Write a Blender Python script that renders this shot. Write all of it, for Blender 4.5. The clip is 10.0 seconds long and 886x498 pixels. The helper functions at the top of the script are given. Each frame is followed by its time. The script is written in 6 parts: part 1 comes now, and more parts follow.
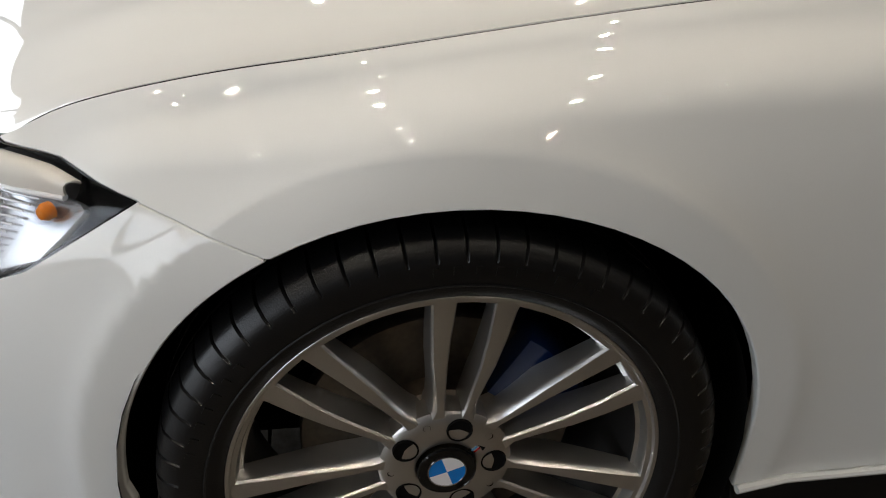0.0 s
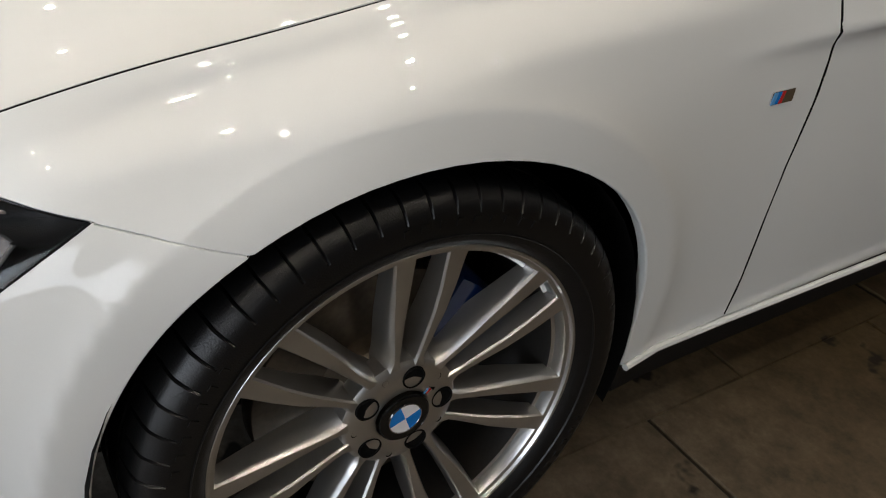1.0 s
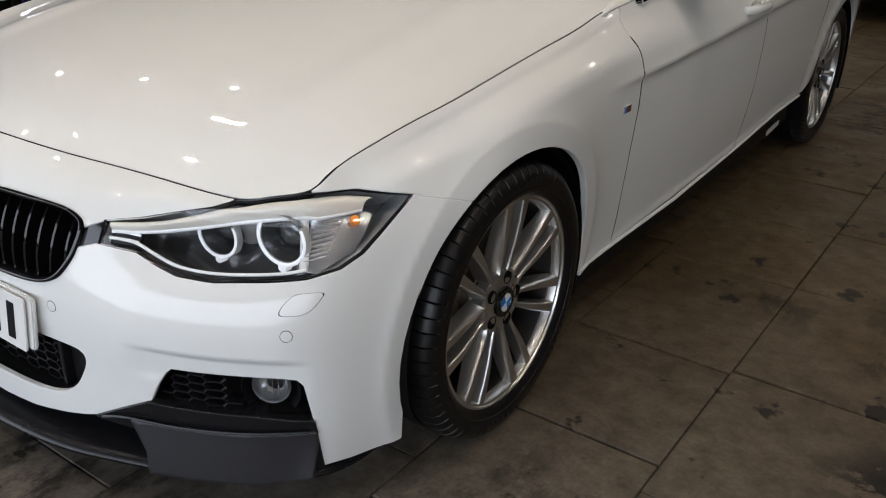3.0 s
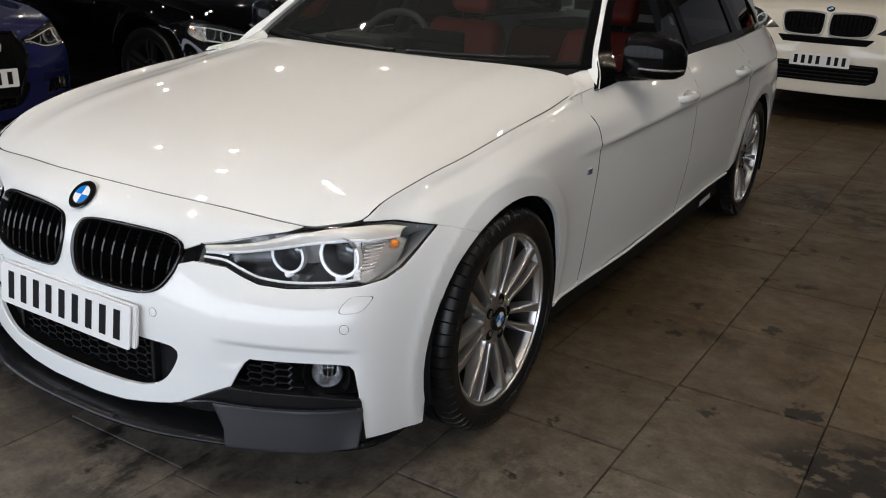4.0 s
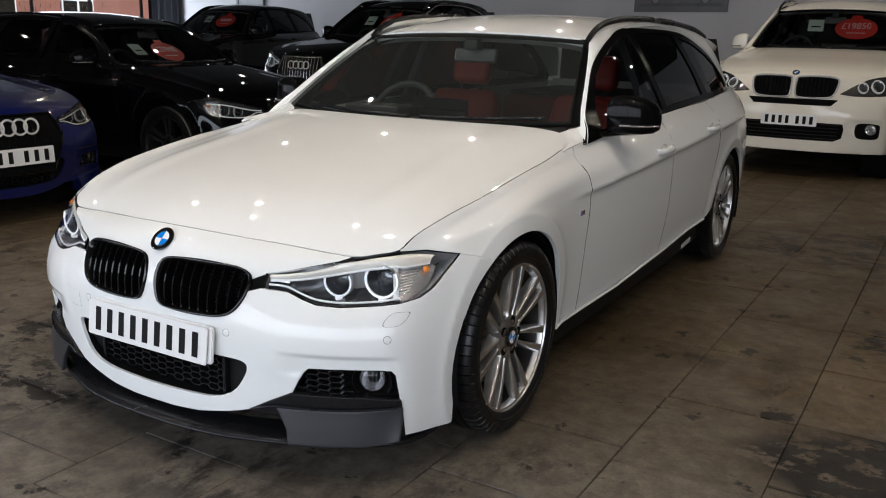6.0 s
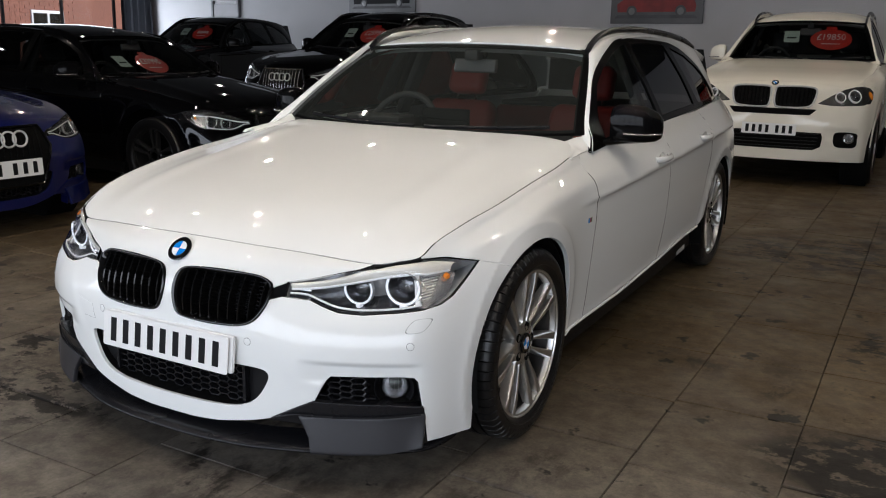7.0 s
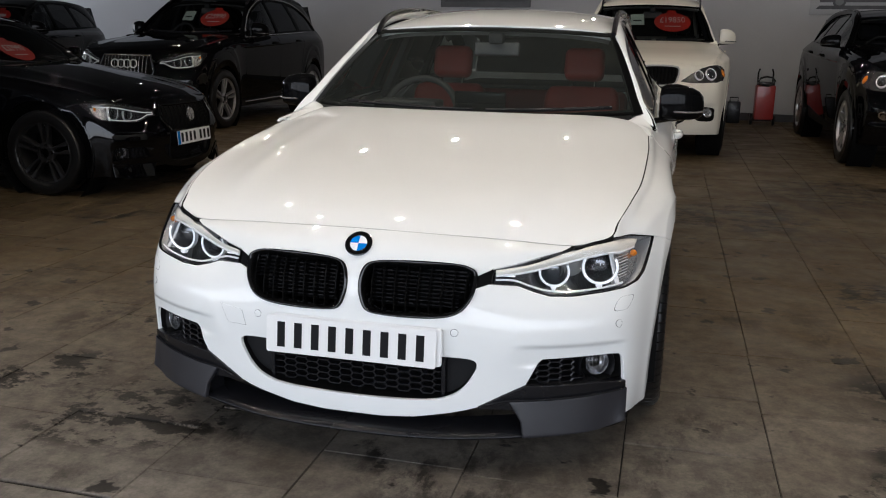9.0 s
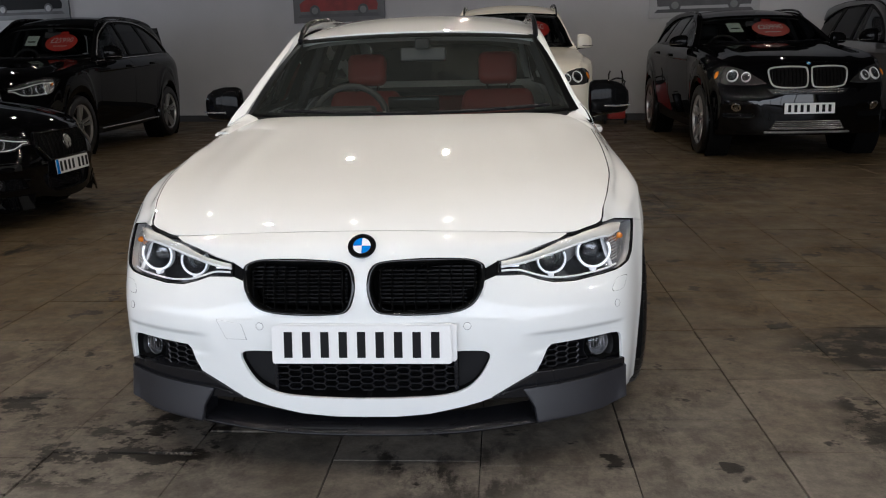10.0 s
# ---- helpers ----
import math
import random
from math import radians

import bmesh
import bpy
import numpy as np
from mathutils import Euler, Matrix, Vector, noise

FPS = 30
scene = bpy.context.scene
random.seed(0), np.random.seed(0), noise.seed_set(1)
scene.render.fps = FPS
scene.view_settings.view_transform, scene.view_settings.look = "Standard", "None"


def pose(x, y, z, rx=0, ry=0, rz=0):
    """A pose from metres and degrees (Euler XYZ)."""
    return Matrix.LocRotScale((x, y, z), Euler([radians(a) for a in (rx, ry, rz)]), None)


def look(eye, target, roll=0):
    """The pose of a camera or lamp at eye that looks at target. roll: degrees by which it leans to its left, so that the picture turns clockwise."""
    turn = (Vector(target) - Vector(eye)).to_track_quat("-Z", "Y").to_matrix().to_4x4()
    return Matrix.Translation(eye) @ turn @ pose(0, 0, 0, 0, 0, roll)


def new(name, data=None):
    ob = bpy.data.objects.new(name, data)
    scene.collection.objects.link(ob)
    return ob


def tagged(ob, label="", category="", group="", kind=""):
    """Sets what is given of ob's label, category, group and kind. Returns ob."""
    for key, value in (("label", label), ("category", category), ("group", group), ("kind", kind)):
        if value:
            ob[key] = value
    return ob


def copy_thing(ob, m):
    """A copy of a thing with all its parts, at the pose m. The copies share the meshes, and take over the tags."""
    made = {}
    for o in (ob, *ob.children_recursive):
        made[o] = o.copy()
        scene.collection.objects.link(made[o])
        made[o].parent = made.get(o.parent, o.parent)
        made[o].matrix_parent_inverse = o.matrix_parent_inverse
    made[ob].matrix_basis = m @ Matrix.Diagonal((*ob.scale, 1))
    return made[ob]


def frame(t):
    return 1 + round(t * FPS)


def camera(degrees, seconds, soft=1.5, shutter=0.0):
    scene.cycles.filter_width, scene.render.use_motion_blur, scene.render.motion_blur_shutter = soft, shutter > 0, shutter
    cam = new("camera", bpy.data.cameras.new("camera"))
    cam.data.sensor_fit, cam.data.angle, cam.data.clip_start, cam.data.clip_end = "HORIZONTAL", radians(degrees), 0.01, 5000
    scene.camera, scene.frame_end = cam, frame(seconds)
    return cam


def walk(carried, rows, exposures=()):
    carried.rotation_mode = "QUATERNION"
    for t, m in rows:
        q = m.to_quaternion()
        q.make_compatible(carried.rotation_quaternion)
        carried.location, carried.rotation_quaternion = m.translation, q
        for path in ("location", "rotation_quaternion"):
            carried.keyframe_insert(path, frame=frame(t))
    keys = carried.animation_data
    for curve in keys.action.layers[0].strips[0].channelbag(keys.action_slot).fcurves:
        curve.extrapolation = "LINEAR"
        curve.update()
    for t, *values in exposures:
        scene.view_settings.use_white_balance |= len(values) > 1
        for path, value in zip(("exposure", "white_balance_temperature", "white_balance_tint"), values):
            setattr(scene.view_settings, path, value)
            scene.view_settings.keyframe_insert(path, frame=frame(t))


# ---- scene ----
cam = camera(54.1, 10.0, soft=1.1)
PATH = [
    (0, (1.586, -0.148, 1.049), (-0.118, 0.157, 0.047), 3.0),
    (0.5, (1.523, -0.205, 1.077), (-0.058, 0.371, -0.004), 3.1),
    (1, (1.499, -0.403, 1.078), (0.127, 0.537, -0.034), 5.0),
    (1.5, (1.564, -0.622, 1.142), (0.313, 0.515, 0.073), 4.0),
    (2, (1.661, -0.902, 1.218), (0.4, 0.344, 0.294), 3.3),
    (2.5, (1.719, -1.167, 1.249), (0.501, 0.143, 0.355), 1.6),
    (2.7, (1.707, -1.298, 1.241), (0.585, 0.105, 0.362), 1.3),
    (3.8, (1.847, -1.924, 1.26), (0.861, -0.328, 0.566), 2.9),
    (4, (1.883, -2.018, 1.276), (0.901, -0.394, 0.643), 3.0),
    (4.5, (1.948, -2.291, 1.277), (1.003, -0.614, 0.735), 3.1),
    (5, (2.015, -2.43, 1.272), (1.1, -0.722, 0.774), 2.6),
    (5.5, (2.048, -2.451, 1.284), (1.043, -0.79, 0.803), 1.4),
    (6.8, (2.006, -2.507, 1.28), (1.054, -0.809, 0.824), 1.4),
    (7, (1.94, -2.544, 1.273), (0.998, -0.837, 0.824), 1.3),
    (7.5, (1.689, -2.718, 1.268), (0.848, -0.96, 0.821), 0.1),
    (8, (1.385, -2.769, 1.238), (0.622, -0.987, 0.748), 0.1),
    (8.5, (1.107, -2.837, 1.247), (0.41, -1.031, 0.745), 0.1),
    (9, (0.838, -3.003, 1.253), (0.363, -1.12, 0.778), 1.0),
    (9.5, (0.612, -3.076, 1.246), (0.358, -1.146, 0.786), 1.2),
    (10, (0.402, -3.112, 1.205), (0.268, -1.166, 0.764), -1.3),
]
walk(cam, [(t, look(eye, target, roll)) for t, eye, target, roll in PATH],
     exposures=[(0, -.08, 6500, 12), (.5, -.11, 6500, 12), (1.0, .06, 6450, 12), (1.5, .07, 6400, 12), (2.0, -.14, 6350, 12), (2.5, -.25, 6350, 13), (4.5, -.04, 6300, 14), (10, -.04, 6300, 14)])

# ---- world and light ----
world = bpy.data.worlds.new("World")
scene.world = world
world.use_nodes = True
wn, wl = world.node_tree.nodes, world.node_tree.links
sky = wn.new("ShaderNodeTexSky")
sky.sky_type, sky.sun_disc, sky.sun_elevation, sky.sun_rotation = "NISHITA", False, radians(40), radians(75)
wl.new(sky.outputs[0], wn["Background"].inputs[0])
wn["Background"].inputs[1].default_value = 0.15
sun_data = bpy.data.lights.new("sun", "SUN")
sun_data.energy, sun_data.angle, sun_data.color = 4.0, radians(.5), (1.0, .95, .88)
new("sun", sun_data).matrix_world = look((.97 * 20, .26 * 20, 17), (0, 0, 0))
LAMP_STRENGTH = 530


def area_lamp(name, m, sx, sy, power, colour):
    data = bpy.data.lights.new(name, "AREA")
    data.shape, data.size, data.size_y, data.energy, data.color = "RECTANGLE", sx, sy, power, colour
    ob = new(name, data)
    ob.matrix_world = m
    return ob


# the sky's light in the openings of the street windows
area_lamp("side_window_light", look((-18.8, 11.9, 1.75), (0, 11.9, 1.6)), 6.8, 2.2, 420, (0.85, 0.93, 1.0))
area_lamp("window_light", look((-4.9, -6.15, 1.50), (-4.9, 0, 1.50)), 27.4, 2.3, 800, (0.87, 0.93, 1.0))

# ---- materials ----
def material(name, colour, rough=0.5, metal=0.0, coat=0.0, coat_rough=0.03, grain=0.0, grain_scale=60.0, bump=0.0, bump_scale=200.0, spec=0.5, alpha=1.0, emit=None, emit_strength=0.0, wear=0.0, wear_scale=4.0):
    mt = bpy.data.materials.new(name)
    mt.use_nodes = True
    nt, ln = mt.node_tree.nodes, mt.node_tree.links
    b = nt["Principled BSDF"]
    b.inputs["Base Color"].default_value = (*colour, 1)
    b.inputs["Roughness"].default_value = rough
    b.inputs["Metallic"].default_value = metal
    b.inputs["Coat Weight"].default_value = coat
    b.inputs["Coat Roughness"].default_value = coat_rough
    b.inputs["Specular IOR Level"].default_value = spec
    b.inputs["Alpha"].default_value = alpha
    if emit:
        b.inputs["Emission Color"].default_value = (*emit, 1)
        b.inputs["Emission Strength"].default_value = emit_strength
    co = nt.new("ShaderNodeTexCoord")
    if grain or wear:
        fine, broad = nt.new("ShaderNodeTexNoise"), nt.new("ShaderNodeTexNoise")
        fine.inputs["Scale"].default_value, broad.inputs["Scale"].default_value = grain_scale, wear_scale
        fine.inputs["Detail"].default_value = broad.inputs["Detail"].default_value = 4
        ln.new(co.outputs["Object"], fine.inputs["Vector"])
        ln.new(co.outputs["Object"], broad.inputs["Vector"])
        mix1, mix2 = nt.new("ShaderNodeMix"), nt.new("ShaderNodeMix")
        for mx, src, amount in ((mix1, fine, grain), (mix2, broad, wear)):
            mx.data_type, mx.blend_type = "RGBA", "MULTIPLY"
            mx.inputs[0].default_value = amount
            ramp = nt.new("ShaderNodeValToRGB")
            ramp.color_ramp.elements[0].position, ramp.color_ramp.elements[1].position = 0.32, 0.62
            ramp.color_ramp.elements[0].color = (0.25, 0.25, 0.25, 1)
            ln.new(src.outputs["Fac"], ramp.inputs[0])
            ln.new(ramp.outputs[0], mx.inputs[7])
        mix1.inputs[6].default_value = (*colour, 1)
        ln.new(mix1.outputs[2], mix2.inputs[6])
        ln.new(mix2.outputs[2], b.inputs["Base Color"])
        rr = nt.new("ShaderNodeMapRange")
        rr.inputs["To Min"].default_value, rr.inputs["To Max"].default_value = max(0.02, rough - 0.1 * (grain + wear)), min(1, rough + 0.12 * (grain + wear))
        ln.new(broad.outputs["Fac"], rr.inputs["Value"])
        ln.new(rr.outputs[0], b.inputs["Roughness"])
    if bump:
        no, bp = nt.new("ShaderNodeTexNoise"), nt.new("ShaderNodeBump")
        no.inputs["Scale"].default_value = bump_scale
        bp.inputs["Strength"].default_value, bp.inputs["Distance"].default_value = bump, 0.002
        ln.new(co.outputs["Object"], no.inputs["Vector"])
        ln.new(no.outputs["Fac"], bp.inputs["Height"])
        ln.new(bp.outputs[0], b.inputs["Normal"])
    return mt


def glass(name, tint, rough=0.0, veil=0.0, ior=1.42):
    """Thin glazing: a clear pane seen through its tint, with a real mirror's gloss."""
    mt = bpy.data.materials.new(name)
    mt.use_nodes = True
    nt, ln = mt.node_tree.nodes, mt.node_tree.links
    nt.remove(nt["Principled BSDF"])
    tr, gl, mx, fr = (nt.new("ShaderNode" + k) for k in ("BsdfTransparent", "BsdfGlossy", "MixShader", "Fresnel"))
    tr.inputs[0].default_value = (*tint, 1)
    gl.inputs["Roughness"].default_value = rough
    fr.inputs[0].default_value = ior
    ln.new(fr.outputs[0], mx.inputs[0])
    ln.new(tr.outputs[0], mx.inputs[1])
    ln.new(gl.outputs[0], mx.inputs[2])
    # pale diffuse haze, put in for what the windscreen reflects
    if veil:
        haze, dm = nt.new("ShaderNodeBsdfDiffuse"), nt.new("ShaderNodeMixShader")
        haze.inputs[0].default_value = (.62, .68, .62, 1)
        dm.inputs[0].default_value = veil
        ln.new(mx.outputs[0], dm.inputs[1])
        ln.new(haze.outputs[0], dm.inputs[2])
        ln.new(dm.outputs[0], nt["Material Output"].inputs[0])
    else:
        ln.new(mx.outputs[0], nt["Material Output"].inputs[0])
    return mt


WHITE = material("white_paint", (0.79, 0.803, 0.79), 0.6, coat=1.0, coat_rough=0.015, spec=0.05, grain=0.02, grain_scale=900, wear=0.02, wear_scale=3)
# white paint with the lamps' warm light mixed into its colour
WARMWHITE = material("cream_paint", (0.80, 0.76, 0.66), 0.6, spec=0.05, coat=1.0, grain=0.02, grain_scale=900)
BLACKPAINT = material("black_paint", (0.0015, 0.0015, 0.0018), 0.5, coat=0.7, coat_rough=0.01, grain=0.1, grain_scale=600, spec=0.0)
GREYPAINT = material("grey_paint", (0.12, 0.12, 0.125), 0.3, metal=0.5, coat=1.0, grain=0.1, grain_scale=600)
BLUEPAINT = material("blue_paint", (0.004, 0.008, 0.075), 0.3, metal=0.2, coat=1.0, grain=0.1, grain_scale=600, spec=0.1)
MIRRORBLACK = material("mirror_cap_black", (0.003, 0.003, 0.0032), 0.07, spec=0.10)
GLOSSBLACK = material("gloss_black", (0.004, 0.004, 0.004), 0.08)
TRIMBLACK = material("black_window_trim", (0.003, 0.003, 0.003), 0.12, spec=0.02)
SATINBLACK = material("satin_black", (0.009, 0.009, 0.0105), 0.27, grain=0.15, grain_scale=300, spec=0.32)
# lighter copy of the satin black, with the fin's window sheen in its colour
LITFIN = material("satin_fin_black", (0.020, 0.020, 0.024), 0.38, grain=0.15, grain_scale=300, spec=0.5)
PLASTIC = material("black_plastic", (0.007, 0.007, 0.008), 0.5, spec=0.2, grain=0.3, grain_scale=400, bump=0.15, bump_scale=900)
RUBBER = material("tyre_rubber", (0.006, 0.006, 0.0065), 0.33, spec=0.4, grain=0.35, grain_scale=90, wear=0.25, wear_scale=9, bump=0.2, bump_scale=500)
LINER = material("arch_felt", (0.004, 0.004, 0.004), 0.9, spec=0.1, grain=0.4, grain_scale=200)
ALLOY = material("silver_alloy", (0.63, 0.62, 0.60), 0.31, metal=0.94, coat=0.1, grain=0.06, grain_scale=700, wear=0.1, wear_scale=12)
DARKALLOY = material("black_alloy", (0.015, 0.015, 0.016), 0.3, metal=0.3, coat=0.5)
DISC = material("brake_disc_steel", (0.22, 0.19, 0.155), 0.36, metal=0.85, grain=0.25, grain_scale=120, wear=0.3, wear_scale=14)
CALIPER = material("blue_caliper", (0.002, 0.014, 0.07), 0.3, coat=0.5)
CHROME = material("chrome", (0.75, 0.75, 0.76), 0.07, metal=1.0)
SATINCHROME = material("satin_silver_plastic", (0.55, 0.55, 0.56), 0.22, metal=0.8)
HOUSING = material("lamp_housing_grey", (0.24, 0.24, 0.245), 0.15, metal=0.8)
# darker copy of the alloy: shade behind the spokes put in its colour
BARREL = material("dark_rim_barrel", (0.16, 0.155, 0.15), 0.3, metal=0.92, grain=0.1, grain_scale=200)
BROW = material("silver_brow", (0.78, 0.75, 0.68), 0.26, metal=0.1, coat=0.3)
LAMPWALL = material("lamp_wall_silver", (0.62, 0.62, 0.62), 0.2, metal=0.5)
# pale base colour stands in for what chrome trim would reflect
BRIGHT = material("bright_trim", (0.72, 0.72, 0.71), 0.22, metal=0.35, coat=0.5)
BLADE = material("pale_lamp_blade", (0.85, 0.86, 0.87), 0.2, coat=0.8)
LAMPWHITE = material("lamp_ring_white", (0.8, 0.82, 0.85), 0.2, emit=(0.9, 0.95, 1.0), emit_strength=0.5)
AMBER = material("amber_reflector", (0.75, 0.22, 0.02), 0.15, coat=0.8)
BADGEBLUE = material("badge_blue", (0.0, 0.19, 0.62), 0.15, coat=1.0)
BADGEWHITE = material("badge_white", (0.82, 0.83, 0.85), 0.2, coat=1.0)
RED = material("badge_red", (0.55, 0.02, 0.02), 0.25, coat=0.6)
LIGHTBLUE = material("badge_light_blue", (0.1, 0.35, 0.7), 0.25, coat=0.6)
PLATE = material("plate_white", (0.78, 0.78, 0.77), 0.35, grain=0.04, grain_scale=300)
INK = material("plate_ink", (0.006, 0.006, 0.007), 0.6, spec=0.15)
LEATHER = material("red_leather", (0.26, 0.026, 0.018), 0.5, grain=0.25, grain_scale=140, bump=0.4, bump_scale=420)
CABIN = material("dark_cabin_trim", (0.022, 0.022, 0.023), 0.6, grain=0.3, grain_scale=120)
HEADLINER = material("grey_headliner", (0.32, 0.31, 0.29), 0.9, grain=0.2, grain_scale=300)
WINDSCREEN = glass("windscreen_glass", (0.50, 0.55, 0.52), veil=0.018)
SIDEGLASS = glass("door_glass", (0.34, 0.36, 0.35), ior=1.25)
TINTED = glass("dark_tinted_glass", (0.05, 0.053, 0.053), ior=1.25)
CLEAR = glass("clear_lens", (0.93, 0.94, 0.95))
STICKER = material("sticker_red", (0.60, 0.03, 0.022), 0.4, grain=0.05)
STICKERWHITE = material("sticker_white", (0.75, 0.75, 0.75), 0.5)
FLUTED = material("fluted_silver", (0.75, 0.75, 0.75), 0.12, metal=0.45, bump=0.5, bump_scale=120)

# ---- geometry helpers ----
from mathutils.geometry import delaunay_2d_cdt


def mesh_object(name, verts, faces, mat, parent=None, label="", smooth=True, normals=None):
    me = bpy.data.meshes.new(name)
    me.from_pydata([tuple(map(float, v)) for v in verts], [], [tuple(map(int, f)) for f in faces])
    me.materials.append(mat)
    if smooth:
        me.polygons.foreach_set("use_smooth", [True] * len(me.polygons))
    me.update()
    if normals is not None:
        me.normals_split_custom_set_from_vertices([tuple(map(float, n)) for n in normals])
    ob = new(name, me)
    if parent:
        ob.parent = parent
    if label:
        tagged(ob, label)
    return ob


def part(name, bm, mat, parent, label="", smooth=True, sharp=35):
    """Links a bmesh as one mesh object under a thing or a part."""
    me = bpy.data.meshes.new(name)
    bmesh.ops.recalc_face_normals(bm, faces=bm.faces)
    bm.to_mesh(me)
    bm.free()
    me.materials.append(mat)
    if smooth:
        me.polygons.foreach_set("use_smooth", [True] * len(me.polygons))
        me.set_sharp_from_angle(angle=radians(sharp))
    ob = new(name, me)
    if parent:
        ob.parent = parent
    if label:
        tagged(ob, label)
    return ob


def box_bm(size, at=(0, 0, 0), bevel=0.0, seg=2, rot=None):
    bm = bmesh.new()
    m = Matrix.Translation(at) @ (rot.to_4x4() if rot else Matrix()) @ Matrix.Diagonal((*size, 1))
    bmesh.ops.create_cube(bm, size=1, matrix=m)
    if bevel:
        bmesh.ops.bevel(bm, geom=list(bm.edges), offset=bevel, segments=seg, affect="EDGES", profile=0.6)
    return bm


def lathe_bm(profile, n=48, m=None, a0=0.0, a1=2 * math.pi, closed=False):
    """Turns (radius, height) pairs about z."""
    bm = bmesh.new()
    full = abs(a1 - a0 - 2 * math.pi) < 1e-6
    cols = n if full else n + 1
    grid = []
    for r, h in profile:
        grid.append([bm.verts.new((r * math.cos(a0 + (a1 - a0) * i / n), r * math.sin(a0 + (a1 - a0) * i / n), h)) for i in range(cols)])
    rows = list(zip(grid, grid[1:] + grid[:1])) if closed else list(zip(grid, grid[1:]))
    for ra, rb in rows:
        for i in range(n):
            j = (i + 1) % cols
            bm.faces.new((ra[i], ra[j], rb[j], rb[i]))
    bmesh.ops.remove_doubles(bm, verts=bm.verts, dist=1e-6)
    if m is not None:
        bmesh.ops.transform(bm, matrix=m, verts=bm.verts)
    return bm


def tube_bm(points, radius, n=8, closed=False, flat=1.0, taper=None):
    """A tube along points; flat squashes it along its second axis."""
    bm = bmesh.new()
    pts = [Vector(p) for p in points]
    rings = []
    for i, p in enumerate(pts):
        a = pts[i - 1] if i or closed else pts[i]
        b = pts[(i + 1) % len(pts)] if i < len(pts) - 1 or closed else pts[i]
        d = (b - a).normalized()
        side = d.cross(Vector((0, 0, 1)))
        side = side.normalized() if side.length > 1e-4 else Vector((1, 0, 0))
        up = side.cross(d)
        r = radius * (taper[i] if taper else 1)
        rings.append([bm.verts.new(p + side * r * math.cos(2 * math.pi * k / n) + up * r * flat * math.sin(2 * math.pi * k / n)) for k in range(n)])
    pairs = list(zip(rings, rings[1:])) + ([(rings[-1], rings[0])] if closed else [])
    for ra, rb in pairs:
        for k in range(n):
            bm.faces.new((ra[k], ra[(k + 1) % n], rb[(k + 1) % n], rb[k]))
    if not closed:
        bm.faces.new(rings[0]), bm.faces.new(rings[-1])
    return bm


def prism_bm(outline, depth, m, bevel=0.0, hole=None):
    """A flat outline (x, y) given a depth along z, at the pose m."""
    bm = bmesh.new()
    vs = [bm.verts.new((x, y, 0)) for x, y in outline]
    f = bm.faces.new(vs)
    res = bmesh.ops.extrude_face_region(bm, geom=[f])
    bmesh.ops.translate(bm, vec=(0, 0, depth), verts=[v for v in res["geom"] if isinstance(v, bmesh.types.BMVert)])
    if bevel:
        bmesh.ops.bevel(bm, geom=[e for e in bm.edges], offset=bevel, segments=2, affect="EDGES")
    bmesh.ops.transform(bm, matrix=m, verts=bm.verts)
    return bm


def merge_bm(*bms):
    out = bmesh.new()
    for b in bms:
        me = bpy.data.meshes.new("tmp")
        b.to_mesh(me)
        b.free()
        out.from_mesh(me)
        bpy.data.meshes.remove(me)
    return out


def smooth_curve(pts, per=6, closed=False):
    """Catmull-Rom through the points."""
    p = np.array(pts, float)
    n = len(p)
    out = []
    for i in range(n if closed else n - 1):
        a, b, c, d = (p[(i + k) % n] if closed else p[min(max(i + k, 0), n - 1)] for k in (-1, 0, 1, 2))
        for t in np.arange(per) / per:
            out.append(0.5 * (2 * b + (c - a) * t + (2 * a - 5 * b + 4 * c - d) * t * t + (3 * b - a - 3 * c + d) * t ** 3))
    if not closed:
        out.append(p[-1])
    return np.array(out)


def inside(poly, pts):
    """Which of pts lie inside the polygon."""
    x, y = pts[:, 0], pts[:, 1]
    ok = np.zeros(len(pts), bool)
    for (x0, y0), (x1, y1) in zip(poly, np.roll(poly, -1, 0)):
        hit = (y0 > y) != (y1 > y)
        ok ^= hit & (x < (x1 - x0) * (y - y0) / (y1 - y0 + 1e-15) + x0)
    return ok


def spline_matrix(n, per):
    """Weights of a cubic spline through n points, per samples a span."""
    t = np.linspace(0, n - 1, (n - 1) * per + 1)

    def basis(ts):
        B = np.zeros((len(ts), n + 2))
        for i, u in enumerate(ts):
            k = min(int(u), n - 2)
            f = u - k
            B[i, k:k + 4] = ((1 - f) ** 3 / 6, (3 * f ** 3 - 6 * f * f + 4) / 6, (-3 * f ** 3 + 3 * f * f + 3 * f + 1) / 6, f ** 3 / 6)
        return B
    A = np.zeros((n + 2, n + 2))
    A[1:-1] = basis(np.arange(n))
    A[0, :3] = A[-1, -3:] = (1, -2, 1)
    rhs = np.zeros((n + 2, n))
    rhs[1:-1] = np.eye(n)
    return basis(t) @ np.linalg.solve(A, rhs)


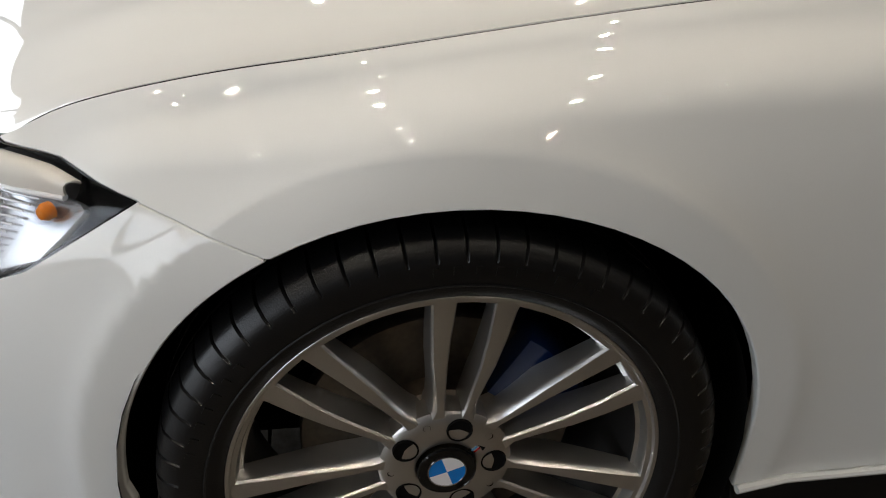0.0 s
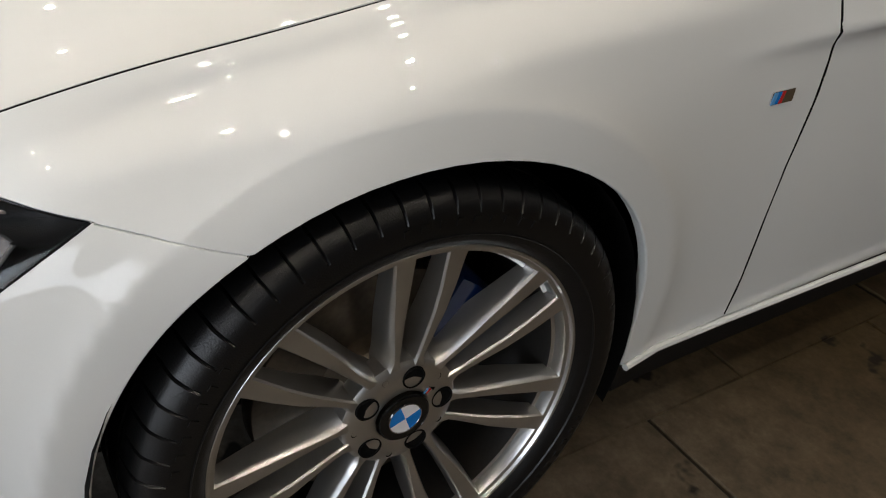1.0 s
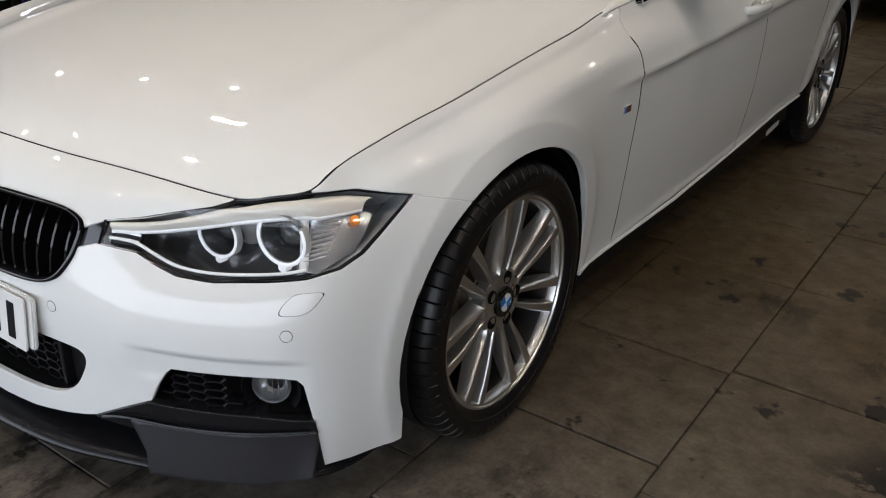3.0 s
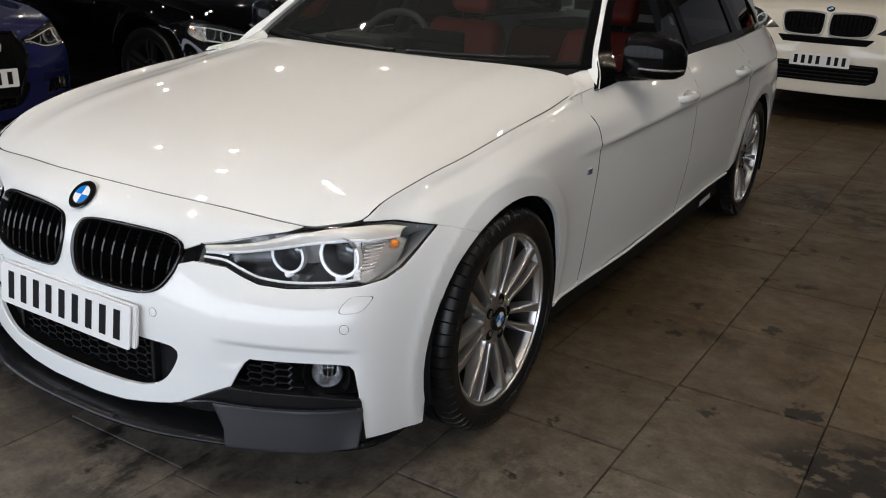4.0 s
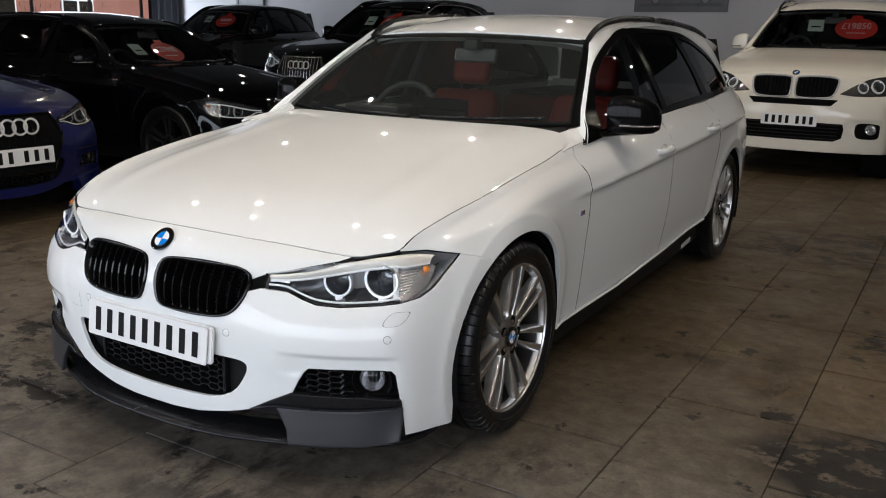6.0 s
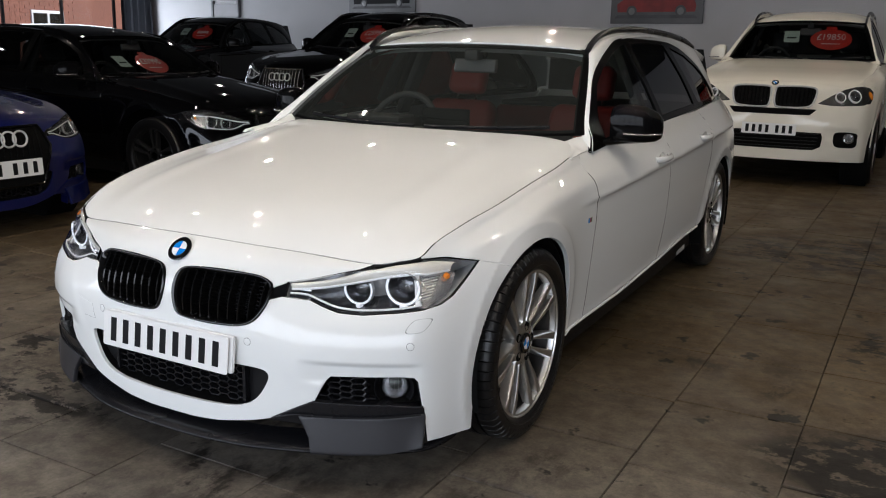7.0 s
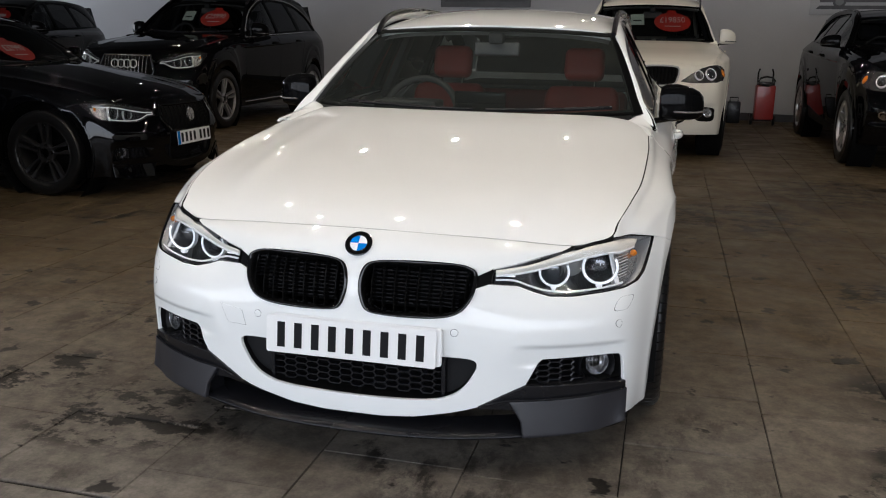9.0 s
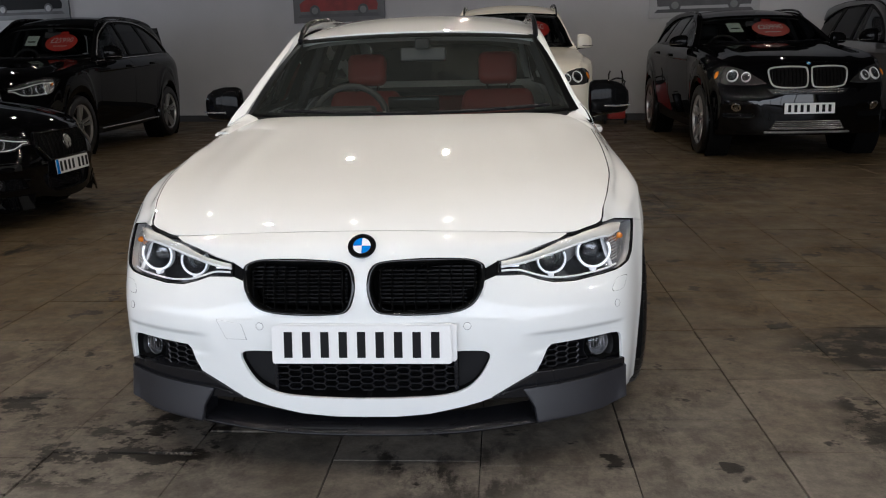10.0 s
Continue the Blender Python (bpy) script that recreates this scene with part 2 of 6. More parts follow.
class Skin:
    """A smooth surface on a dense grid, with panels cut out of it."""

    def __init__(self, grid, views):
        self.g = grid
        du, dv = np.gradient(grid, axis=1), np.gradient(grid, axis=0)
        n = np.cross(du, dv)
        self.n = n / (np.linalg.norm(n, axis=2, keepdims=True) + 1e-12)
        self.views = views

    def sample(self, arr, uv):
        u = np.clip(uv[:, 0], 0, arr.shape[1] - 1.001)
        v = np.clip(uv[:, 1], 0, arr.shape[0] - 1.001)
        i, j = v.astype(int), u.astype(int)
        f, h = (v - i)[:, None], (u - j)[:, None]
        return (arr[i, j] * (1 - f) * (1 - h) + arr[i, j + 1] * (1 - f) * h + arr[i + 1, j] * f * (1 - h) + arr[i + 1, j + 1] * f * h)

    def find(self, view, a, b):
        """The grid place that shows at (a, b) in a view: two axes and a range of columns."""
        ax, bx, c0, c1 = self.views[view]
        sub = self.g[:, c0:c1]
        d = (sub[..., ax] - a) ** 2 + (sub[..., bx] - b) ** 2
        i, j = np.unravel_index(d.argmin(), d.shape)
        uv = np.array([[j + c0, i]], float)
        for _ in range(12):
            p = self.sample(self.g, uv)[0]
            e = np.array([a - p[ax], b - p[bx]])
            h = 0.05
            pu = (self.sample(self.g, uv + [[h, 0]])[0] - p) / h
            pv = (self.sample(self.g, uv + [[0, h]])[0] - p) / h
            J = np.array([[pu[ax], pv[ax]], [pu[bx], pv[bx]]])
            if abs(np.linalg.det(J)) < 1e-9:
                break
            step = np.clip(np.linalg.solve(J, e), -3, 3)
            uv[0] = np.clip(uv[0] + step, [c0, 0], [c1 - 1, self.g.shape[0] - 1])
        return uv[0]

    def outline(self, pieces, gap=0.018):
        """Grid outline from pieces (view, points): each densified along its line."""
        out = []
        for view, pts in pieces:
            pts = np.array(pts, float)
            if view == "T":   # along the top edge, by columns
                n = max(2, int(abs(pts[1, 0] - pts[0, 0])))
                out += [np.array((c, self.g.shape[0] - 1.3)) for c in np.linspace(pts[0, 0], pts[1, 0], n)]
                continue
            for k, (p, q) in enumerate(zip(pts, pts[1:])):
                n = max(1, int(np.hypot(*(q - p)) / gap))
                for t in np.arange(n) / n:
                    out.append(self.find(view, *(p + (q - p) * t)))
            out.append(self.find(view, *pts[-1]))
        keep = [out[0]]
        for p in out[1:]:
            if np.hypot(*(p - keep[-1])) > 0.03:
                keep.append(p)
        if np.hypot(*(keep[0] - keep[-1])) < 0.03:
            keep.pop()
        return np.array(keep)

    def panel(self, outer, holes=(), step=(2, 2), depth=0.018, lift=0.0, mirror=False, both=False, lip=0.0025):
        """Verts, faces and normals of a panel with its edge turned in."""
        loops = [outer, *holes]
        lo, hi = outer.min(0), outer.max(0)
        us = np.arange(math.ceil(lo[0] / step[0]) * step[0], hi[0], step[0])
        vs = np.arange(math.ceil(lo[1] / step[1]) * step[1], hi[1], step[1])
        grid = np.array([(u, v) for u in us for v in vs], float).reshape(-1, 2)
        ok = inside(outer, grid)
        for h in holes:
            ok &= ~inside(h, grid)
        grid = grid[ok]
        rim = np.concatenate(loops)
        if len(grid):
            sc = np.array(step, float)
            far = np.min(np.linalg.norm((grid[:, None] - rim[None]) / sc, axis=2), axis=1) > 0.45
            grid = grid[far]
        pts = np.concatenate([rim, grid])
        edges, k = [], 0
        for lp in loops:
            edges += [(k + i, k + (i + 1) % len(lp)) for i in range(len(lp))]
            k += len(lp)
        ov, _, of, *_ = delaunay_2d_cdt([Vector(p) for p in pts.tolist()], edges, [], 0, 1e-5)
        uv = np.array([tuple(v) for v in ov])
        tri = np.array([tuple(f) for f in of])
        mid = uv[tri].mean(1)
        ok = inside(outer, mid)
        for h in holes:
            ok &= ~inside(h, mid)
        tri = tri[ok]
        P, N = self.sample(self.g, uv), self.sample(self.n, uv)
        N /= np.linalg.norm(N, axis=1, keepdims=True)
        P = P + N * lift
        a, b, c = P[tri[:, 0]], P[tri[:, 1]], P[tri[:, 2]]
        flip = np.einsum("ij,ij->i", np.cross(b - a, c - a), N[tri[:, 0]]) < 0
        tri[flip] = tri[flip][:, ::-1]
        verts, norms, faces = [*P], [*N], [tuple(t) for t in tri]
        if depth:
            count = {}
            for t in tri:
                for e in ((t[0], t[1]), (t[1], t[2]), (t[2], t[0])):
                    count[e] = count.get(e, 0) + 1
            ring, deep = {}, {}
            rimedges = [e for e in count if (e[1], e[0]) not in count]
            for i, j in rimedges:
                if both and abs(P[i][0]) < 1e-4 and abs(P[j][0]) < 1e-4:
                    continue
                d = P[j] - P[i]
                out = np.cross(d, N[i])
                out /= np.linalg.norm(out) + 1e-12
                quad = []
                for q in (i, j):
                    key = (q, i, j)
                    verts += [P[q] + out * lip * 0.5 - N[q] * lip * 0.4, P[q] + out * lip - N[q] * lip * 1.6, P[q] + out * lip * 0.6 - N[q] * depth]
                    norms += [(N[q] + out) / 1.414, out, out]
                    quad.append(len(verts) - 3)
                s, e2 = quad
                faces += [(j, i, s, e2), (e2, s, s + 1, e2 + 1), (e2 + 1, s + 1, s + 2, e2 + 2)]
        V, Nn = np.array(verts), np.array(norms)
        flipx = np.array([-1.0, 1, 1])
        if mirror:
            return V * flipx, [f[::-1] for f in faces], Nn * flipx
        if both:
            m = len(V)
            faces = faces + [tuple(x + m for x in f[::-1]) for f in faces]
            V, Nn = np.concatenate([V, V * flipx]), np.concatenate([Nn, Nn * flipx])
        return V, faces, Nn


def skin_part(name, data, mat, parent, label=""):
    V, F, N = data
    return mesh_object(name, V, F, mat, parent, label, True, N)


def grid_part(name, G, mat, parent, label="", depth=0.0, flip=False, mirror=False):
    """A quad sheet from a grid of points, with thickness towards the inside."""
    G = np.array(G, float)
    if mirror:
        G = G * np.array([-1.0, 1, 1])
        flip = not flip
    r, c = G.shape[:2]
    V = list(G.reshape(-1, 3))
    F = [(i * c + j, i * c + j + 1, (i + 1) * c + j + 1, (i + 1) * c + j) for i in range(r - 1) for j in range(c - 1)]
    if depth:
        n = np.cross(np.gradient(G, axis=1), np.gradient(G, axis=0))
        n /= np.linalg.norm(n, axis=2, keepdims=True) + 1e-12
        V += list((G - n * depth).reshape(-1, 3))
        m = r * c
        F += [tuple(x + m for x in f[::-1]) for f in F]
        loop = [j for j in range(c)] + [i * c + c - 1 for i in range(1, r)] + [(r - 1) * c + j for j in range(c - 2, -1, -1)] + [i * c for i in range(r - 2, 0, -1)]
        k = len(V)
        for i in loop:
            V += [V[i], V[i + m]]
        for a in range(len(loop)):
            b = (a + 1) % len(loop)
            F.append((k + 2 * b, k + 2 * a, k + 2 * a + 1, k + 2 * b + 1))
    if flip:
        F = [f[::-1] for f in F]
    return mesh_object(name, V, F, mat, parent, label)

# ---- room ----
WALLPAINT = material("grey_white_wall", (0.47, 0.47, 0.482), 0.75, grain=0.05, grain_scale=80, wear=0.12, wear_scale=0.8, bump=0.1, bump_scale=150)
CEILPAINT = material("ceiling_dark_grey", (0.035, 0.035, 0.036), 0.85, grain=0.05, wear=0.1)
DARKWALL = material("dark_grey_wall", (0.10, 0.10, 0.105), 0.8, grain=0.05, grain_scale=80, wear=0.12, wear_scale=0.8)
SKIRTING = material("dark_skirting", (0.03, 0.03, 0.032), 0.5, grain=0.2)
FRAME_M = material("dark_window_frame", (0.02, 0.02, 0.022), 0.4, grain=0.1)
DOORPAINT = material("grey_door_paint", (0.16, 0.16, 0.17), 0.5, grain=0.1, wear=0.2)
CURTAIN = material("dark_curtain", (0.02, 0.022, 0.03), 0.9, grain=0.3)
JOINT = material("dark_joint", (0.014, 0.012, 0.010), 0.8, grain=0.75, grain_scale=5, wear=0.75, wear_scale=1.6)
PAVING = material("street_paving", (0.16, 0.16, 0.16), 0.8, grain=0.3, wear=0.3)


def setting(name, bm, mat, label, category):
    return tagged(part(name, bm, mat, None, smooth=False), label, category, kind="structure")


def moved(bm, m):
    bmesh.ops.transform(bm, matrix=m, verts=bm.verts)
    return bm


setting("floor", box_bm((30, 24, .1), (-5, 5.6, -.058)), JOINT, "concrete slab floor with dark joints and stains", "floor")
setting("ground", box_bm((240, 240, .1), (-40, 0, -.20)), PAVING, "grey street paving outside the windows", "ground")
WALL_A, WALL_B = Vector((-19.2, 16.1, 0)), Vector((9.4, 10.9, 0))
WDIR = (WALL_B - WALL_A).normalized()
wlen = (WALL_B - WALL_A).length
wall_m = Matrix.Translation((WALL_A + WALL_B) / 2) @ Euler((0, 0, math.atan2(WDIR.y, WDIR.x))).to_matrix().to_4x4()


def on_wall(x):
    """Distance along the back wall, from its middle, at the plan's x."""
    return (x - (WALL_A.x + WALL_B.x) / 2) / WDIR.x


setting("wall_north", moved(box_bm((wlen, .2, 3.6), (0, .1, 1.8)), wall_m), WALLPAINT, "plain grey-white painted back wall", "wall")
setting("baseboard", moved(box_bm((wlen, .02, .12), (0, -.012, .06), .003), wall_m), SKIRTING, "dark baseboard along the back wall", "baseboard")
setting("wall_east", box_bm((.2, 19, 3.6), (9.3, 3.1, 1.8)), DARKWALL, "plain dark grey side wall", "wall")
setting("ceiling", box_bm((30, 24, .1), (-5, 5.6, 3.45)), CEILPAINT, "dark grey ceiling with small downlights", "ceiling")
setting("wall_west", merge_bm(box_bm((.2, 14.6, 3.4), (-19.0, 1.0, 1.7)), box_bm((.2, 9, .6), (-19.0, 12.8, .3)), box_bm((.2, 9, .5), (-19.0, 12.8, 3.15))), WALLPAINT, "side wall with a street window", "wall")
setting("wall_south", merge_bm(box_bm((28.4, .2, .30), (-4.85, -6.3, .15)), box_bm((28.4, .2, .70), (-4.85, -6.3, 3.05))), WALLPAINT, "low sill and head of the front windows", "wall")


def window(name, a, b, z0, z1, posts, inset=0.0):
    """A street window between plan points a and b, with frame, posts and panes."""
    a, b = Vector(a), Vector(b)
    d = b - a
    root = tagged(part(name, merge_bm(tube_bm([(*a, z0 + .03), (*b, z0 + .03)], .05, 4), tube_bm([(*a, z1 - .03), (*b, z1 - .03)], .05, 4)), FRAME_M, None, smooth=False), "large street window with dark frame", "window", kind="structure")
    for k in range(posts + 1):
        p = a + d * (k / posts)
        part("window_post", box_bm((.07, .07, z1 - z0), (p.x, p.y + inset, (z0 + z1) / 2), .008), FRAME_M, root)
    for k in range(posts):
        p, q = a + d * ((k + .03) / posts), a + d * ((k + .97) / posts)
        g = mesh_object("pane", [(*p, z0), (*q, z0), (*q, z1), (*p, z1)], [(0, 1, 2, 3)], CLEAR, root, smooth=False)
        g.visible_shadow = False
    return root


window("window_1", (-18.8, -6.22), (9.0, -6.22), .3, 2.7, 14, inset=.12)
window("window_2", (-18.95, 8.4), (-18.95, 15.4), .6, 2.9, 4)
curtain = bmesh.new()
cv = [curtain.verts.new((-18.9 + k * .057, 15.62 + .05 * math.sin(k * 1.3), z)) for z in (.05, 3.3) for k in range(22)]
for k in range(21):
    curtain.faces.new((cv[k], cv[k + 1], cv[k + 23], cv[k + 22]))
bmesh.ops.solidify(curtain, geom=list(curtain.faces), thickness=.02)
tagged(part("curtain", curtain, CURTAIN, None), "dark pleated curtain beside the street window", "curtain")
door = tagged(part("door_1", moved(box_bm((1.0, .05, 2.3), (on_wall(-14.5), -.03, 1.15), .006), wall_m), DOORPAINT, None, smooth=False), "grey painted door in the back wall", "door", kind="structure")
part("door_frame", moved(merge_bm(box_bm((.08, .08, 2.38), (on_wall(-14.5) - .54, -.04, 1.19), .005), box_bm((.08, .08, 2.38), (on_wall(-14.5) + .54, -.04, 1.19), .005), box_bm((1.16, .08, .08), (on_wall(-14.5), -.04, 2.42), .005)), wall_m), DOORPAINT, door)
part("door_handle", moved(tube_bm([(on_wall(-14.5) + .40, -.07, 1.02), (on_wall(-14.5) + .28, -.07, 1.02)], .012), wall_m), SATINCHROME, door, "steel door handle")

# brick building across the street
BRICK = material("red_brick", (0.30, 0.13, 0.09), 0.85, grain=0.3, grain_scale=14, wear=0.2, wear_scale=.6)
house = tagged(part("brick_building", box_bm((6, 30, 8), (-33, 14, 4)), BRICK, None, smooth=False), "red brick building with white windows across the street", "building")
bmb = bmesh.new()
for row in range(34):
    for k in range(40):
        bmesh.ops.create_cube(bmb, size=1, matrix=Matrix.Translation((-29.99, 5.2 + (k + .5 * (row % 2)) * .45, .6 + row * .15)) @ Matrix.Diagonal((.03, .43, .135, 1)))
tagged(part("brickwork", bmb, BRICK, house, smooth=False), kind="stuff")
for y in (7.5, 11, 14.5, 18, 21.5):
    for z in (1.8, 4.6):
        w = part("house_window", box_bm((.10, 1.5, 1.3), (-29.96, y, z), .01), STICKERWHITE, house, "white framed window")
        for dy in (-.37, .37):
            part("house_pane", box_bm((.04, .62, 1.06), (-29.90, y + dy, z)), TINTED, w)

# ---- body net: stations round the car from the nose to the tail, rows from the chin to the top edge ----
ZROW = (.13, .22, .34, .46, .56, .63)
NOSE_X = (0, .15, .30, .45, .58, .68, .75)
NOSE_Y = ((-.745, -.742, -.725, -.680, -.625, -.570, -.520),
          (-.752, -.748, -.732, -.697, -.648, -.595, -.545),
          (-.752, -.749, -.735, -.704, -.660, -.610, -.565),
          (-.748, -.745, -.733, -.705, -.662, -.612, -.567),
          (-.735, -.729, -.706, -.662, -.612, -.562, -.522),
          (-.705, -.699, -.673, -.622, -.567, -.517, -.470))
NOSE_TOP = ((0, -.630, .699), (.13, -.624, .697), (.255, -.605, .691), (.424, -.568, .680), (.594, -.531, .668), (.66, -.497, .676), (.713, -.454, .688))
SIDE_Y = (-.50, -.40, -.28, -.15, 0, .2, .4, .6, 1.0, 1.5, 2.0, 2.4, 2.81, 3.2, 3.5, 3.68)
SIDE_X = ((.785, .815, .838, .850, .853, .848, .835, .830, .830, .830, .830, .845, .860, .850, .800, .70),
          (.794, .824, .847, .860, .864, .860, .847, .846, .848, .850, .850, .860, .872, .862, .815, .72),
          (.800, .832, .856, .870, .874, .870, .860, .860, .867, .870, .870, .876, .886, .874, .828, .735),
          (.800, .836, .862, .879, .884, .882, .874, .874, .882, .886, .886, .890, .897, .884, .835, .745),
          (.798, .834, .864, .885, .891, .890, .883, .882, .890, .894, .894, .897, .903, .890, .838, .745),
          (.792, .828, .860, .886, .893, .892, .886, .885, .893, .897, .897, .900, .906, .892, .838, .74))
UPPER_Y4 = (-.465, -.375, -.265, -.145); UPPER_Y5 = (-.415, -.345, -.245, -.14)
SHOULDER = ((.765, -.395, .672), (.803, -.325, .690), (.832, -.215, .712), (.856, -.10, .733), (.868, .02, .752), (.873, .2, .770), (.874, .4, .782), (.874, .6, .79),
            (.882, 1.0, .80), (.888, 1.5, .812), (.888, 2.0, .822), (.886, 2.4, .83), (.88, 2.81, .835), (.855, 3.2, .84), (.80, 3.5, .845), (.705, 3.68, .85))
SIDE_TOP = ((.727, -.398, .717), (.744, -.325, .745), (.762, -.225, .771), (.777, -.11, .793), (.785, .06, .822), (.791, .24, .848), (.793, .41, .869), (.788, .60, .895),
            (.792, 1.0, .918), (.795, 1.5, .940), (.79, 2.0, .957), (.78, 2.4, .970), (.765, 2.81, .982), (.735, 3.2, .992), (.69, 3.5, 1.0), (.62, 3.66, 1.0))

def body_net():
    rows = []
    for r, z in enumerate(ZROW):
        row = [(x, y, z) for x, y in zip(NOSE_X, NOSE_Y[r])]
        ys = list(SIDE_Y)
        if r == 4: ys[:4] = UPPER_Y4
        if r == 5: ys[:4] = UPPER_Y5
        row += [(x, y, z) for x, y in zip(SIDE_X[r], ys)]
        rows.append(row + [(.50, 3.79, z), (.25, 3.82, z), (0, 3.83, z)])
    mid = [tuple((a + b) / 2 + (0, -.006, .006)[k] for k, (a, b) in enumerate(zip(p, q))) for p, q in zip(rows[-1][:7], NOSE_TOP)]
    rows.append(mid + list(SHOULDER) + [(.48, 3.77, .85), (.25, 3.80, .85), (0, 3.81, .85)])
    rows.append(list(NOSE_TOP) + list(SIDE_TOP) + [(.45, 3.74, 1.0), (.22, 3.77, 1.0), (0, 3.78, 1.0)])
    return np.array(rows, float)



def step01(x):
    x = np.clip(x, 0, 1)
    return x * x * (3 - 2 * x)


def arch_pts(yc, a0, a1, r=0.359, n=26):
    return [(yc + .016 * step01((a - 70) / 70) - r * math.cos(radians(a)), 0.325 + r * math.sin(radians(a))) for a in np.linspace(a0, a1, n)]


REAR_Y = 2.86
NET = body_net()
NET[:, 12:20, 0] -= np.array((.003, .008, .010, .010, .010, .010, .008, .004))
NET[:6, 18:23, 0] -= np.array((.010, .024, .026, .02, .01))
NET[6, 18:23, 0] -= np.array((.004, .010, .012, .01, .005))
PER = 20
whole = np.concatenate([NET[:, :0:-1] * [-1, 1, 1], NET], 1)
DENSE = np.einsum("ai,ijk,bj->abk", spline_matrix(NET.shape[0], PER), whole, spline_matrix(whole.shape[1], PER))[:, (NET.shape[1] - 1) * PER:]
DENSE[:, 0, 0] = 0


# the flared arch lips, the crease along the doors and the ledge over the fog lamp openings
Y, Z = DENSE[..., 1], DENSE[..., 2]
for yc in (0, REAR_Y):
    reach = np.hypot(Y - yc - .008, Z - 0.325)
    fade = 1 - .45 * step01((Y - yc - .16) / .2)
    DENSE[..., 0] += (0.0112 * fade * np.exp(-np.clip(reach - 0.412, 0, 1) / 0.028) - .0040 * fade * np.clip((.412 - reach) / .05, 0, 1)) * (DENSE[..., 0] > 0.7)
crease = 0.736 + 0.045 * (Y - 0.6)
DENSE[..., 0] += 0.017 * np.exp(-np.clip((Z - crease) / 0.050, 0, 9) - np.clip((crease - Z) / 0.009, 0, 9)) * step01((Y - 0.36) / 0.35) * step01((3.5 - Y) / 0.3)
cheek = step01((DENSE[..., 0] - (.395 + .5 * np.clip(Z - .36, 0, .2))) / .05) * step01((Z - .30) / .08) * step01((.555 - Z) / .05) * step01((.74 - DENSE[..., 0]) / .12)
DENSE[..., 1] -= np.where(Y < -.3, .003 * cheek, 0)
front = (DENSE[..., 0] > 0.42) & (DENSE[..., 0] < 0.80) & (Y < 0)
ledge = step01((DENSE[..., 0] - 0.45) / 0.1) * step01((0.79 - DENSE[..., 0]) / 0.05) * step01((Z - 0.33) / 0.02) * step01((0.405 - Z) / 0.009)
DENSE[..., 1] += np.where(front, 0.012 * ledge, 0)
# hollow between the bonnet edge and the shoulder of the wing
row_no = np.arange(DENSE.shape[0])[:, None] * 10 / PER
along = step01((Y + .42) / .25) * step01((1.1 - Y) / .6) * (DENSE[..., 0] > .6)
DENSE[..., 0] += along * (.0045 * np.exp(-((row_no - 60.5) / 2.0) ** 2) - .0130 * np.exp(-((row_no - 65.5) / 2.4) ** 2))
COLS = DENSE.shape[1]
SKIN = Skin(DENSE, {"F": (0, 2, 0, 9 * PER), "S": (1, 2, 6 * PER, COLS - 3 * PER)})

LAMP_LOW = [("S", [(-.305, .667), (-.345, .640), (-.385, .612), (-.425, .584)]), ("F", [(.795, .565), (.76, .553), (.70, .545), (.62, .538), (.555, .541), (.51, .553), (.468, .568), (.39, .572)])]
LAMP_TOP = [("F", [(.39, .613), (.455, .625), (.504, .638), (.574, .656), (.598, .665)]), ("F", [(.598, .666), (.66, .676), (.705, .686)]), ("S", [(-.445, .686), (-.385, .684), (-.305, .667)])]
KIDNEY = [(.352, .560), (.344, .533), (.320, .500), (.275, .481), (.19, .474), (.09, .476), (.042, .486), (.023, .520), (.017, .562), (.026, .603), (.055, .622), (.14, .629), (.22, .629), (.30, .624), (.338, .613), (.354, .597)]
INTAKE = [tuple(p) for p in smooth_curve([(0, .364), (.13, .365), (.26, .366), (.335, .364), (.362, .357), (.370, .342), (.362, .316), (.332, .270), (.288, .240), (.22, .225), (.09, .220), (0, .219)], 3)]
FOG_EDGE = [(.503, .284), (.521, .320), (.535, .350), (.548, .362), (.61, .364), (.67, .365), (.73, .366), (.758, .363), (.768, .350), (.772, .334), (.776, .285), (.778, .242)]

estate_car = tagged(new("estate_car"), "white glossy estate car with black grille and front splitter", "car")

front_bumper = SKIN.outline([
    ("F", [(0, .165), (.09, .165), (.19, .173), (.29, .192), (.34, .204), (.374, .215)]),
    ("F", [(.374, .216), (.44, .252), (.503, .284)]), ("F", FOG_EDGE), ("F", [(.778, .242), (.78, .158)]),
    ("S", [(-.46, .156), (-.35, .150)]), ("S", [(-.347, .152), (-.352, .30)]), ("S", arch_pts(0, 0, 58)),
    ("S", [(-.19, .629), (-.25, .649), (-.305, .664)]), *LAMP_LOW,
    ("F", KIDNEY), *LAMP_TOP[:1], ("T", [(SKIN.find("F", .598, .668)[0], 0), (0, 0)]), ("F", [(0, .690), (0, .366)]), ("F", INTAKE), ("F", [(0, .218), (0, .166)])])
skin_part("front_bumper", SKIN.panel(front_bumper, both=True, depth=0.012), WHITE, estate_car, "white painted bumper and nose panel")

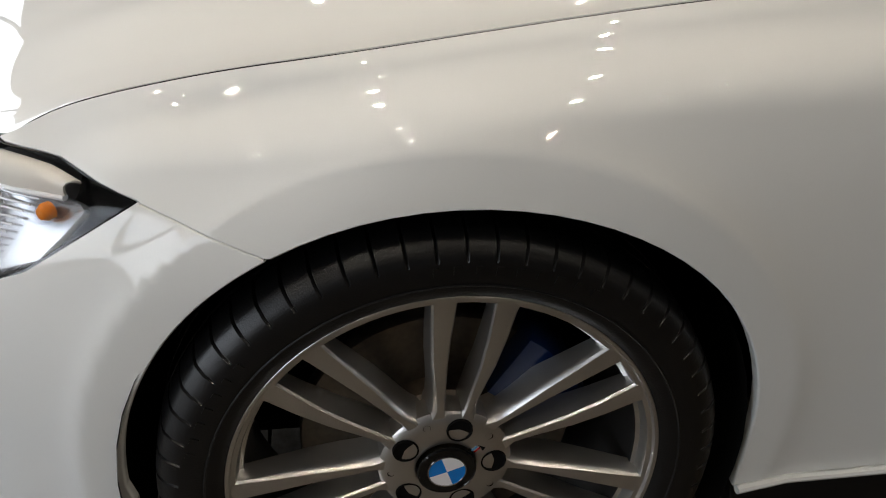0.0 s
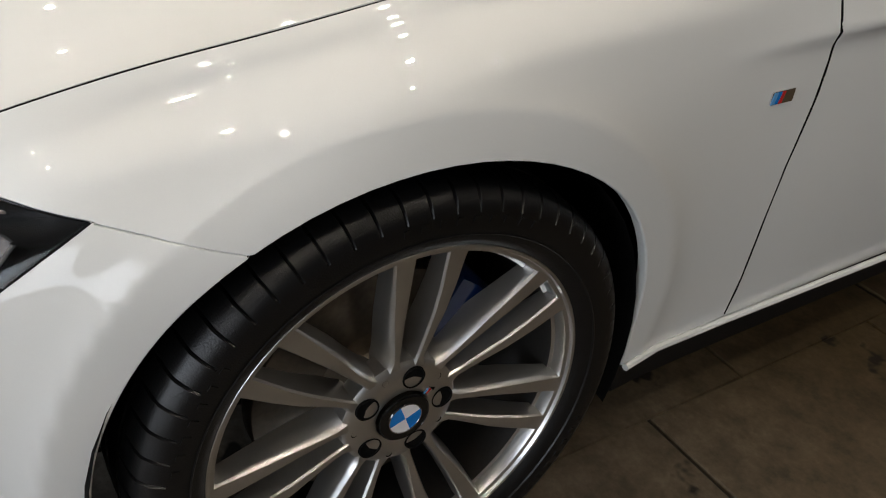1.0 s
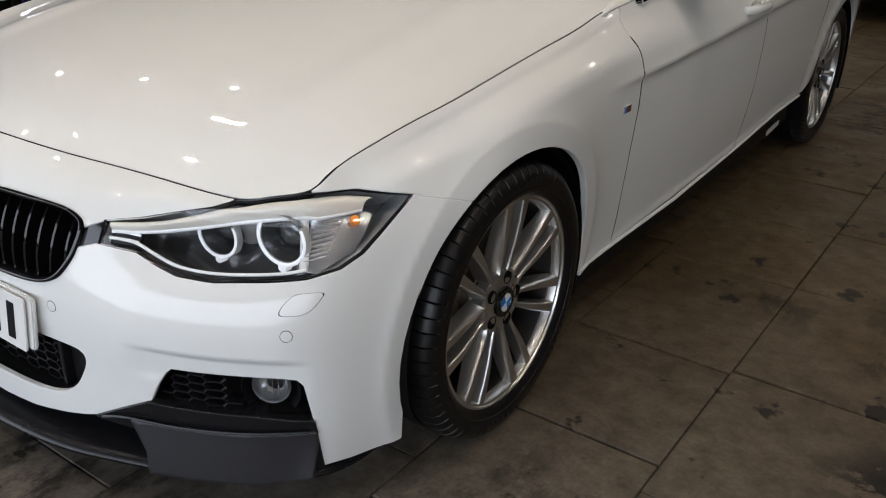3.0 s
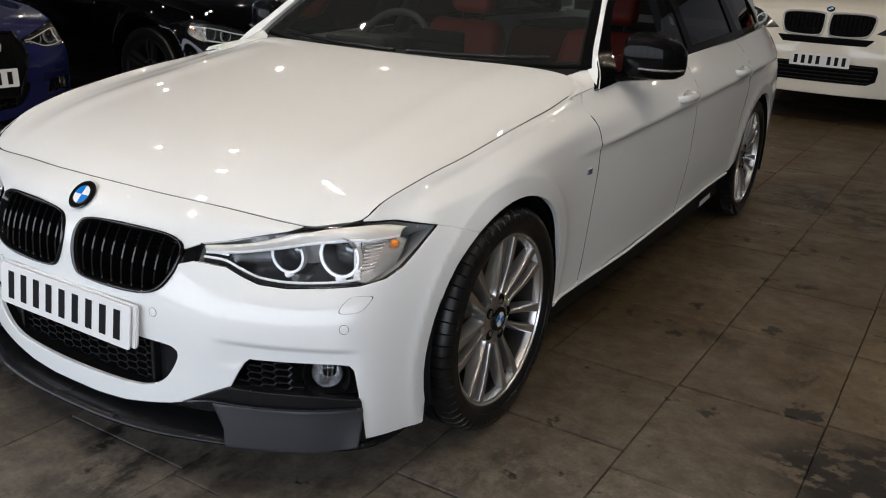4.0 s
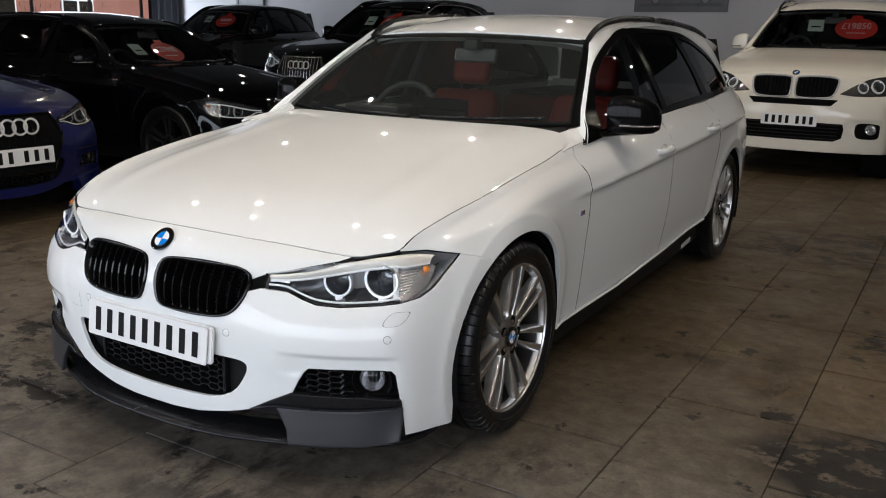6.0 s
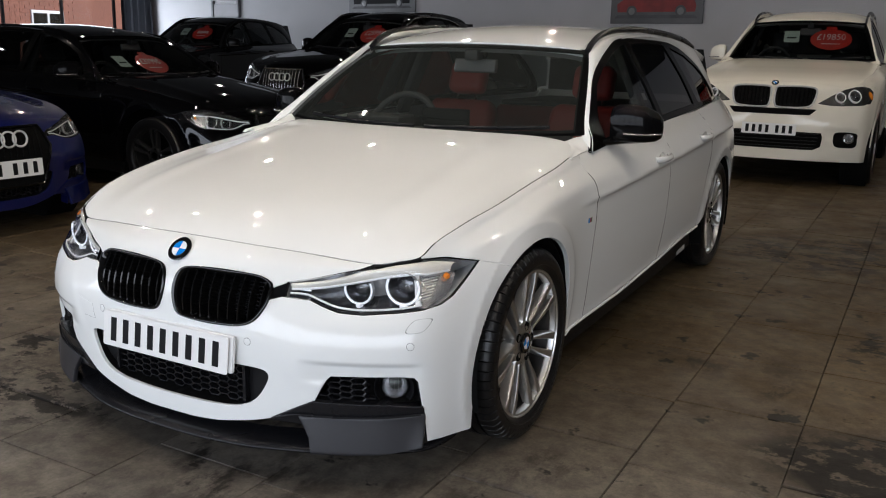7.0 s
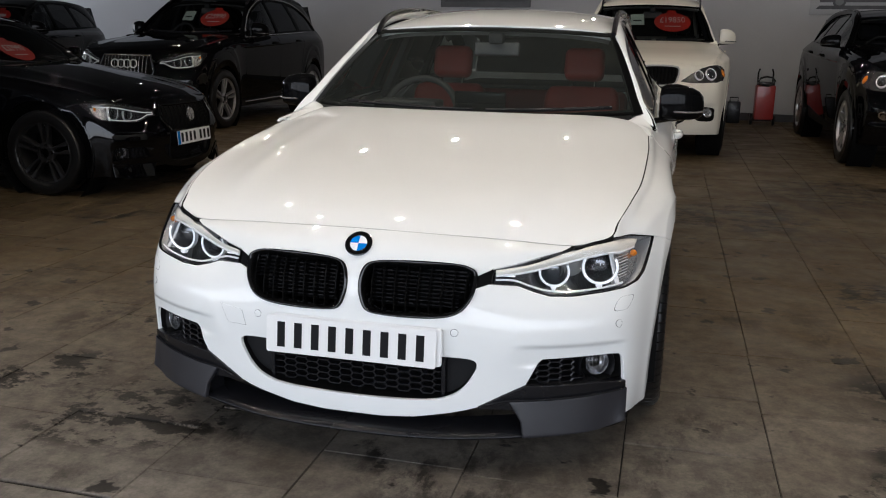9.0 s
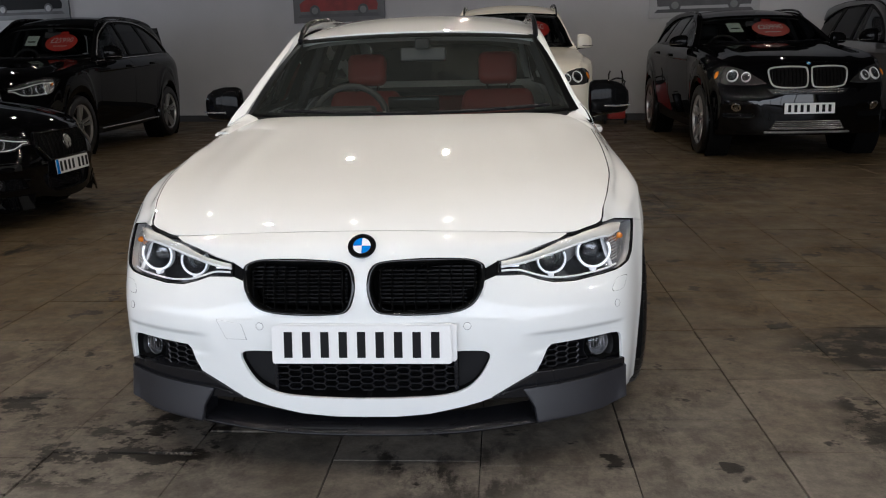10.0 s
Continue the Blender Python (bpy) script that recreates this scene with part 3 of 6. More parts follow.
TOP_C = SKIN.find("S", .605, .893)[0]
fender = SKIN.outline([("S", [(-.447, .688), (-.385, .686), (-.303, .669)]), ("S", [(-.303, .668), (-.25, .653), (-.19, .633)]), ("S", arch_pts(0, 59, 178)),
                       ("S", [(.377, .300), (.379, .247)]), ("S", [(.378, .247), (.595, .252)]),
                       ("S", [(.595, .252), (.596, .338), (.585, .45), (.582, .544), (.590, .64), (.590, .698), (.578, .779), (.565, .83), (.575, .865), (.605, .892)]), ("T", [(TOP_C, 0), (6.0 * PER + 1, 0)])])
front_door = SKIN.outline([("S", [(.601, .253), (.602, .338), (.591, .45), (.588, .544), (.596, .64), (.596, .698), (.584, .779), (.571, .83), (.581, .865), (.62, .894)]),
                           ("S", [(.62, .894), (1.0, .915), (1.5, .937), (1.60, .940)]), ("S", [(1.60, .940), (1.59, .75), (1.60, .55), (1.585, .288)]), ("S", [(1.585, .288), (1.0, .262), (.601, .253)])])
rear_door = SKIN.outline([("S", [(1.607, .940), (1.597, .75), (1.607, .55), (1.592, .288)]), ("S", [(1.592, .288), (2.05, .322), (2.36, .330)]),
                          ("S", [(2.36, .330), (2.37, .42), (2.43, .60), (2.49, .75), (2.50, .965)]), ("S", [(2.50, .965), (2.0, .954), (1.607, .941)])])
quarter = SKIN.outline([("S", [(2.366, .330), (2.377, .42), (2.437, .60), (2.497, .75), (2.507, .966)]), ("S", [(2.507, .967), (2.81, .979), (3.2, .989), (3.5, .997), (3.62, .997)]),
                        ("S", [(3.62, .997), (3.64, .6), (3.6, .25)]), ("S", [(3.6, .25), (3.16, .23)]), ("S", arch_pts(REAR_Y, 180, 8)), ("S", [(2.43, .335), (2.366, .330)])])
for side in (False, True):
    for nm, ol, lab in (("front_wing", fender, ""), ("front_door", front_door, ""), ("rear_door", rear_door, ""), ("rear_wing", quarter, "")):
        ob = skin_part(nm, SKIN.panel(ol, mirror=side, step=(1, 1) if nm == "front_wing" else (2, 1)), WHITE, estate_car, lab)
tail = DENSE[:, -5 * PER:]
grid_part("tail_panel", np.concatenate([tail, tail[:, ::-1][:, 1:] * [-1, 1, 1]], 1), WHITE, estate_car)

# bonnet: across from the centre line to the wing edges, its front along the nose seam
nb, na = 40, 41
top_row = DENSE[-1]
fl = 6 * PER
nose_curve = top_row[:fl + 1]
side_curve = top_row[fl:15 * PER]
CY, CZ = (-.630, -.55, -.40, -.20, 0, .30, .45, .62), (.699, .738, .784, .826, .862, .914, .936, .957)
cz = lambda y: np.interp(y, *[smooth_curve(np.array([CY, CZ]).T, 8)[:, k] for k in (0, 1)])
BON = np.zeros((nb + 1, na, 3))
aa = np.linspace(0, 1, na)
base_nose = np.stack([aa * .713, -.630 + .176 * aa ** 2, .699 - .011 * aa ** 3], 1)
real_nose = np.stack([np.interp(aa * .713, nose_curve[:, 0], nose_curve[:, k]) for k in range(3)], 1)
for i in range(nb + 1):
    b = i / nb
    ye = -.454 + b * .985
    xe, ze = (np.interp(ye, side_curve[:, 1], side_curve[:, k]) for k in (0, 2))
    yc = -.630 + b * 1.20
    zc = cz(yc)
    yf, yr = -.63 + .176 * aa ** 2, .575 + .155 * aa ** 2 - .195 * np.clip((aa - .88) / .12, 0, 1) ** 2
    flat = .85 * step01((b - .5) / .5)
    row = np.stack([aa * xe, yf + (yr - yf) * b, zc - (zc - ze) * (0.55 * (1 - flat) * aa ** 2.2 + (0.45 + .55 * flat) * aa ** (6 + 4 * flat))], 1)
    row += (real_nose - base_nose) * (1 - b) ** 5
    row[:, 2] += 0.006 * np.exp(-((aa - .72 + .1 * b) / .07) ** 2) * step01(b * 4) * step01((1 - b) * 3)
    BON[i] = row
BON[..., 0] -= 0.0052 * (aa ** 8)
BON[:3, :, 1] += 0.006 * np.array([1, .7, .3])[:, None]
grid_part("bonnet", np.concatenate([BON[:, :0:-1] * [-1, 1, 1], BON], 1), WHITE, estate_car, "white bonnet", depth=0.02)

# scuttle between bonnet and windscreen
WSB = lambda a: np.array([a * .735, .60 + .162 * a * a, .925 + .029 * a * a])
grid_part("scuttle", [[np.array([a * .74, .54 + .12 * a * a, .900 - .02 * a * a]) for a in np.linspace(-.95, .95, 21)], [WSB(a) + np.array([0, .02, .006]) for a in np.linspace(-.95, .95, 21)]], PLASTIC, estate_car, "black scuttle panel", depth=0.02)

low = [np.array(p) for p in smooth_curve([(.791, .50, .882), (.789, .56, .890), (.788, .62, .896), (.787, .67, .899), (.786, .72, .900)], 6)]
up = [np.array(p) for p in smooth_curve([BON[-1, k] + np.array([.004, .005, -.001]) for k in (40, 39, 38, 36)] + [(.738, .765, .946)], 6)]
for side in (False, True):
    grid_part("cowl_corner", [[a * (1 - t) + b * t + np.array([.003, 0, .003]) * 4 * t * (1 - t) for a, b in zip(low, up)] for t in np.linspace(0, 1, 7)] + [[p + np.array(o) for p in up] for o in ((-.02, -.012, -.003), (-.05, -.03, -.016))], WHITE, estate_car, "white panel at the pillar foot", depth=.012, mirror=side)

# windscreen
WST = lambda a: np.array([a * .575, 1.17 + .075 * a * a, 1.307 - .022 * a * a])


def screen_grid(a0, a1, b0, b1, off=0.0, na=25, nb=16):
    g = []
    for b in np.linspace(b0, b1, nb):
        g.append([WSB(a) * (1 - b) + WST(a) * b + np.array([0, -.53, .85]) * (.012 * 4 * b * (1 - b) + off) for a in np.linspace(a0, a1, na)])
    return g


ws = grid_part("windscreen", screen_grid(-.965, .965, 0.02, .975), WINDSCREEN, estate_car, "lightly tinted windscreen")
ws.visible_shadow = False
for nm, box in (("windscreen_band", (-1.02, -.955, 0, 1)), ("windscreen_band", (.955, 1.02, 0, 1)), ("windscreen_band", (-.96, .96, .945, 1)), ("windscreen_band", (-.96, .96, 0, .05))):
    grid_part(nm, screen_grid(*box, off=-.003), GLOSSBLACK, estate_car, "black glazing edge", depth=0.006)

# roof
RY, RZ = (1.165, 1.28, 1.45, 1.7, 2.0, 2.5, 3.0, 3.35, 3.55), (1.309, 1.338, 1.371, 1.400, 1.413, 1.412, 1.388, 1.350, 1.315)
ROOF = []
for t in np.linspace(0, 1, 40):
    yc = 1.165 + 2.385 * t
    zr = np.interp(yc, *[smooth_curve(np.array([RY, RZ]).T, 8)[:, k] for k in (0, 1)])
    w = .575 - .02 * t
    ROOF.append([np.array([a * w, yc + .075 * a * a * (1 - t), zr - (.022 + .02 * step01(t * 6)) * a * a - .012 * a ** 8]) for a in np.linspace(-1, 1, 33)])
grid_part("roof", ROOF, WHITE, estate_car, "white roof skin", depth=0.03)
grid_part("headliner", np.array(ROOF) * [.96, 1, 1] - [0, 0, .045], HEADLINER, estate_car, "grey headliner", flip=True)

# side frames, glazing and their black surrounds


def gh_x(y, z):
    xb = np.interp(y, (.6, 1.5, 2.4, 2.81, 3.2, 3.5, 3.7), (.789, .795, .78, .765, .735, .69, .63))
    return xb - .42 * (z - .93) - .26 * np.clip(z - .93, 0, 1) ** 2 - .022 * step01((1.38 - y) / .35) * step01((z - .93) / .07)


DLO = np.array([(.70, .897), (.85, 1.02), (1.055, 1.160), (1.22, 1.238), (1.38, 1.292), (1.62, 1.340), (2.15, 1.358), (2.58, 1.340), (2.88, 1.292), (3.12, 1.225), (3.30, 1.148), (3.47, 1.055), (3.52, .997)])
EDGE = np.array([(.737, .755, .940), (.700, .88, 1.04), (.655, 1.02, 1.140), (.610, 1.145, 1.222), (.578, 1.245, 1.287), (.566, 1.45, 1.335), (.563, 2.0, 1.376), (.560, 2.48, 1.376), (.556, 2.82, 1.360), (.553, 3.10, 1.338), (.553, 3.30, 1.30), (.56, 3.50, 1.20), (.60, 3.60, 1.02)])
dc, ec = smooth_curve(DLO, 6), smooth_curve(EDGE, 6)
FRAME = []
for t in np.linspace(0, 1, 9):
    row = []
    for (y, z), e in zip(dc, ec):
        d = np.array([gh_x(y, z) + .002, y, z])
        row.append(d * (1 - t) + e * t + np.array([.5, -.1, .86]) * .011 * (.35 + .65 * step01((y - .95) / .45)) * 4 * t * (1 - t) * step01((z - .88) * 8))
    FRAME.append(row)
gy, gz = np.linspace(.6, 3.7, 156), np.linspace(.86, 1.40, 28)
GH = np.array([[(gh_x(y, z), y, z) for y in gy] for z in gz])
GHS = Skin(GH, {"S": (1, 2, 0, len(gy))})
BELT = [(3.52, .992), (3.4, .989), (3.2, .985), (2.81, .978), (2.4, .966), (2.0, .953), (1.5, .936), (1.0, .914), (.70, .894)]
surround = GHS.outline([("S", dc), ("S", BELT)], gap=.03)
panes = {
    "front_side_window": [(.90, .932), (.98, 1.045), (1.09, 1.140), (1.23, 1.208), (1.40, 1.266), (1.62, 1.312), (1.69, 1.316), (1.72, 1.10), (1.74, .966), (1.5, .957), (1.0, .936)],
    "rear_side_window": [(1.77, 1.322), (2.1, 1.332), (2.44, 1.324), (2.53, 1.15), (2.57, 1.0), (2.40, .994), (2.0, .981), (1.82, .973), (1.79, 1.10)],
    "rear_quarter_window": [(2.56, 1.312), (2.86, 1.268), (3.08, 1.210), (3.25, 1.140), (3.39, 1.060), (3.41, 1.014), (3.2, 1.010), (2.81, 1.003), (2.70, 1.0), (2.62, 1.15)]}
holes = [GHS.outline([("S", p + p[:1])], gap=.03) for p in panes.values()]
for side in (False, True):
    grid_part("side_frame", FRAME, WHITE, estate_car, "white roof pillar and cant rail", depth=0.02, flip=True, mirror=side)
    skin_part("window_surround", GHS.panel(surround, holes, mirror=side, depth=.02), TRIMBLACK, estate_car, "gloss black window surround")
    for (nm, p), hole in zip(panes.items(), holes):
        w = skin_part(nm, GHS.panel(hole, mirror=side, depth=0, lift=-.006), SIDEGLASS if nm[0] == "f" else TINTED, estate_car, "clear door glass" if nm[0] == "f" else "dark tinted glass")
    rail = smooth_curve([(.574, 1.215, 1.308), (.574, 1.27, 1.345), (.573, 1.36, 1.378), (.571, 1.50, 1.402), (.570, 1.70, 1.418), (.568, 2.0, 1.426), (.565, 2.5, 1.418), (.560, 2.95, 1.390), (.556, 3.2, 1.352)], 6)
    part("roof_rail", tube_bm([(-x if side else x, y, z - .033) for x, y, z in rail], .0125, 10, flat=1.2), SATINBLACK, estate_car, "black roof rail")
part("aerial_fin", merge_bm(prism_bm([(0, 0), (.11, 0), (.10, .045), (.075, .05)], .03, Matrix.Translation((-.015, 3.18, 1.365)) @ Matrix(((0, 0, 1, 0), (1, 0, 0, 0), (0, 1, 0, 0), (0, 0, 0, 1))), .008)), WHITE, estate_car, "white aerial fin")
back = [[np.array([a * (.60 - .05 * t), 3.64 - .10 * t, 1.0 + .31 * t]) for a in np.linspace(-1, 1, 9)] for t in np.linspace(0, 1, 6)]
rw = grid_part("rear_window", back, TINTED, estate_car, "dark tinted rear window")

# grille
for side in (1, -1):
    m = -1 if side < 0 else 1
    KP = smooth_curve(KIDNEY, 4, True)
    uv = SKIN.outline([("F", [tuple(p) for p in KP])], gap=.012)
    P, N = SKIN.sample(SKIN.g, uv), SKIN.sample(SKIN.n, uv)
    ctr = P.mean(0)
    rings = []
    for k, (inw, out) in enumerate(((-.001, -.004), (.000, .005), (.005, .008), (.011, .004), (.013, -.02), (.013, -.05))):
        d = ctr - P
        d /= np.linalg.norm(d, axis=1, keepdims=True)
        rings.append((P + d * inw + N * out) * [m, 1, 1])
    rings = np.array(rings)
    rings = np.concatenate([rings, rings[:, :1]], 1)
    sur = grid_part("kidney_surround", rings, GLOSSBLACK, estate_car, "gloss black kidney grille surround", flip=side < 0)
    back_v = [(*(ctr + (p - ctr) * .985 + np.array([0, .095, 0])) * [m, 1, 1],) for p in P]
    mesh_object("grille_backing", back_v, [tuple(range(len(back_v)))], LINER, sur, "black radiator behind the grille", False)
    # upright slats, each leaning with the nose
    lo = lambda x: np.interp(x, (.02, .06, .19, .275, .32, .345), (.52, .482, .476, .483, .503, .54))
    hi = lambda x: np.interp(x, (.02, .055, .14, .30, .345), (.59, .618, .625, .620, .605))
    for x in np.linspace(.055, .325, 9):
        zs = np.linspace(lo(x) + .004, hi(x) - .004, 9)
        pts = [SKIN.sample(SKIN.g, SKIN.find("F", x, z)[None])[0] + np.array([0, .010 - .006 * math.sin(math.pi * k / 8), 0]) for k, z in enumerate(zs)]
        bm = bmesh.new()
        prev = None
        for p in pts:
            ring = [bm.verts.new((m * (p[0] + dx), p[1] + dy, p[2])) for dx, dy in ((-.0022, .0), (0, -.003), (.0022, 0), (.0028, .030), (-.0028, .030))]
            if prev:
                for k in range(5):
                    bm.faces.new((prev[k], prev[(k + 1) % 5], ring[(k + 1) % 5], ring[k]))
            prev = ring
        part("grille_slat", bm, GLOSSBLACK, sur)
    for z in np.linspace(.495, .610, 11):
        x0, x1 = .05, .33 if z > .53 else .30
        part("radiator_fin", box_bm((x1 - x0, .012, .004), (m * (x0 + x1) / 2, -.668 + .12 * abs(z - .5), z)), SATINBLACK, sur)
    # bridge between grille and lamp
    uvb = SKIN.outline([("F", [(.354, .597), (.392, .611)]), ("F", [(.392, .611), (.392, .573)]), ("F", [(.392, .573), (.352, .562), (.354, .597)])], gap=.01)
    skin_part("grille_bridge", SKIN.panel(uvb, mirror=side < 0, lift=-.004, depth=.02), GLOSSBLACK, estate_car, "gloss black bridge to the headlamp")


def roundel(m, r, parent, name="badge"):
    """A plain round badge: dark ring, blue and white quarters."""
    base = part(name, lathe_bm([(0, 0), (r * .98, 0), (r, .002), (r, .004), (r * .95, .0052), (r * .93, .0045), (.0, .0045)], 40, m), GLOSSBLACK, parent, "round badge with blue and white quarters")
    part("badge_rim", lathe_bm([(r * .62, .0044), (r * .63, .006), (r * .66, .006), (r * .67, .0044)], 40, m), CHROME, base, "silver ring")
    for q in range(4):
        bm = bmesh.new()
        c = bm.verts.new((0, 0, .0058))
        arc = [bm.verts.new((r * .62 * math.cos(math.pi / 2 * q + math.pi / 2 * k / 8), r * .62 * math.sin(math.pi / 2 * q + math.pi / 2 * k / 8), .0053)) for k in range(9)]
        for a, b in zip(arc, arc[1:]):
            bm.faces.new((c, a, b))
        bmesh.ops.transform(bm, matrix=m, verts=bm.verts)
        part("badge_quarter", bm, BADGEWHITE if q % 2 == 0 else BADGEBLUE, base, "white quarter" if q % 2 == 0 else "blue quarter")
    return base


def on_skin(view, a, b, lift=0.0, mirror=False):
    """A pose on the body whose z axis points outwards and whose x axis lies level."""
    uv = SKIN.find(view, a, b)[None]
    p, n = Vector(SKIN.sample(SKIN.g, uv)[0]), Vector(SKIN.sample(SKIN.n, uv)[0])
    if mirror:
        p.x, n.x = -p.x, -n.x
    n.normalize()
    x = Vector((0, 0, 1)).cross(n).normalized()
    y = n.cross(x)
    return Matrix.Translation(p + n * lift) @ Matrix((x, y, n)).transposed().to_4x4()


roundel(on_skin("F", 0.0, .663, 0.0), .041, estate_car)

# number plate on its holder; its characters stand as plain bars
plate_m = Matrix.Translation((0, -.766, .394)) @ Euler((radians(84), 0, 0)).to_matrix().to_4x4()


def rounded_rect(w, h, r, n=4):
    pts = []
    for cx, cy, a0 in ((w / 2 - r, h / 2 - r, 0), (-w / 2 + r, h / 2 - r, 90), (-w / 2 + r, -h / 2 + r, 180), (w / 2 - r, -h / 2 + r, 270)):
        pts += [(cx + r * math.cos(radians(a0 + 90 * k / n)), cy + r * math.sin(radians(a0 + 90 * k / n))) for k in range(n + 1)]
    return pts


def number_plate(m, parent, count, w=.52, h=.111, gap_at=None, bar=.030, band=None):
    pl = part("number_plate", prism_bm(rounded_rect(w, h, .008), .004, m, .0012), PLATE, parent, "white number plate with dark bars")
    pitch = (w * .92) / (count + (.5 if gap_at else 0))
    x = -w * .46 + pitch / 2 + (.02 if band else 0)
    for k in range(count):
        part("bar", box_bm((bar, h * .68, .0012), (0, 0, 0)), INK, pl).data.transform(m @ Matrix.Translation((x, 0, .0046)))
        x += pitch * (1.5 if gap_at == k + 1 else 1)
    if band:
        part("plate_band", prism_bm(rounded_rect(.04, h * .98, .006), .001, m @ Matrix.Translation((-w / 2 + .021, 0, .0041))), band, pl, "blue end band")
    return pl


number_plate(plate_m, estate_car, 9, bar=.024)
part("plate_holder", prism_bm(rounded_rect(.520, .111, .01), .010, plate_m @ Matrix.Translation((.014, .004, -.014)), .003), PLATE, estate_car, "white plate holder")
part("plate_bracket", box_bm((.40, .03, .10), (0, -.742, .392), .004), PLASTIC, estate_car, "black bracket behind the plate")

# ---- intake, fog lamps, splitter ----


def hex_mesh(outline, y_of, parent, mirror, pitch=(.040, .0100), depth=.02, name="mesh_grille"):
    """A honeycomb of wide hexagons inside an outline in the front view."""
    bm = bmesh.new()
    poly = np.array(outline)
    lo, hi = poly.min(0), poly.max(0)
    m = -1 if mirror else 1
    px, pz = pitch
    t = .0019
    segs = []
    w, a = px * .34, px * .56
    for i in range(int((hi[0] - lo[0]) / (a + w)) + 3):
        for j in range(int((hi[1] - lo[1]) / (2 * pz)) + 3):
            x, z = lo[0] - a + i * (a + w), lo[1] - pz + j * 2 * pz + (i % 2) * pz
            segs += [((x - w, z + pz), (x + w, z + pz)), ((x + w, z + pz), (x + a, z)), ((x + a, z), (x + w, z - pz))]
    for (x0, z0), (x1, z1) in segs:
        if abs(x1 - x0) + abs(z1 - z0) < .001:
            continue
        if not inside(poly, np.array([((x0 + x1) / 2, (z0 + z1) / 2)]))[0]:
            continue
        d = Vector((x1 - x0, z1 - z0)).normalized()
        n = Vector((-d.y, d.x)) * t
        vs = []
        for x, zz in ((x0 - d.x * t * .6, z0 - d.y * t * .6), (x1 + d.x * t * .6, z1 + d.y * t * .6)):
            yy = y_of(x, zz)
            for sgn in (-1, 1):
                for dy in (0, depth):
                    vs.append(bm.verts.new((m * (x + n.x * sgn * (1 + dy * 12)), yy + dy, zz + n.y * sgn * (1 + dy * 12))))
        a, b, c, dd, e, f, g, h = vs
        for q in ((a, c, g, e), (a, e, f, b), (c, dd, h, g)):
            bm.faces.new(q)
    return part(name, bm, SATINBLACK, parent, "black honeycomb mesh", smooth=False)




def opening_wall(outline, name, parent, mirror, both=False):
    uv = SKIN.outline([("F", outline)], gap=.012)
    P, N = SKIN.sample(SKIN.g, uv), SKIN.sample(SKIN.n, uv)
    if both:
        P, N = np.concatenate([P[::-1] * [-1, 1, 1], P]), np.concatenate([N[::-1] * [-1, 1, 1], N])
    elif mirror:
        P, N = P * [-1, 1, 1], N * [-1, 1, 1]
    w = np.array([P - N * .011, P - N * .075])
    return grid_part(name, np.concatenate([w, w[:, :1]], 1), LINER, parent)


IN_FULL = [(-x, z) for x, z in INTAKE[::-1]] + INTAKE
lower_intake = mesh_object("lower_intake", [(x * 1.02, -.665, .292 + (z - .292) * 1.05) for x, z in IN_FULL], [tuple(range(len(IN_FULL)))], LINER, estate_car, "black lower air intake", False)
opening_wall(INTAKE, "intake_wall", lower_intake, False, True)
hex_mesh([(-.262, .235), (.262, .235), (.262, .36), (-.262, .36)], lambda x, z: -.715 + .12 * x * x, lower_intake, False)
for sg in (1, -1):
    part("intake_side", box_bm((.012, .05, .13), (sg * .268, -.69, .295), .003), SATINBLACK, lower_intake, "black intake divider")
    part("intake_panel", prism_bm([(.275, .235), (.33, .27), (.362, .33), (.362, .362), (.275, .362)], .01, Matrix.Translation((0, -.695 + .0, 0)) @ Matrix(((sg, 0, 0, 0), (0, 0, 1, 0), (0, 1, 0, 0), (0, 0, 0, 1)))), PLASTIC, lower_intake, "black plastic intake panel")

splitter_curve = smooth_curve([(0, -.790), (.15, -.785), (.30, -.762), (.42, -.722), (.50, -.690), (.60, -.640), (.70, -.572), (.765, -.510), (.792, -.440), (.795, -.36)], 6)
half = [(x, y) for x, y in splitter_curve]
both = [(-x, y) for x, y in half[::-1]] + half[1:]
SPL = [[np.array([x * .94, y + .10, .150]) for x, y in both], [np.array([x * .985, y + .022, .137]) for x, y in both], [np.array([x, y, .128]) for x, y in both], [np.array([x, y + .001, .121]) for x, y in both], [np.array([x * .96, y + .10, .118]) for x, y in both]]
grid_part("front_splitter", SPL, SATINBLACK, estate_car, "satin black front splitter lip", flip=True)

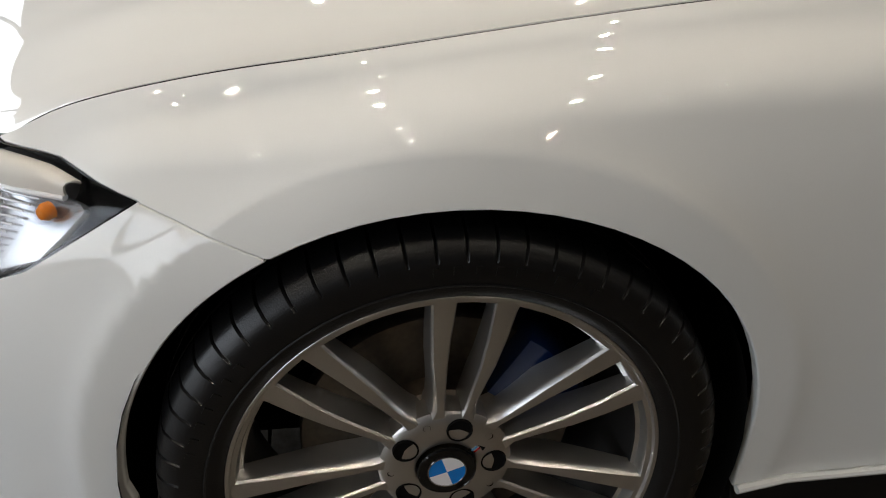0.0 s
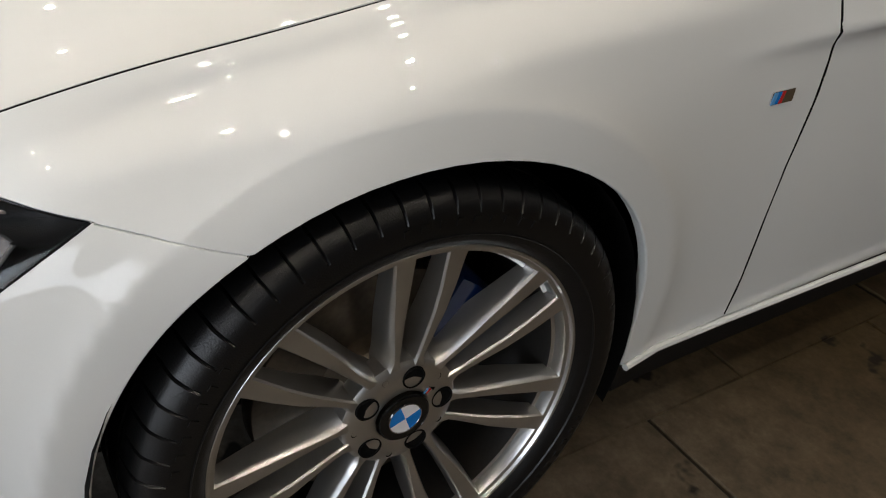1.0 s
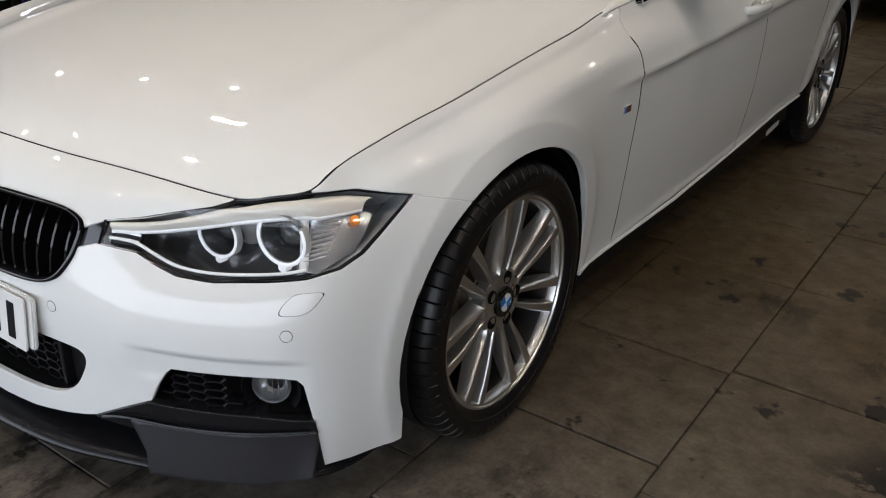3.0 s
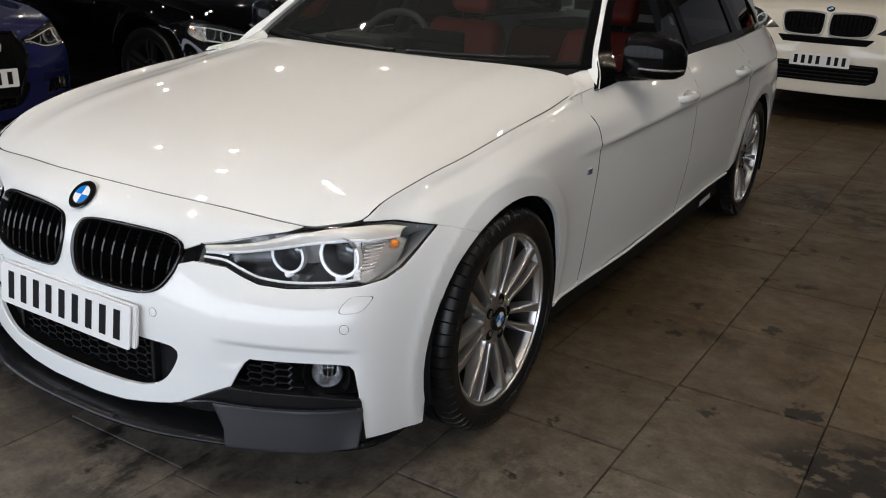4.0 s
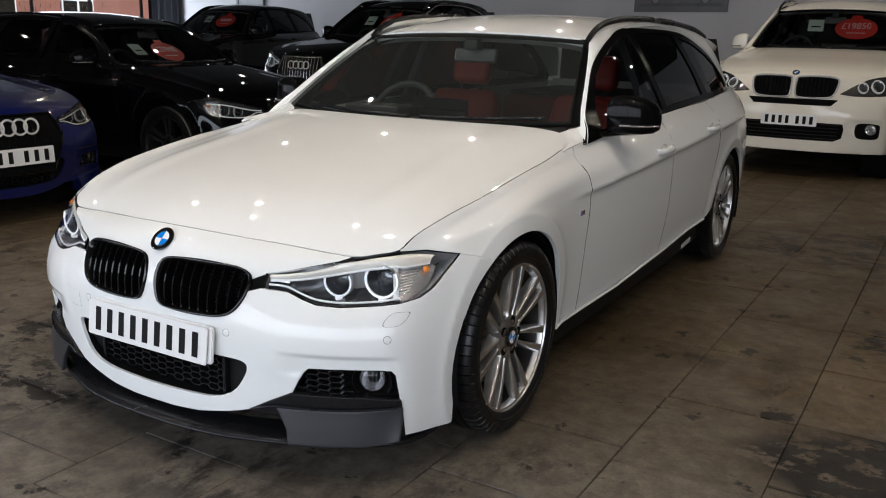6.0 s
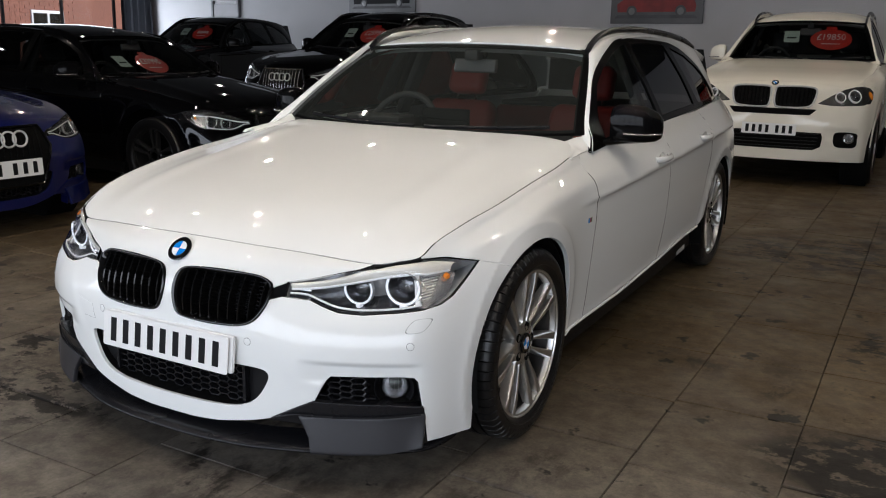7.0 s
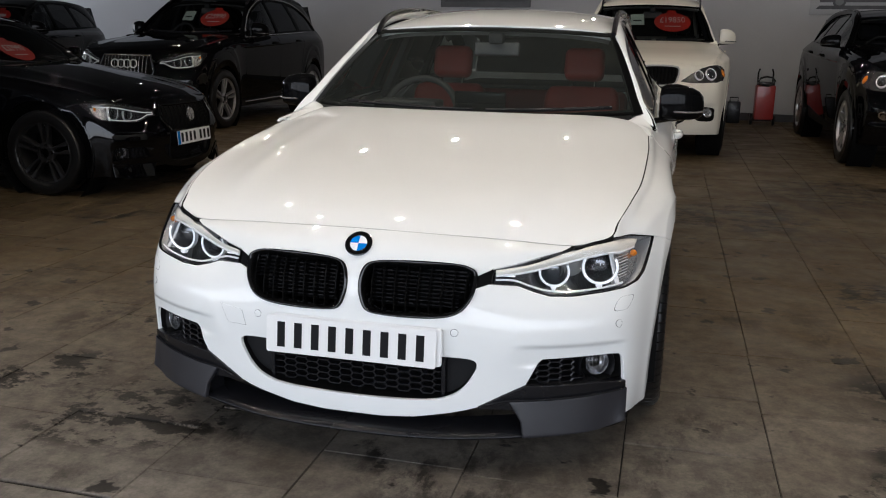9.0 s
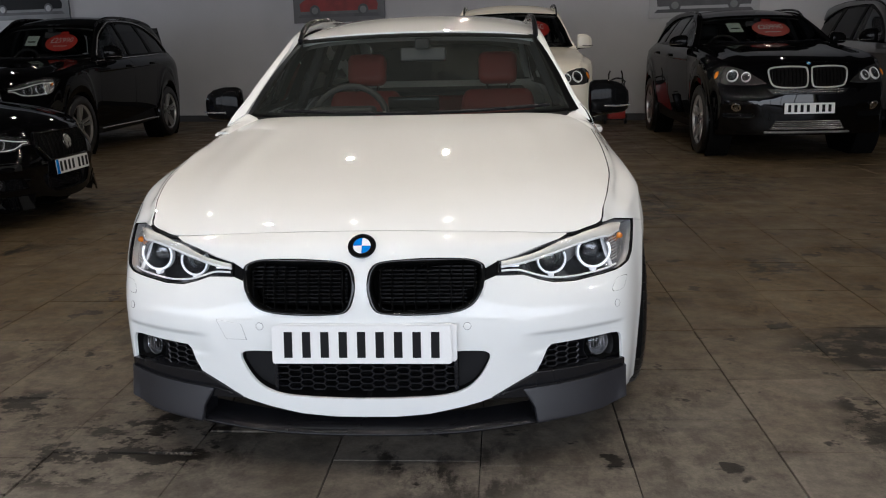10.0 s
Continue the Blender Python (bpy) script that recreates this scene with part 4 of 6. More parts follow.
FIN = [("F", [(.374, .214), (.44, .250), (.503, .282)]), ("F", [(.503, .281), (.60, .281), (.70, .281), (.776, .272)]), ("F", [(.776, .272), (.779, .158)]), ("F", [(.779, .156), (.70, .140), (.60, .136), (.505, .134)]), ("F", [(.505, .134), (.497, .180), (.482, .203), (.45, .210), (.374, .212)])]
fin_uv = SKIN.outline(FIN, gap=.012)
for side in (False, True):
    fin = skin_part("splitter_fin", SKIN.panel(fin_uv, mirror=side, lift=.006, depth=.05, step=(1, 1)), SATINBLACK, estate_car, "satin black splitter fin with a shelf line")
    m = -1 if side else 1
    low_uv = SKIN.outline([("F", [(.462, .236), (.56, .238), (.68, .242), (.777, .250)]), ("F", [(.777, .250), (.779, .158)]), ("F", [(.779, .156), (.70, .140), (.60, .136), (.505, .134)]), ("F", [(.505, .134), (.497, .180), (.482, .205), (.462, .236)])], gap=.012)
    V, F, N = SKIN.panel(low_uv, mirror=side, lift=.012, depth=.014, step=(1, 1), lip=.003)
    V[:, 1] -= .040 * np.clip((.246 - V[:, 2]) / .11, 0, 1) ** 1.3
    mesh_object("fin_face", V, F, LITFIN, fin, "satin black lower face, window sheen in its colour")
    line = [SKIN.sample(SKIN.g, SKIN.find("F", x, z)[None])[0] + np.array([0, -.010, 0]) for x, z in smooth_curve([(.40, .225), (.46, .240), (.56, .241), (.68, .245), (.775, .252)], 5)]
    part("shelf_edge", tube_bm([(m * p[0], p[1] - .004, p[2]) for p in line], .003, 6), SATINBLACK, fin)
    # fog lamp opening
    op = [(.503, .284), (.521, .320), (.548, .362), (.61, .364), (.758, .363), (.772, .334), (.776, .285), (.70, .282), (.60, .282)]
    yb = lambda x, z: float(np.interp(x, (.48, .6, .7, .80), (-.655, -.618, -.560, -.485)))
    fb = mesh_object("fog_recess", [(m * (x + (.01 if x > .7 else -.01)), yb(x, z) + .02, z + (.008 if z > .33 else -.008)) for x, z in op], [tuple(range(len(op)))[::-1 if side else 1]], LINER, estate_car, "black fog lamp recess", False)
    opening_wall(op + op[:1], "recess_wall", fb, side)
    hex_mesh([(.503, .284), (.521, .320), (.548, .362), (.625, .364), (.650, .284)], lambda x, z: yb(x, z) - .012, fb, side, pitch=(.036, .0088))
    fm = Matrix.Translation((m * .690, -.548, .320)) @ Euler((radians(86), 0, radians(m * 30))).to_matrix().to_4x4()
    ring = part("fog_ring", lathe_bm([(.0, -.03), (.040, -.03), (.046, .0), (.056, .014), (.060, .006), (.060, -.03)], 36, fm), PLASTIC, fb, "black fog lamp ring")
    part("fog_reflector", lathe_bm([(0, -.018), (.015, -.016), (.030, -.004), (.037, .012)], 28, fm @ Matrix.Translation((0, .008, 0))), SATINCHROME, fb, "silver fog reflector")
    for k in range(-2, 3):
        part("fog_flute", box_bm((.0010, .046 * math.sqrt(max(.05, 1 - (k / 3) ** 2)), .003), (0, 0, 0)), CHROME, fb).data.transform(fm @ Matrix.Translation((k * .011, .008, .004)))
    part("fog_lens", lathe_bm([(0, .020), (.018, .018), (.030, .013), (.038, .006)], 28, fm @ Matrix.Translation((0, .008, 0))), CLEAR, fb, "clear fog lens")
    # parking sensors, washer cover, tow cover; black underlays paint the shade in their gaps
    for x, z in ((.303, .439), (.751, .458)):
        sm = on_skin("F", x, z, 0, side)
        part("sensor_gap", lathe_bm([(.0114, -.001), (.0114, .0004), (.0098, .0004)], 24, sm), LINER, estate_car)
        part("parking_sensor", lathe_bm([(.0104, -.002), (.0104, .0007), (.009, .0011), (0, .0014)], 24, sm), WHITE, estate_car, "white round parking sensor")
    wc = SKIN.outline([("F", [tuple(p) for p in smooth_curve([(.738, .497), (.739, .510), (.749, .526), (.760, .530), (.779, .530), (.784, .525), (.777, .506), (.768, .497), (.752, .495)], 4, True)] + [(.738, .497)])], gap=.006)
    wg = wc.mean(0) + (wc - wc.mean(0)) * 1.08
    skin_part("cover_gap", SKIN.panel(wg, mirror=side, lift=.0003, depth=0, step=(1, 1)), LINER, estate_car)
    skin_part("washer_cover", SKIN.panel(wc, mirror=side, lift=.0012, depth=.004, step=(1, 1), lip=.0015), WHITE, estate_car)
wc = SKIN.outline([("F", [(.438, .452), (.362, .443), (.348, .398), (.410, .397), (.438, .452)])], gap=.006)
wg = wc.mean(0) + (wc - wc.mean(0)) * 1.05
skin_part("cover_gap", SKIN.panel(wg, mirror=True, lift=.0003, depth=0, step=(1, 1)), LINER, estate_car)
skin_part("tow_cover", SKIN.panel(wc, mirror=True, lift=.0012, depth=.004, step=(1, 1), lip=.0015), WHITE, estate_car)

# ---- headlamps ----
lamp_uv = SKIN.outline([*LAMP_LOW, *LAMP_TOP], gap=.012)
lamp_c = lamp_uv.mean(0)
lens_uv = lamp_c + (lamp_uv - lamp_c) * np.array([.985, .97])


def deep(view, a, b, d):
    uv = SKIN.find(view, a, b)[None]
    return SKIN.sample(SKIN.g, uv)[0] - SKIN.sample(SKIN.n, uv)[0] * d


for side in (False, True):
    m = -1 if side else 1
    fx = np.array([m, 1, 1])
    lamp = skin_part("headlamp", SKIN.panel(lamp_uv, mirror=side, lift=-.115, depth=0), HOUSING, estate_car, "clear headlamp with twin white rings")
    # gasket and walls round the lamp
    P, N = SKIN.sample(SKIN.g, lamp_uv), SKIN.sample(SKIN.n, lamp_uv)
    c3 = P.mean(0)
    inw = (c3 - P) / np.linalg.norm(c3 - P, axis=1, keepdims=True)
    walls = np.array([P + N * .000, P + inw * .003 + N * .0005, P + inw * .0052 - N * .002, P + inw * .005 - N * .007]) * fx
    walls = np.concatenate([walls, walls[:, :1]], 1)
    grid_part("lamp_gasket", walls, GLOSSBLACK, lamp, "black lamp gasket", flip=not side)
    deepw = np.array([P + inw * .0065 - N * .007, P + inw * .002 - N * .118]) * fx
    grid_part("lamp_wall", np.concatenate([deepw, deepw[:, :1]], 1), LAMPWALL, lamp, "silver lamp wall", flip=not side)
    lens = skin_part("lens", SKIN.panel(lens_uv, mirror=side, lift=-.001, depth=0), CLEAR, lamp, "clear headlamp lens")
    lens.visible_shadow = False
    # silver brow, its pale lower edge, and the shelf along the bottom
    top_e = [deep("F", x, z, .010) for x, z in smooth_curve([(.405, .609), (.455, .615), (.504, .624), (.574, .645), (.64, .667), (.705, .679)], 5)] + [deep("S", y, z, .010) for y, z in ((-.43, .679), (-.40, .676), (-.37, .670))]
    low_e = [deep("F", x, z, .012 + .006 * step01((x - .40) / .12)) for x, z in smooth_curve([(.405, .600), (.47, .607), (.55, .622), (.63, .637), (.70, .647), (.745, .651)], 5)] + [deep("S", y, z, .016) for y, z in ((-.45, .654), (-.42, .657), (-.39, .659))]
    n_ = min(len(top_e), len(low_e))
    pick = lambda c: [c[int(round(k * (len(c) - 1) / (n_ - 1)))] for k in range(n_)]
    top_e, low_e = pick(top_e), pick(low_e)
    grid_part("brow", [[(a_ * (1 - t) + b_ * t + np.array([0, -.006, .006]) * 4 * t * (1 - t)) * fx for a_, b_ in zip(top_e, low_e)] for t in np.linspace(0, 1, 6)], BROW, lamp, "silver brow over the lamps", depth=.003, flip=side)
    # blades pale in colour, for the window reflected in their chrome
    part("upper_blade", tube_bm([(p + np.array([0, -.002, -.003])) * fx for p in low_e], .0040, 8), BLADE, lamp, "pale blade under the brow")
    edge = smooth_curve([(.405, .580), (.455, .578), (.50, .564), (.55, .551), (.62, .547), (.70, .553), (.755, .563)], 5)
    part("lower_blade", tube_bm([deep("F", x, z + .006, .008) * fx for x, z in edge], .0032, 8), BLADE, lamp, "pale lower blade")
    sh = [[(deep("F", x, z, .012) * (1 - t) + (deep("F", x, z, .095) + np.array([0, 0, .004])) * t) * fx for x, z in edge[6:]] for t in (0, .5, 1)]
    grid_part("lamp_shelf", sh, SATINCHROME, lamp, "silver shelf inside the lamp", flip=not side)
    for c, r in (((.552, -.522, .587), .047), ((.682, -.488, .604), .055)):
        lm = Matrix.Translation((m * c[0], c[1], c[2])) @ Euler((radians(90), 0, radians(m * 9))).to_matrix().to_4x4()
        ring = part("lamp_ring", lathe_bm([(r * .84, .014), (r * .87, .0165), (r * .93, .0175), (r * .97, .015)], 44, lm, radians(150), radians(390)), LAMPWHITE, lamp, "white light ring")
        part("ring_body", lathe_bm([(r * .82, .0), (r * .82, .0138), (r * .97, .0148), (r * .99, .012), (r * 1.0, .0)], 44, lm, radians(146), radians(394)), FLUTED, ring, "clear ring edge")
        part("ring_clip", lathe_bm([(0, .018), (r * .16, .016), (r * .20, .0)], 12, lm @ Matrix.Translation((0, -r * 1.02, 0))), LAMPWHITE, lamp)
        part("lamp_bowl", lathe_bm([(r * .81, .012), (r * .78, -.010), (r * .66, -.034), (r * .62, -.034)], 36, lm), GLOSSBLACK if r > .055 else HOUSING, lamp, "dark bowl")
        part("projector", lathe_bm([(0, -.012), (r * .30, -.013), (r * .50, -.020), (r * .64, -.034), (r * .66, -.05)], 32, lm), HOUSING, lamp, "projector")
        part("projector_lens", lathe_bm([(0, .008), (r * .28, .005), (r * .48, -.004), (r * .60, -.018)], 32, lm), CLEAR, lamp, "clear round lens")
        part("projector_ring", lathe_bm([(r * .58, -.014), (r * .61, -.010), (r * .65, -.016)], 32, lm), CHROME, lamp, "chrome lens ring")
    # side reflector with fluted block and amber bulb
    blk = SKIN.outline([("F", [(.735, .575), (.735, .646)]), ("S", [(-.43, .660), (-.385, .655)]), ("S", [(-.380, .650), (-.405, .618), (-.43, .590)]), ("F", [(.77, .562), (.735, .572)])], gap=.01)
    skin_part("fluted_reflector", SKIN.panel(blk, mirror=side, lift=-.026, depth=.01, step=(1, 1)), SATINCHROME, lamp, "fluted silver reflector")
    for k in range(9):
        zz = .582 + k * .0075
        part("flute", tube_bm([deep("F", x, zz + (x - .740) * .25, .019) * fx for x in (.742, .757, .772)], .0012, 6), FLUTED, lamp)
    part("side_blade", tube_bm([deep("F", x, z, .022) * fx for x, z in ((.722, .648), (.730, .618), (.742, .585), (.748, .568))], .008, 8, flat=.5), BLADE, lamp, "pale upright blade")
    q = Vector(deep("S", -.412, .640, .014) * fx)
    part("amber_bulb", lathe_bm([(0, .007), (.006, .005), (.0095, .0), (.0095, -.008)], 20, Matrix.Translation(q) @ Euler((radians(90), 0, radians(m * 50))).to_matrix().to_4x4()), AMBER, lamp, "amber indicator bulb")
    lb = SKIN.outline([("F", [(.402, .578), (.402, .605), (.455, .607), (.455, .579), (.402, .578)])], gap=.01)
    skin_part("bar_block", SKIN.panel(lb, mirror=side, lift=-.020, depth=.01, step=(1, 1)), SATINBLACK, lamp, "dark block with two bars")
    for dz in (0, .011):
        l2 = [deep("F", x, z + dz, .014) for x, z in ((.415, .5865), (.435, .5865), (.458, .585))]
        part("lamp_bar", tube_bm([p * fx for p in l2], .0022, 6), LAMPWHITE, lamp, "white lamp bar")

# ---- wheels ----
def build_wheel(parent, rim_mat=ALLOY, radius=.325, rim_r=.25, width=.225, pairs=7, detail=True, caliper=True, phase=85.5, leg=.0088, spread=.0205, spread_out=.0335):
    """A wheel about the x axis, its outer face towards +x, hub at the origin; x = 0 is the rim lip."""
    ax = Matrix(((0, 0, 1, 0), (1, 0, 0, 0), (0, 1, 0, 0), (0, 0, 0, 1)))   # lathe z -> x, x -> y, y -> z
    rm = rim_r
    prof = [(rm, -.006), (rm + .001, 0), (rm - .0015, .002), (rm - .005, .0015), (rm - .007, -.003), (rm - .012, -.0045), (rm - .0135, -.008), (rm - .0155, -.022), (rm - .020, -.024)]
    wheel = part("wheel", lathe_bm(prof, 96 if detail else 40, ax), rim_mat, parent, "silver alloy wheel with seven double spokes and low tyre" if rim_mat is ALLOY else "alloy wheel")
    part("barrel", lathe_bm([(rm - .020, -.024), (rm - .023, -.055), (rm - .027, -.10), (rm - .015, -.19), (rm, -.20)], 96 if detail else 40, ax), BARREL, wheel, "rim barrel with the shade behind the spokes in its colour")
    R = radius
    tread = R
    n = 192 if detail else 48
    turn = [2 * math.pi * (i // 3 + (0, .86, .93)[i % 3]) / (n // 3) for i in range(n)] if detail else [2 * math.pi * i / n for i in range(n)]
    sec = [(rm - .004, -.002), (rm + .004, .006), (rm + .012, .011), (rm + .028, .0145), (rm + .046, .014), (R - .016, .008), (R - .009, .001), (R - .0055, -.004), (R - .0025, -.014), (R - .0006, -.030),
           (R, -.046), (R - .007, -.0465), (R - .007, -.0535), (R, -.054), (R + .0005, -.085), (R - .007, -.0855), (R - .007, -.0945), (R + .0005, -.095), (R + .0005, -.122), (R - .007, -.1225), (R - .007, -.1315), (R, -.132), (R - .001, -.165), (R - .006, -.185), (R - .02, -.198), (rm + .02, -.206), (rm - .004, -.200)]
    bm = bmesh.new()
    rings = []
    for i in range(n):
        t = turn[i]
        cut = detail and i % 3 == 2
        ring = []
        for k, (r, h) in enumerate(sec):
            if cut and 5 <= k <= 9:
                r -= .0065
            hh = h
            ring.append(bm.verts.new((hh, r * math.cos(t), r * math.sin(t))))
        rings.append(ring)
    for i in range(n):
        a, b = rings[i], rings[(i + 1) % n]
        for k in range(len(sec) - 1):
            bm.faces.new((a[k], a[k + 1], b[k + 1], b[k]))
    part("tyre", bm, RUBBER, wheel, "black low-profile tyre", sharp=28)
    # raised sidewall ring and marks
    if detail:
        part("sidewall_ring", lathe_bm([(rm + .018, .0125), (rm + .0195, .0145), (rm + .021, .0138)], 96, ax), RUBBER, wheel)
        random.seed(7)
        for base, cnt in ((62, 9), (140, 7), (235, 10), (310, 8)):
            for k in range(cnt):
                a = radians(base + k * 4.2)
                r = rm + .038
                part("sidewall_mark", box_bm((.0012, .006 + .004 * random.random(), .009), (.0150, r * math.cos(a), r * math.sin(a)), 0, rot=Euler((a - math.pi / 2, 0, 0)).to_matrix()), RUBBER, wheel)
    # spokes
    for p in range(pairs):
        phi = radians(phase + 360 / pairs * p)
        for sg in (-1, 1):
            bm = bmesh.new()
            prev = None
            # radius, offset of the leg, half width, height of its face, depth, flare of its flank
            legs = ((.044, spread * 1.02, .0125, -.025, .030, .8), (.058, spread * .90, .0125, -.0205, .036, 1.0), (.070, spread * .80, .0085, -.0200, .040, 1.5), (.082, spread * .80, leg * .62, -.0195, .042, 1.5), (.098, spread * .90, leg * .66, -.0175, .042, 1.3),
                    (.120, spread * 1.06, leg * .78, -.0145, .042, 1.1), (.150, spread + (spread_out - spread) * .45, leg * .98, -.0105, .038, 1.0), (.190, spread + (spread_out - spread) * .74, leg * 1.22, -.0065, .032, .9), (rm - .024, spread_out * .97, leg * 1.45, -.0045, .026, .7), (rm - .006, spread_out * 1.02, leg * 1.66, -.0030, .020, .5))
            for r, off, w, x, dp, fl in legs:
                if rim_r < .24 or rim_r > .26:
                    r *= rim_r / .25
                ring = []
                for du, dx in ((-w - .002, -dp), (-w, -.0035), (-w + .002, -.0004), (-w * .4, 0), (w * .4, 0), (w - .002, -.0004), (w + .0005, -.0035), (w + .002 * fl, -.008), (w + .0034 * fl, -dp * .6), (w + .0048 * fl, -dp)):
                    u = sg * (off + du)
                    y, z = r * math.cos(phi) - u * math.sin(phi), r * math.sin(phi) + u * math.cos(phi)
                    ring.append(bm.verts.new((x + dx, y, z)))
                if prev:
                    for k in range(10):
                        q = (prev[k], prev[(k + 1) % 10], ring[(k + 1) % 10], ring[k])
                        bm.faces.new(q if sg > 0 else q[::-1])
                else:
                    bm.faces.new(ring)
                prev = ring
            bm.faces.new(prev)
            part("spoke", bm, rim_mat, wheel, sharp=22)
    part("hub", lathe_bm([(.036, -.018), (.040, -.0165), (.060, -.0185), (.072, -.0200), (.078, -.025), (.080, -.05)], 60, ax), rim_mat, wheel)
    # web between the two legs of a pair, ending in a rounded slot
    for p in range(pairs):
        phi = radians(phase + 360 / pairs * p)
        slot = [(.060, -.013), (.078, -.013), (.072, -.008), (.070, 0), (.072, .008), (.078, .013), (.060, .013)]
        turn_m = Matrix(((0, 0, 1, -.048), (math.cos(phi), -math.sin(phi), 0, 0), (math.sin(phi), math.cos(phi), 0, 0), (0, 0, 0, 1)))
        part("spoke_web", prism_bm(slot, .0265, turn_m, .001), rim_mat, wheel)
    # dark shallow discs stand in for the shade inside the bolt and pin holes
    for k in range(5):
        a = radians(85.5 + 72 * k - 9)
        part("bolt_hole", lathe_bm([(.0158, -.004), (.0150, .0010), (.0135, .0006), (.0125, -.0012), (0, -.0014)], 20, Matrix.Translation((-.0168, .056 * math.cos(a), .056 * math.sin(a))) @ ax), LINER if detail else GLOSSBLACK, wheel, "dark disc for the shade in the bolt hole")
        if detail:
            a2 = a + radians(36)
            part("pin_hole", lathe_bm([(.0045, .0), (.0035, -.001), (0, -.002)], 12, Matrix.Translation((-.0185, .064 * math.cos(a2), .064 * math.sin(a2))) @ ax), LINER, wheel)
    if caliper:
        part("brake_disc", lathe_bm([(.08, -.085), (.165, -.085), (.167, -.088), (.167, -.112), (.165, -.115), (.08, -.115)], 64, ax), DISC, wheel, "steel brake disc")
        part("disc_hat", lathe_bm([(0, -.055), (.075, -.055), (.080, -.060), (.082, -.085)], 40, ax), DISC, wheel)
        cal = lathe_bm([(.095, -.05), (.178, -.05), (.185, -.06), (.185, -.13), (.095, -.13)], 16, ax, radians(24), radians(58), closed=True)
        bmesh.ops.holes_fill(cal, edges=cal.edges)
        part("brake_caliper", cal, CALIPER, wheel, "blue brake caliper")
    return wheel


wheel = build_wheel(estate_car)
wheel.location = (.872, 0, .325)
wm = roundel(Matrix.Translation((-.015, 0, 0)) @ Matrix(((0, 0, 1, 0), (0.94, -.342, 0, 0), (.342, .94, 0, 0), (0, 0, 0, 1))), .0345, wheel, "hub_cap")
part("rim_tag", box_bm((.0012, .0165, .0125), (-.0178, .0345, .0245), .0, rot=Euler((radians(-28), 0, 0)).to_matrix()), INK, wheel, "small striped tag")
for k, mt_ in enumerate((LIGHTBLUE, RED)):
    part("rim_stripe", box_bm((.0015, .0024, .0085), (-.0172, .0315 + k * .0034, .0260 - k * .0018), 0, rot=Euler((radians(-45), 0, 0)).to_matrix()), mt_, wheel)
for x, y, flipz in ((.848, REAR_Y, 0), (-.872, 0, 180), (-.848, REAR_Y, 180)):
    copy_thing(wheel, pose(x, y, .325, 0, 0, flipz)).parent = estate_car
# arch liners
for yc in (0, REAR_Y):
    for sg in (1, -1):
        bm = bmesh.new()
        prev = None
        for a in np.linspace(-20, 200, 30):
            ring = [bm.verts.new((sg * x, yc - r * math.cos(radians(a)), .325 + r * math.sin(radians(a)))) for x, r in ((.862, .362), (.80, .375), (.60, .375), (.58, .10))]
            if prev:
                for k in range(3):
                    bm.faces.new((prev[k], prev[k + 1], ring[k + 1], ring[k]))
            prev = ring
        part("arch_liner", bm, LINER, estate_car, "black wheel arch liner")
# sills
for sg in (False, True):
    sk = SKIN.outline([("S", [(.385, .246), (1.0, .262), (1.585, .288), (2.05, .320), (2.30, .328)]), ("S", [(2.30, .328), (2.36, .28), (2.42, .20)]), ("S", [(2.42, .20), (1.9, .16), (1.0, .145), (.42, .14)]), ("S", [(.42, .14), (.385, .246)])], gap=.04)
    skin_part("side_skirt", SKIN.panel(sk, mirror=sg, lift=-.022, depth=.05), PLASTIC, estate_car, "black side skirt")
    m = -1 if sg else 1
    lip = [(m * (DX + .002), y, z) for DX, y, z in ((.853, .378, .243), (.843, .45, .245), (.845, .6, .249), (.856, 1.0, .259), (.858, 1.585, .285), (.862, 2.05, .318), (.866, 2.36, .327))]
    part("sill_lip", tube_bm([(x, y, z + .005) for x, y, z in lip], .006, 8), WHITE, estate_car, "white sill edge")
part("underbody", box_bm((1.20, 3.9, .04), (0, 1.45, .19), .01), LINER, estate_car, "black underbody")
part("engine_bay", box_bm((.86, .44, .36), (0, -.16, .40), .02), LINER, estate_car, "dark engine bay")

# black strips along the panel seams, put in for the shade of the gaps
for sg in (1, -1):
    for nm, cols in (("bonnet_seam", [c for c in range(0, int(TOP_C), 2) if DENSE[-1, c, 1] < .535]),):
        pts = []
        for c in cols:
            uv = np.array([[c, DENSE.shape[0] - 1.0]])
            p = SKIN.sample(SKIN.g, uv)[0] - SKIN.sample(SKIN.n, uv)[0] * .0085 + np.array([0, .002, .0])
            pts.append(Vector((sg * p[0], p[1], p[2])))
        part(nm, tube_bm(pts, .007, 6), LINER, estate_car, "black strip for the shade in the panel gap")
    for ys_ in ([(.598, .26), (.599, .338), (.588, .45), (.585, .544), (.593, .64), (.593, .698), (.581, .779), (.568, .83)], [(1.588, .29), (1.603, .55), (1.593, .75), (1.603, .93)], [(2.363, .335), (2.373, .42), (2.433, .60), (2.493, .75), (2.503, .96)]):
        pts = []
        for y, z in smooth_curve(ys_, 4):
            uv = SKIN.find("S", y, z)[None]
            p = SKIN.sample(SKIN.g, uv)[0] - SKIN.sample(SKIN.n, uv)[0] * .0028
            pts.append(Vector((sg * p[0], p[1], p[2])))
        part("door_seam", tube_bm(pts, .0034, 6), LINER, estate_car, "black strip for the shade in the panel gap")

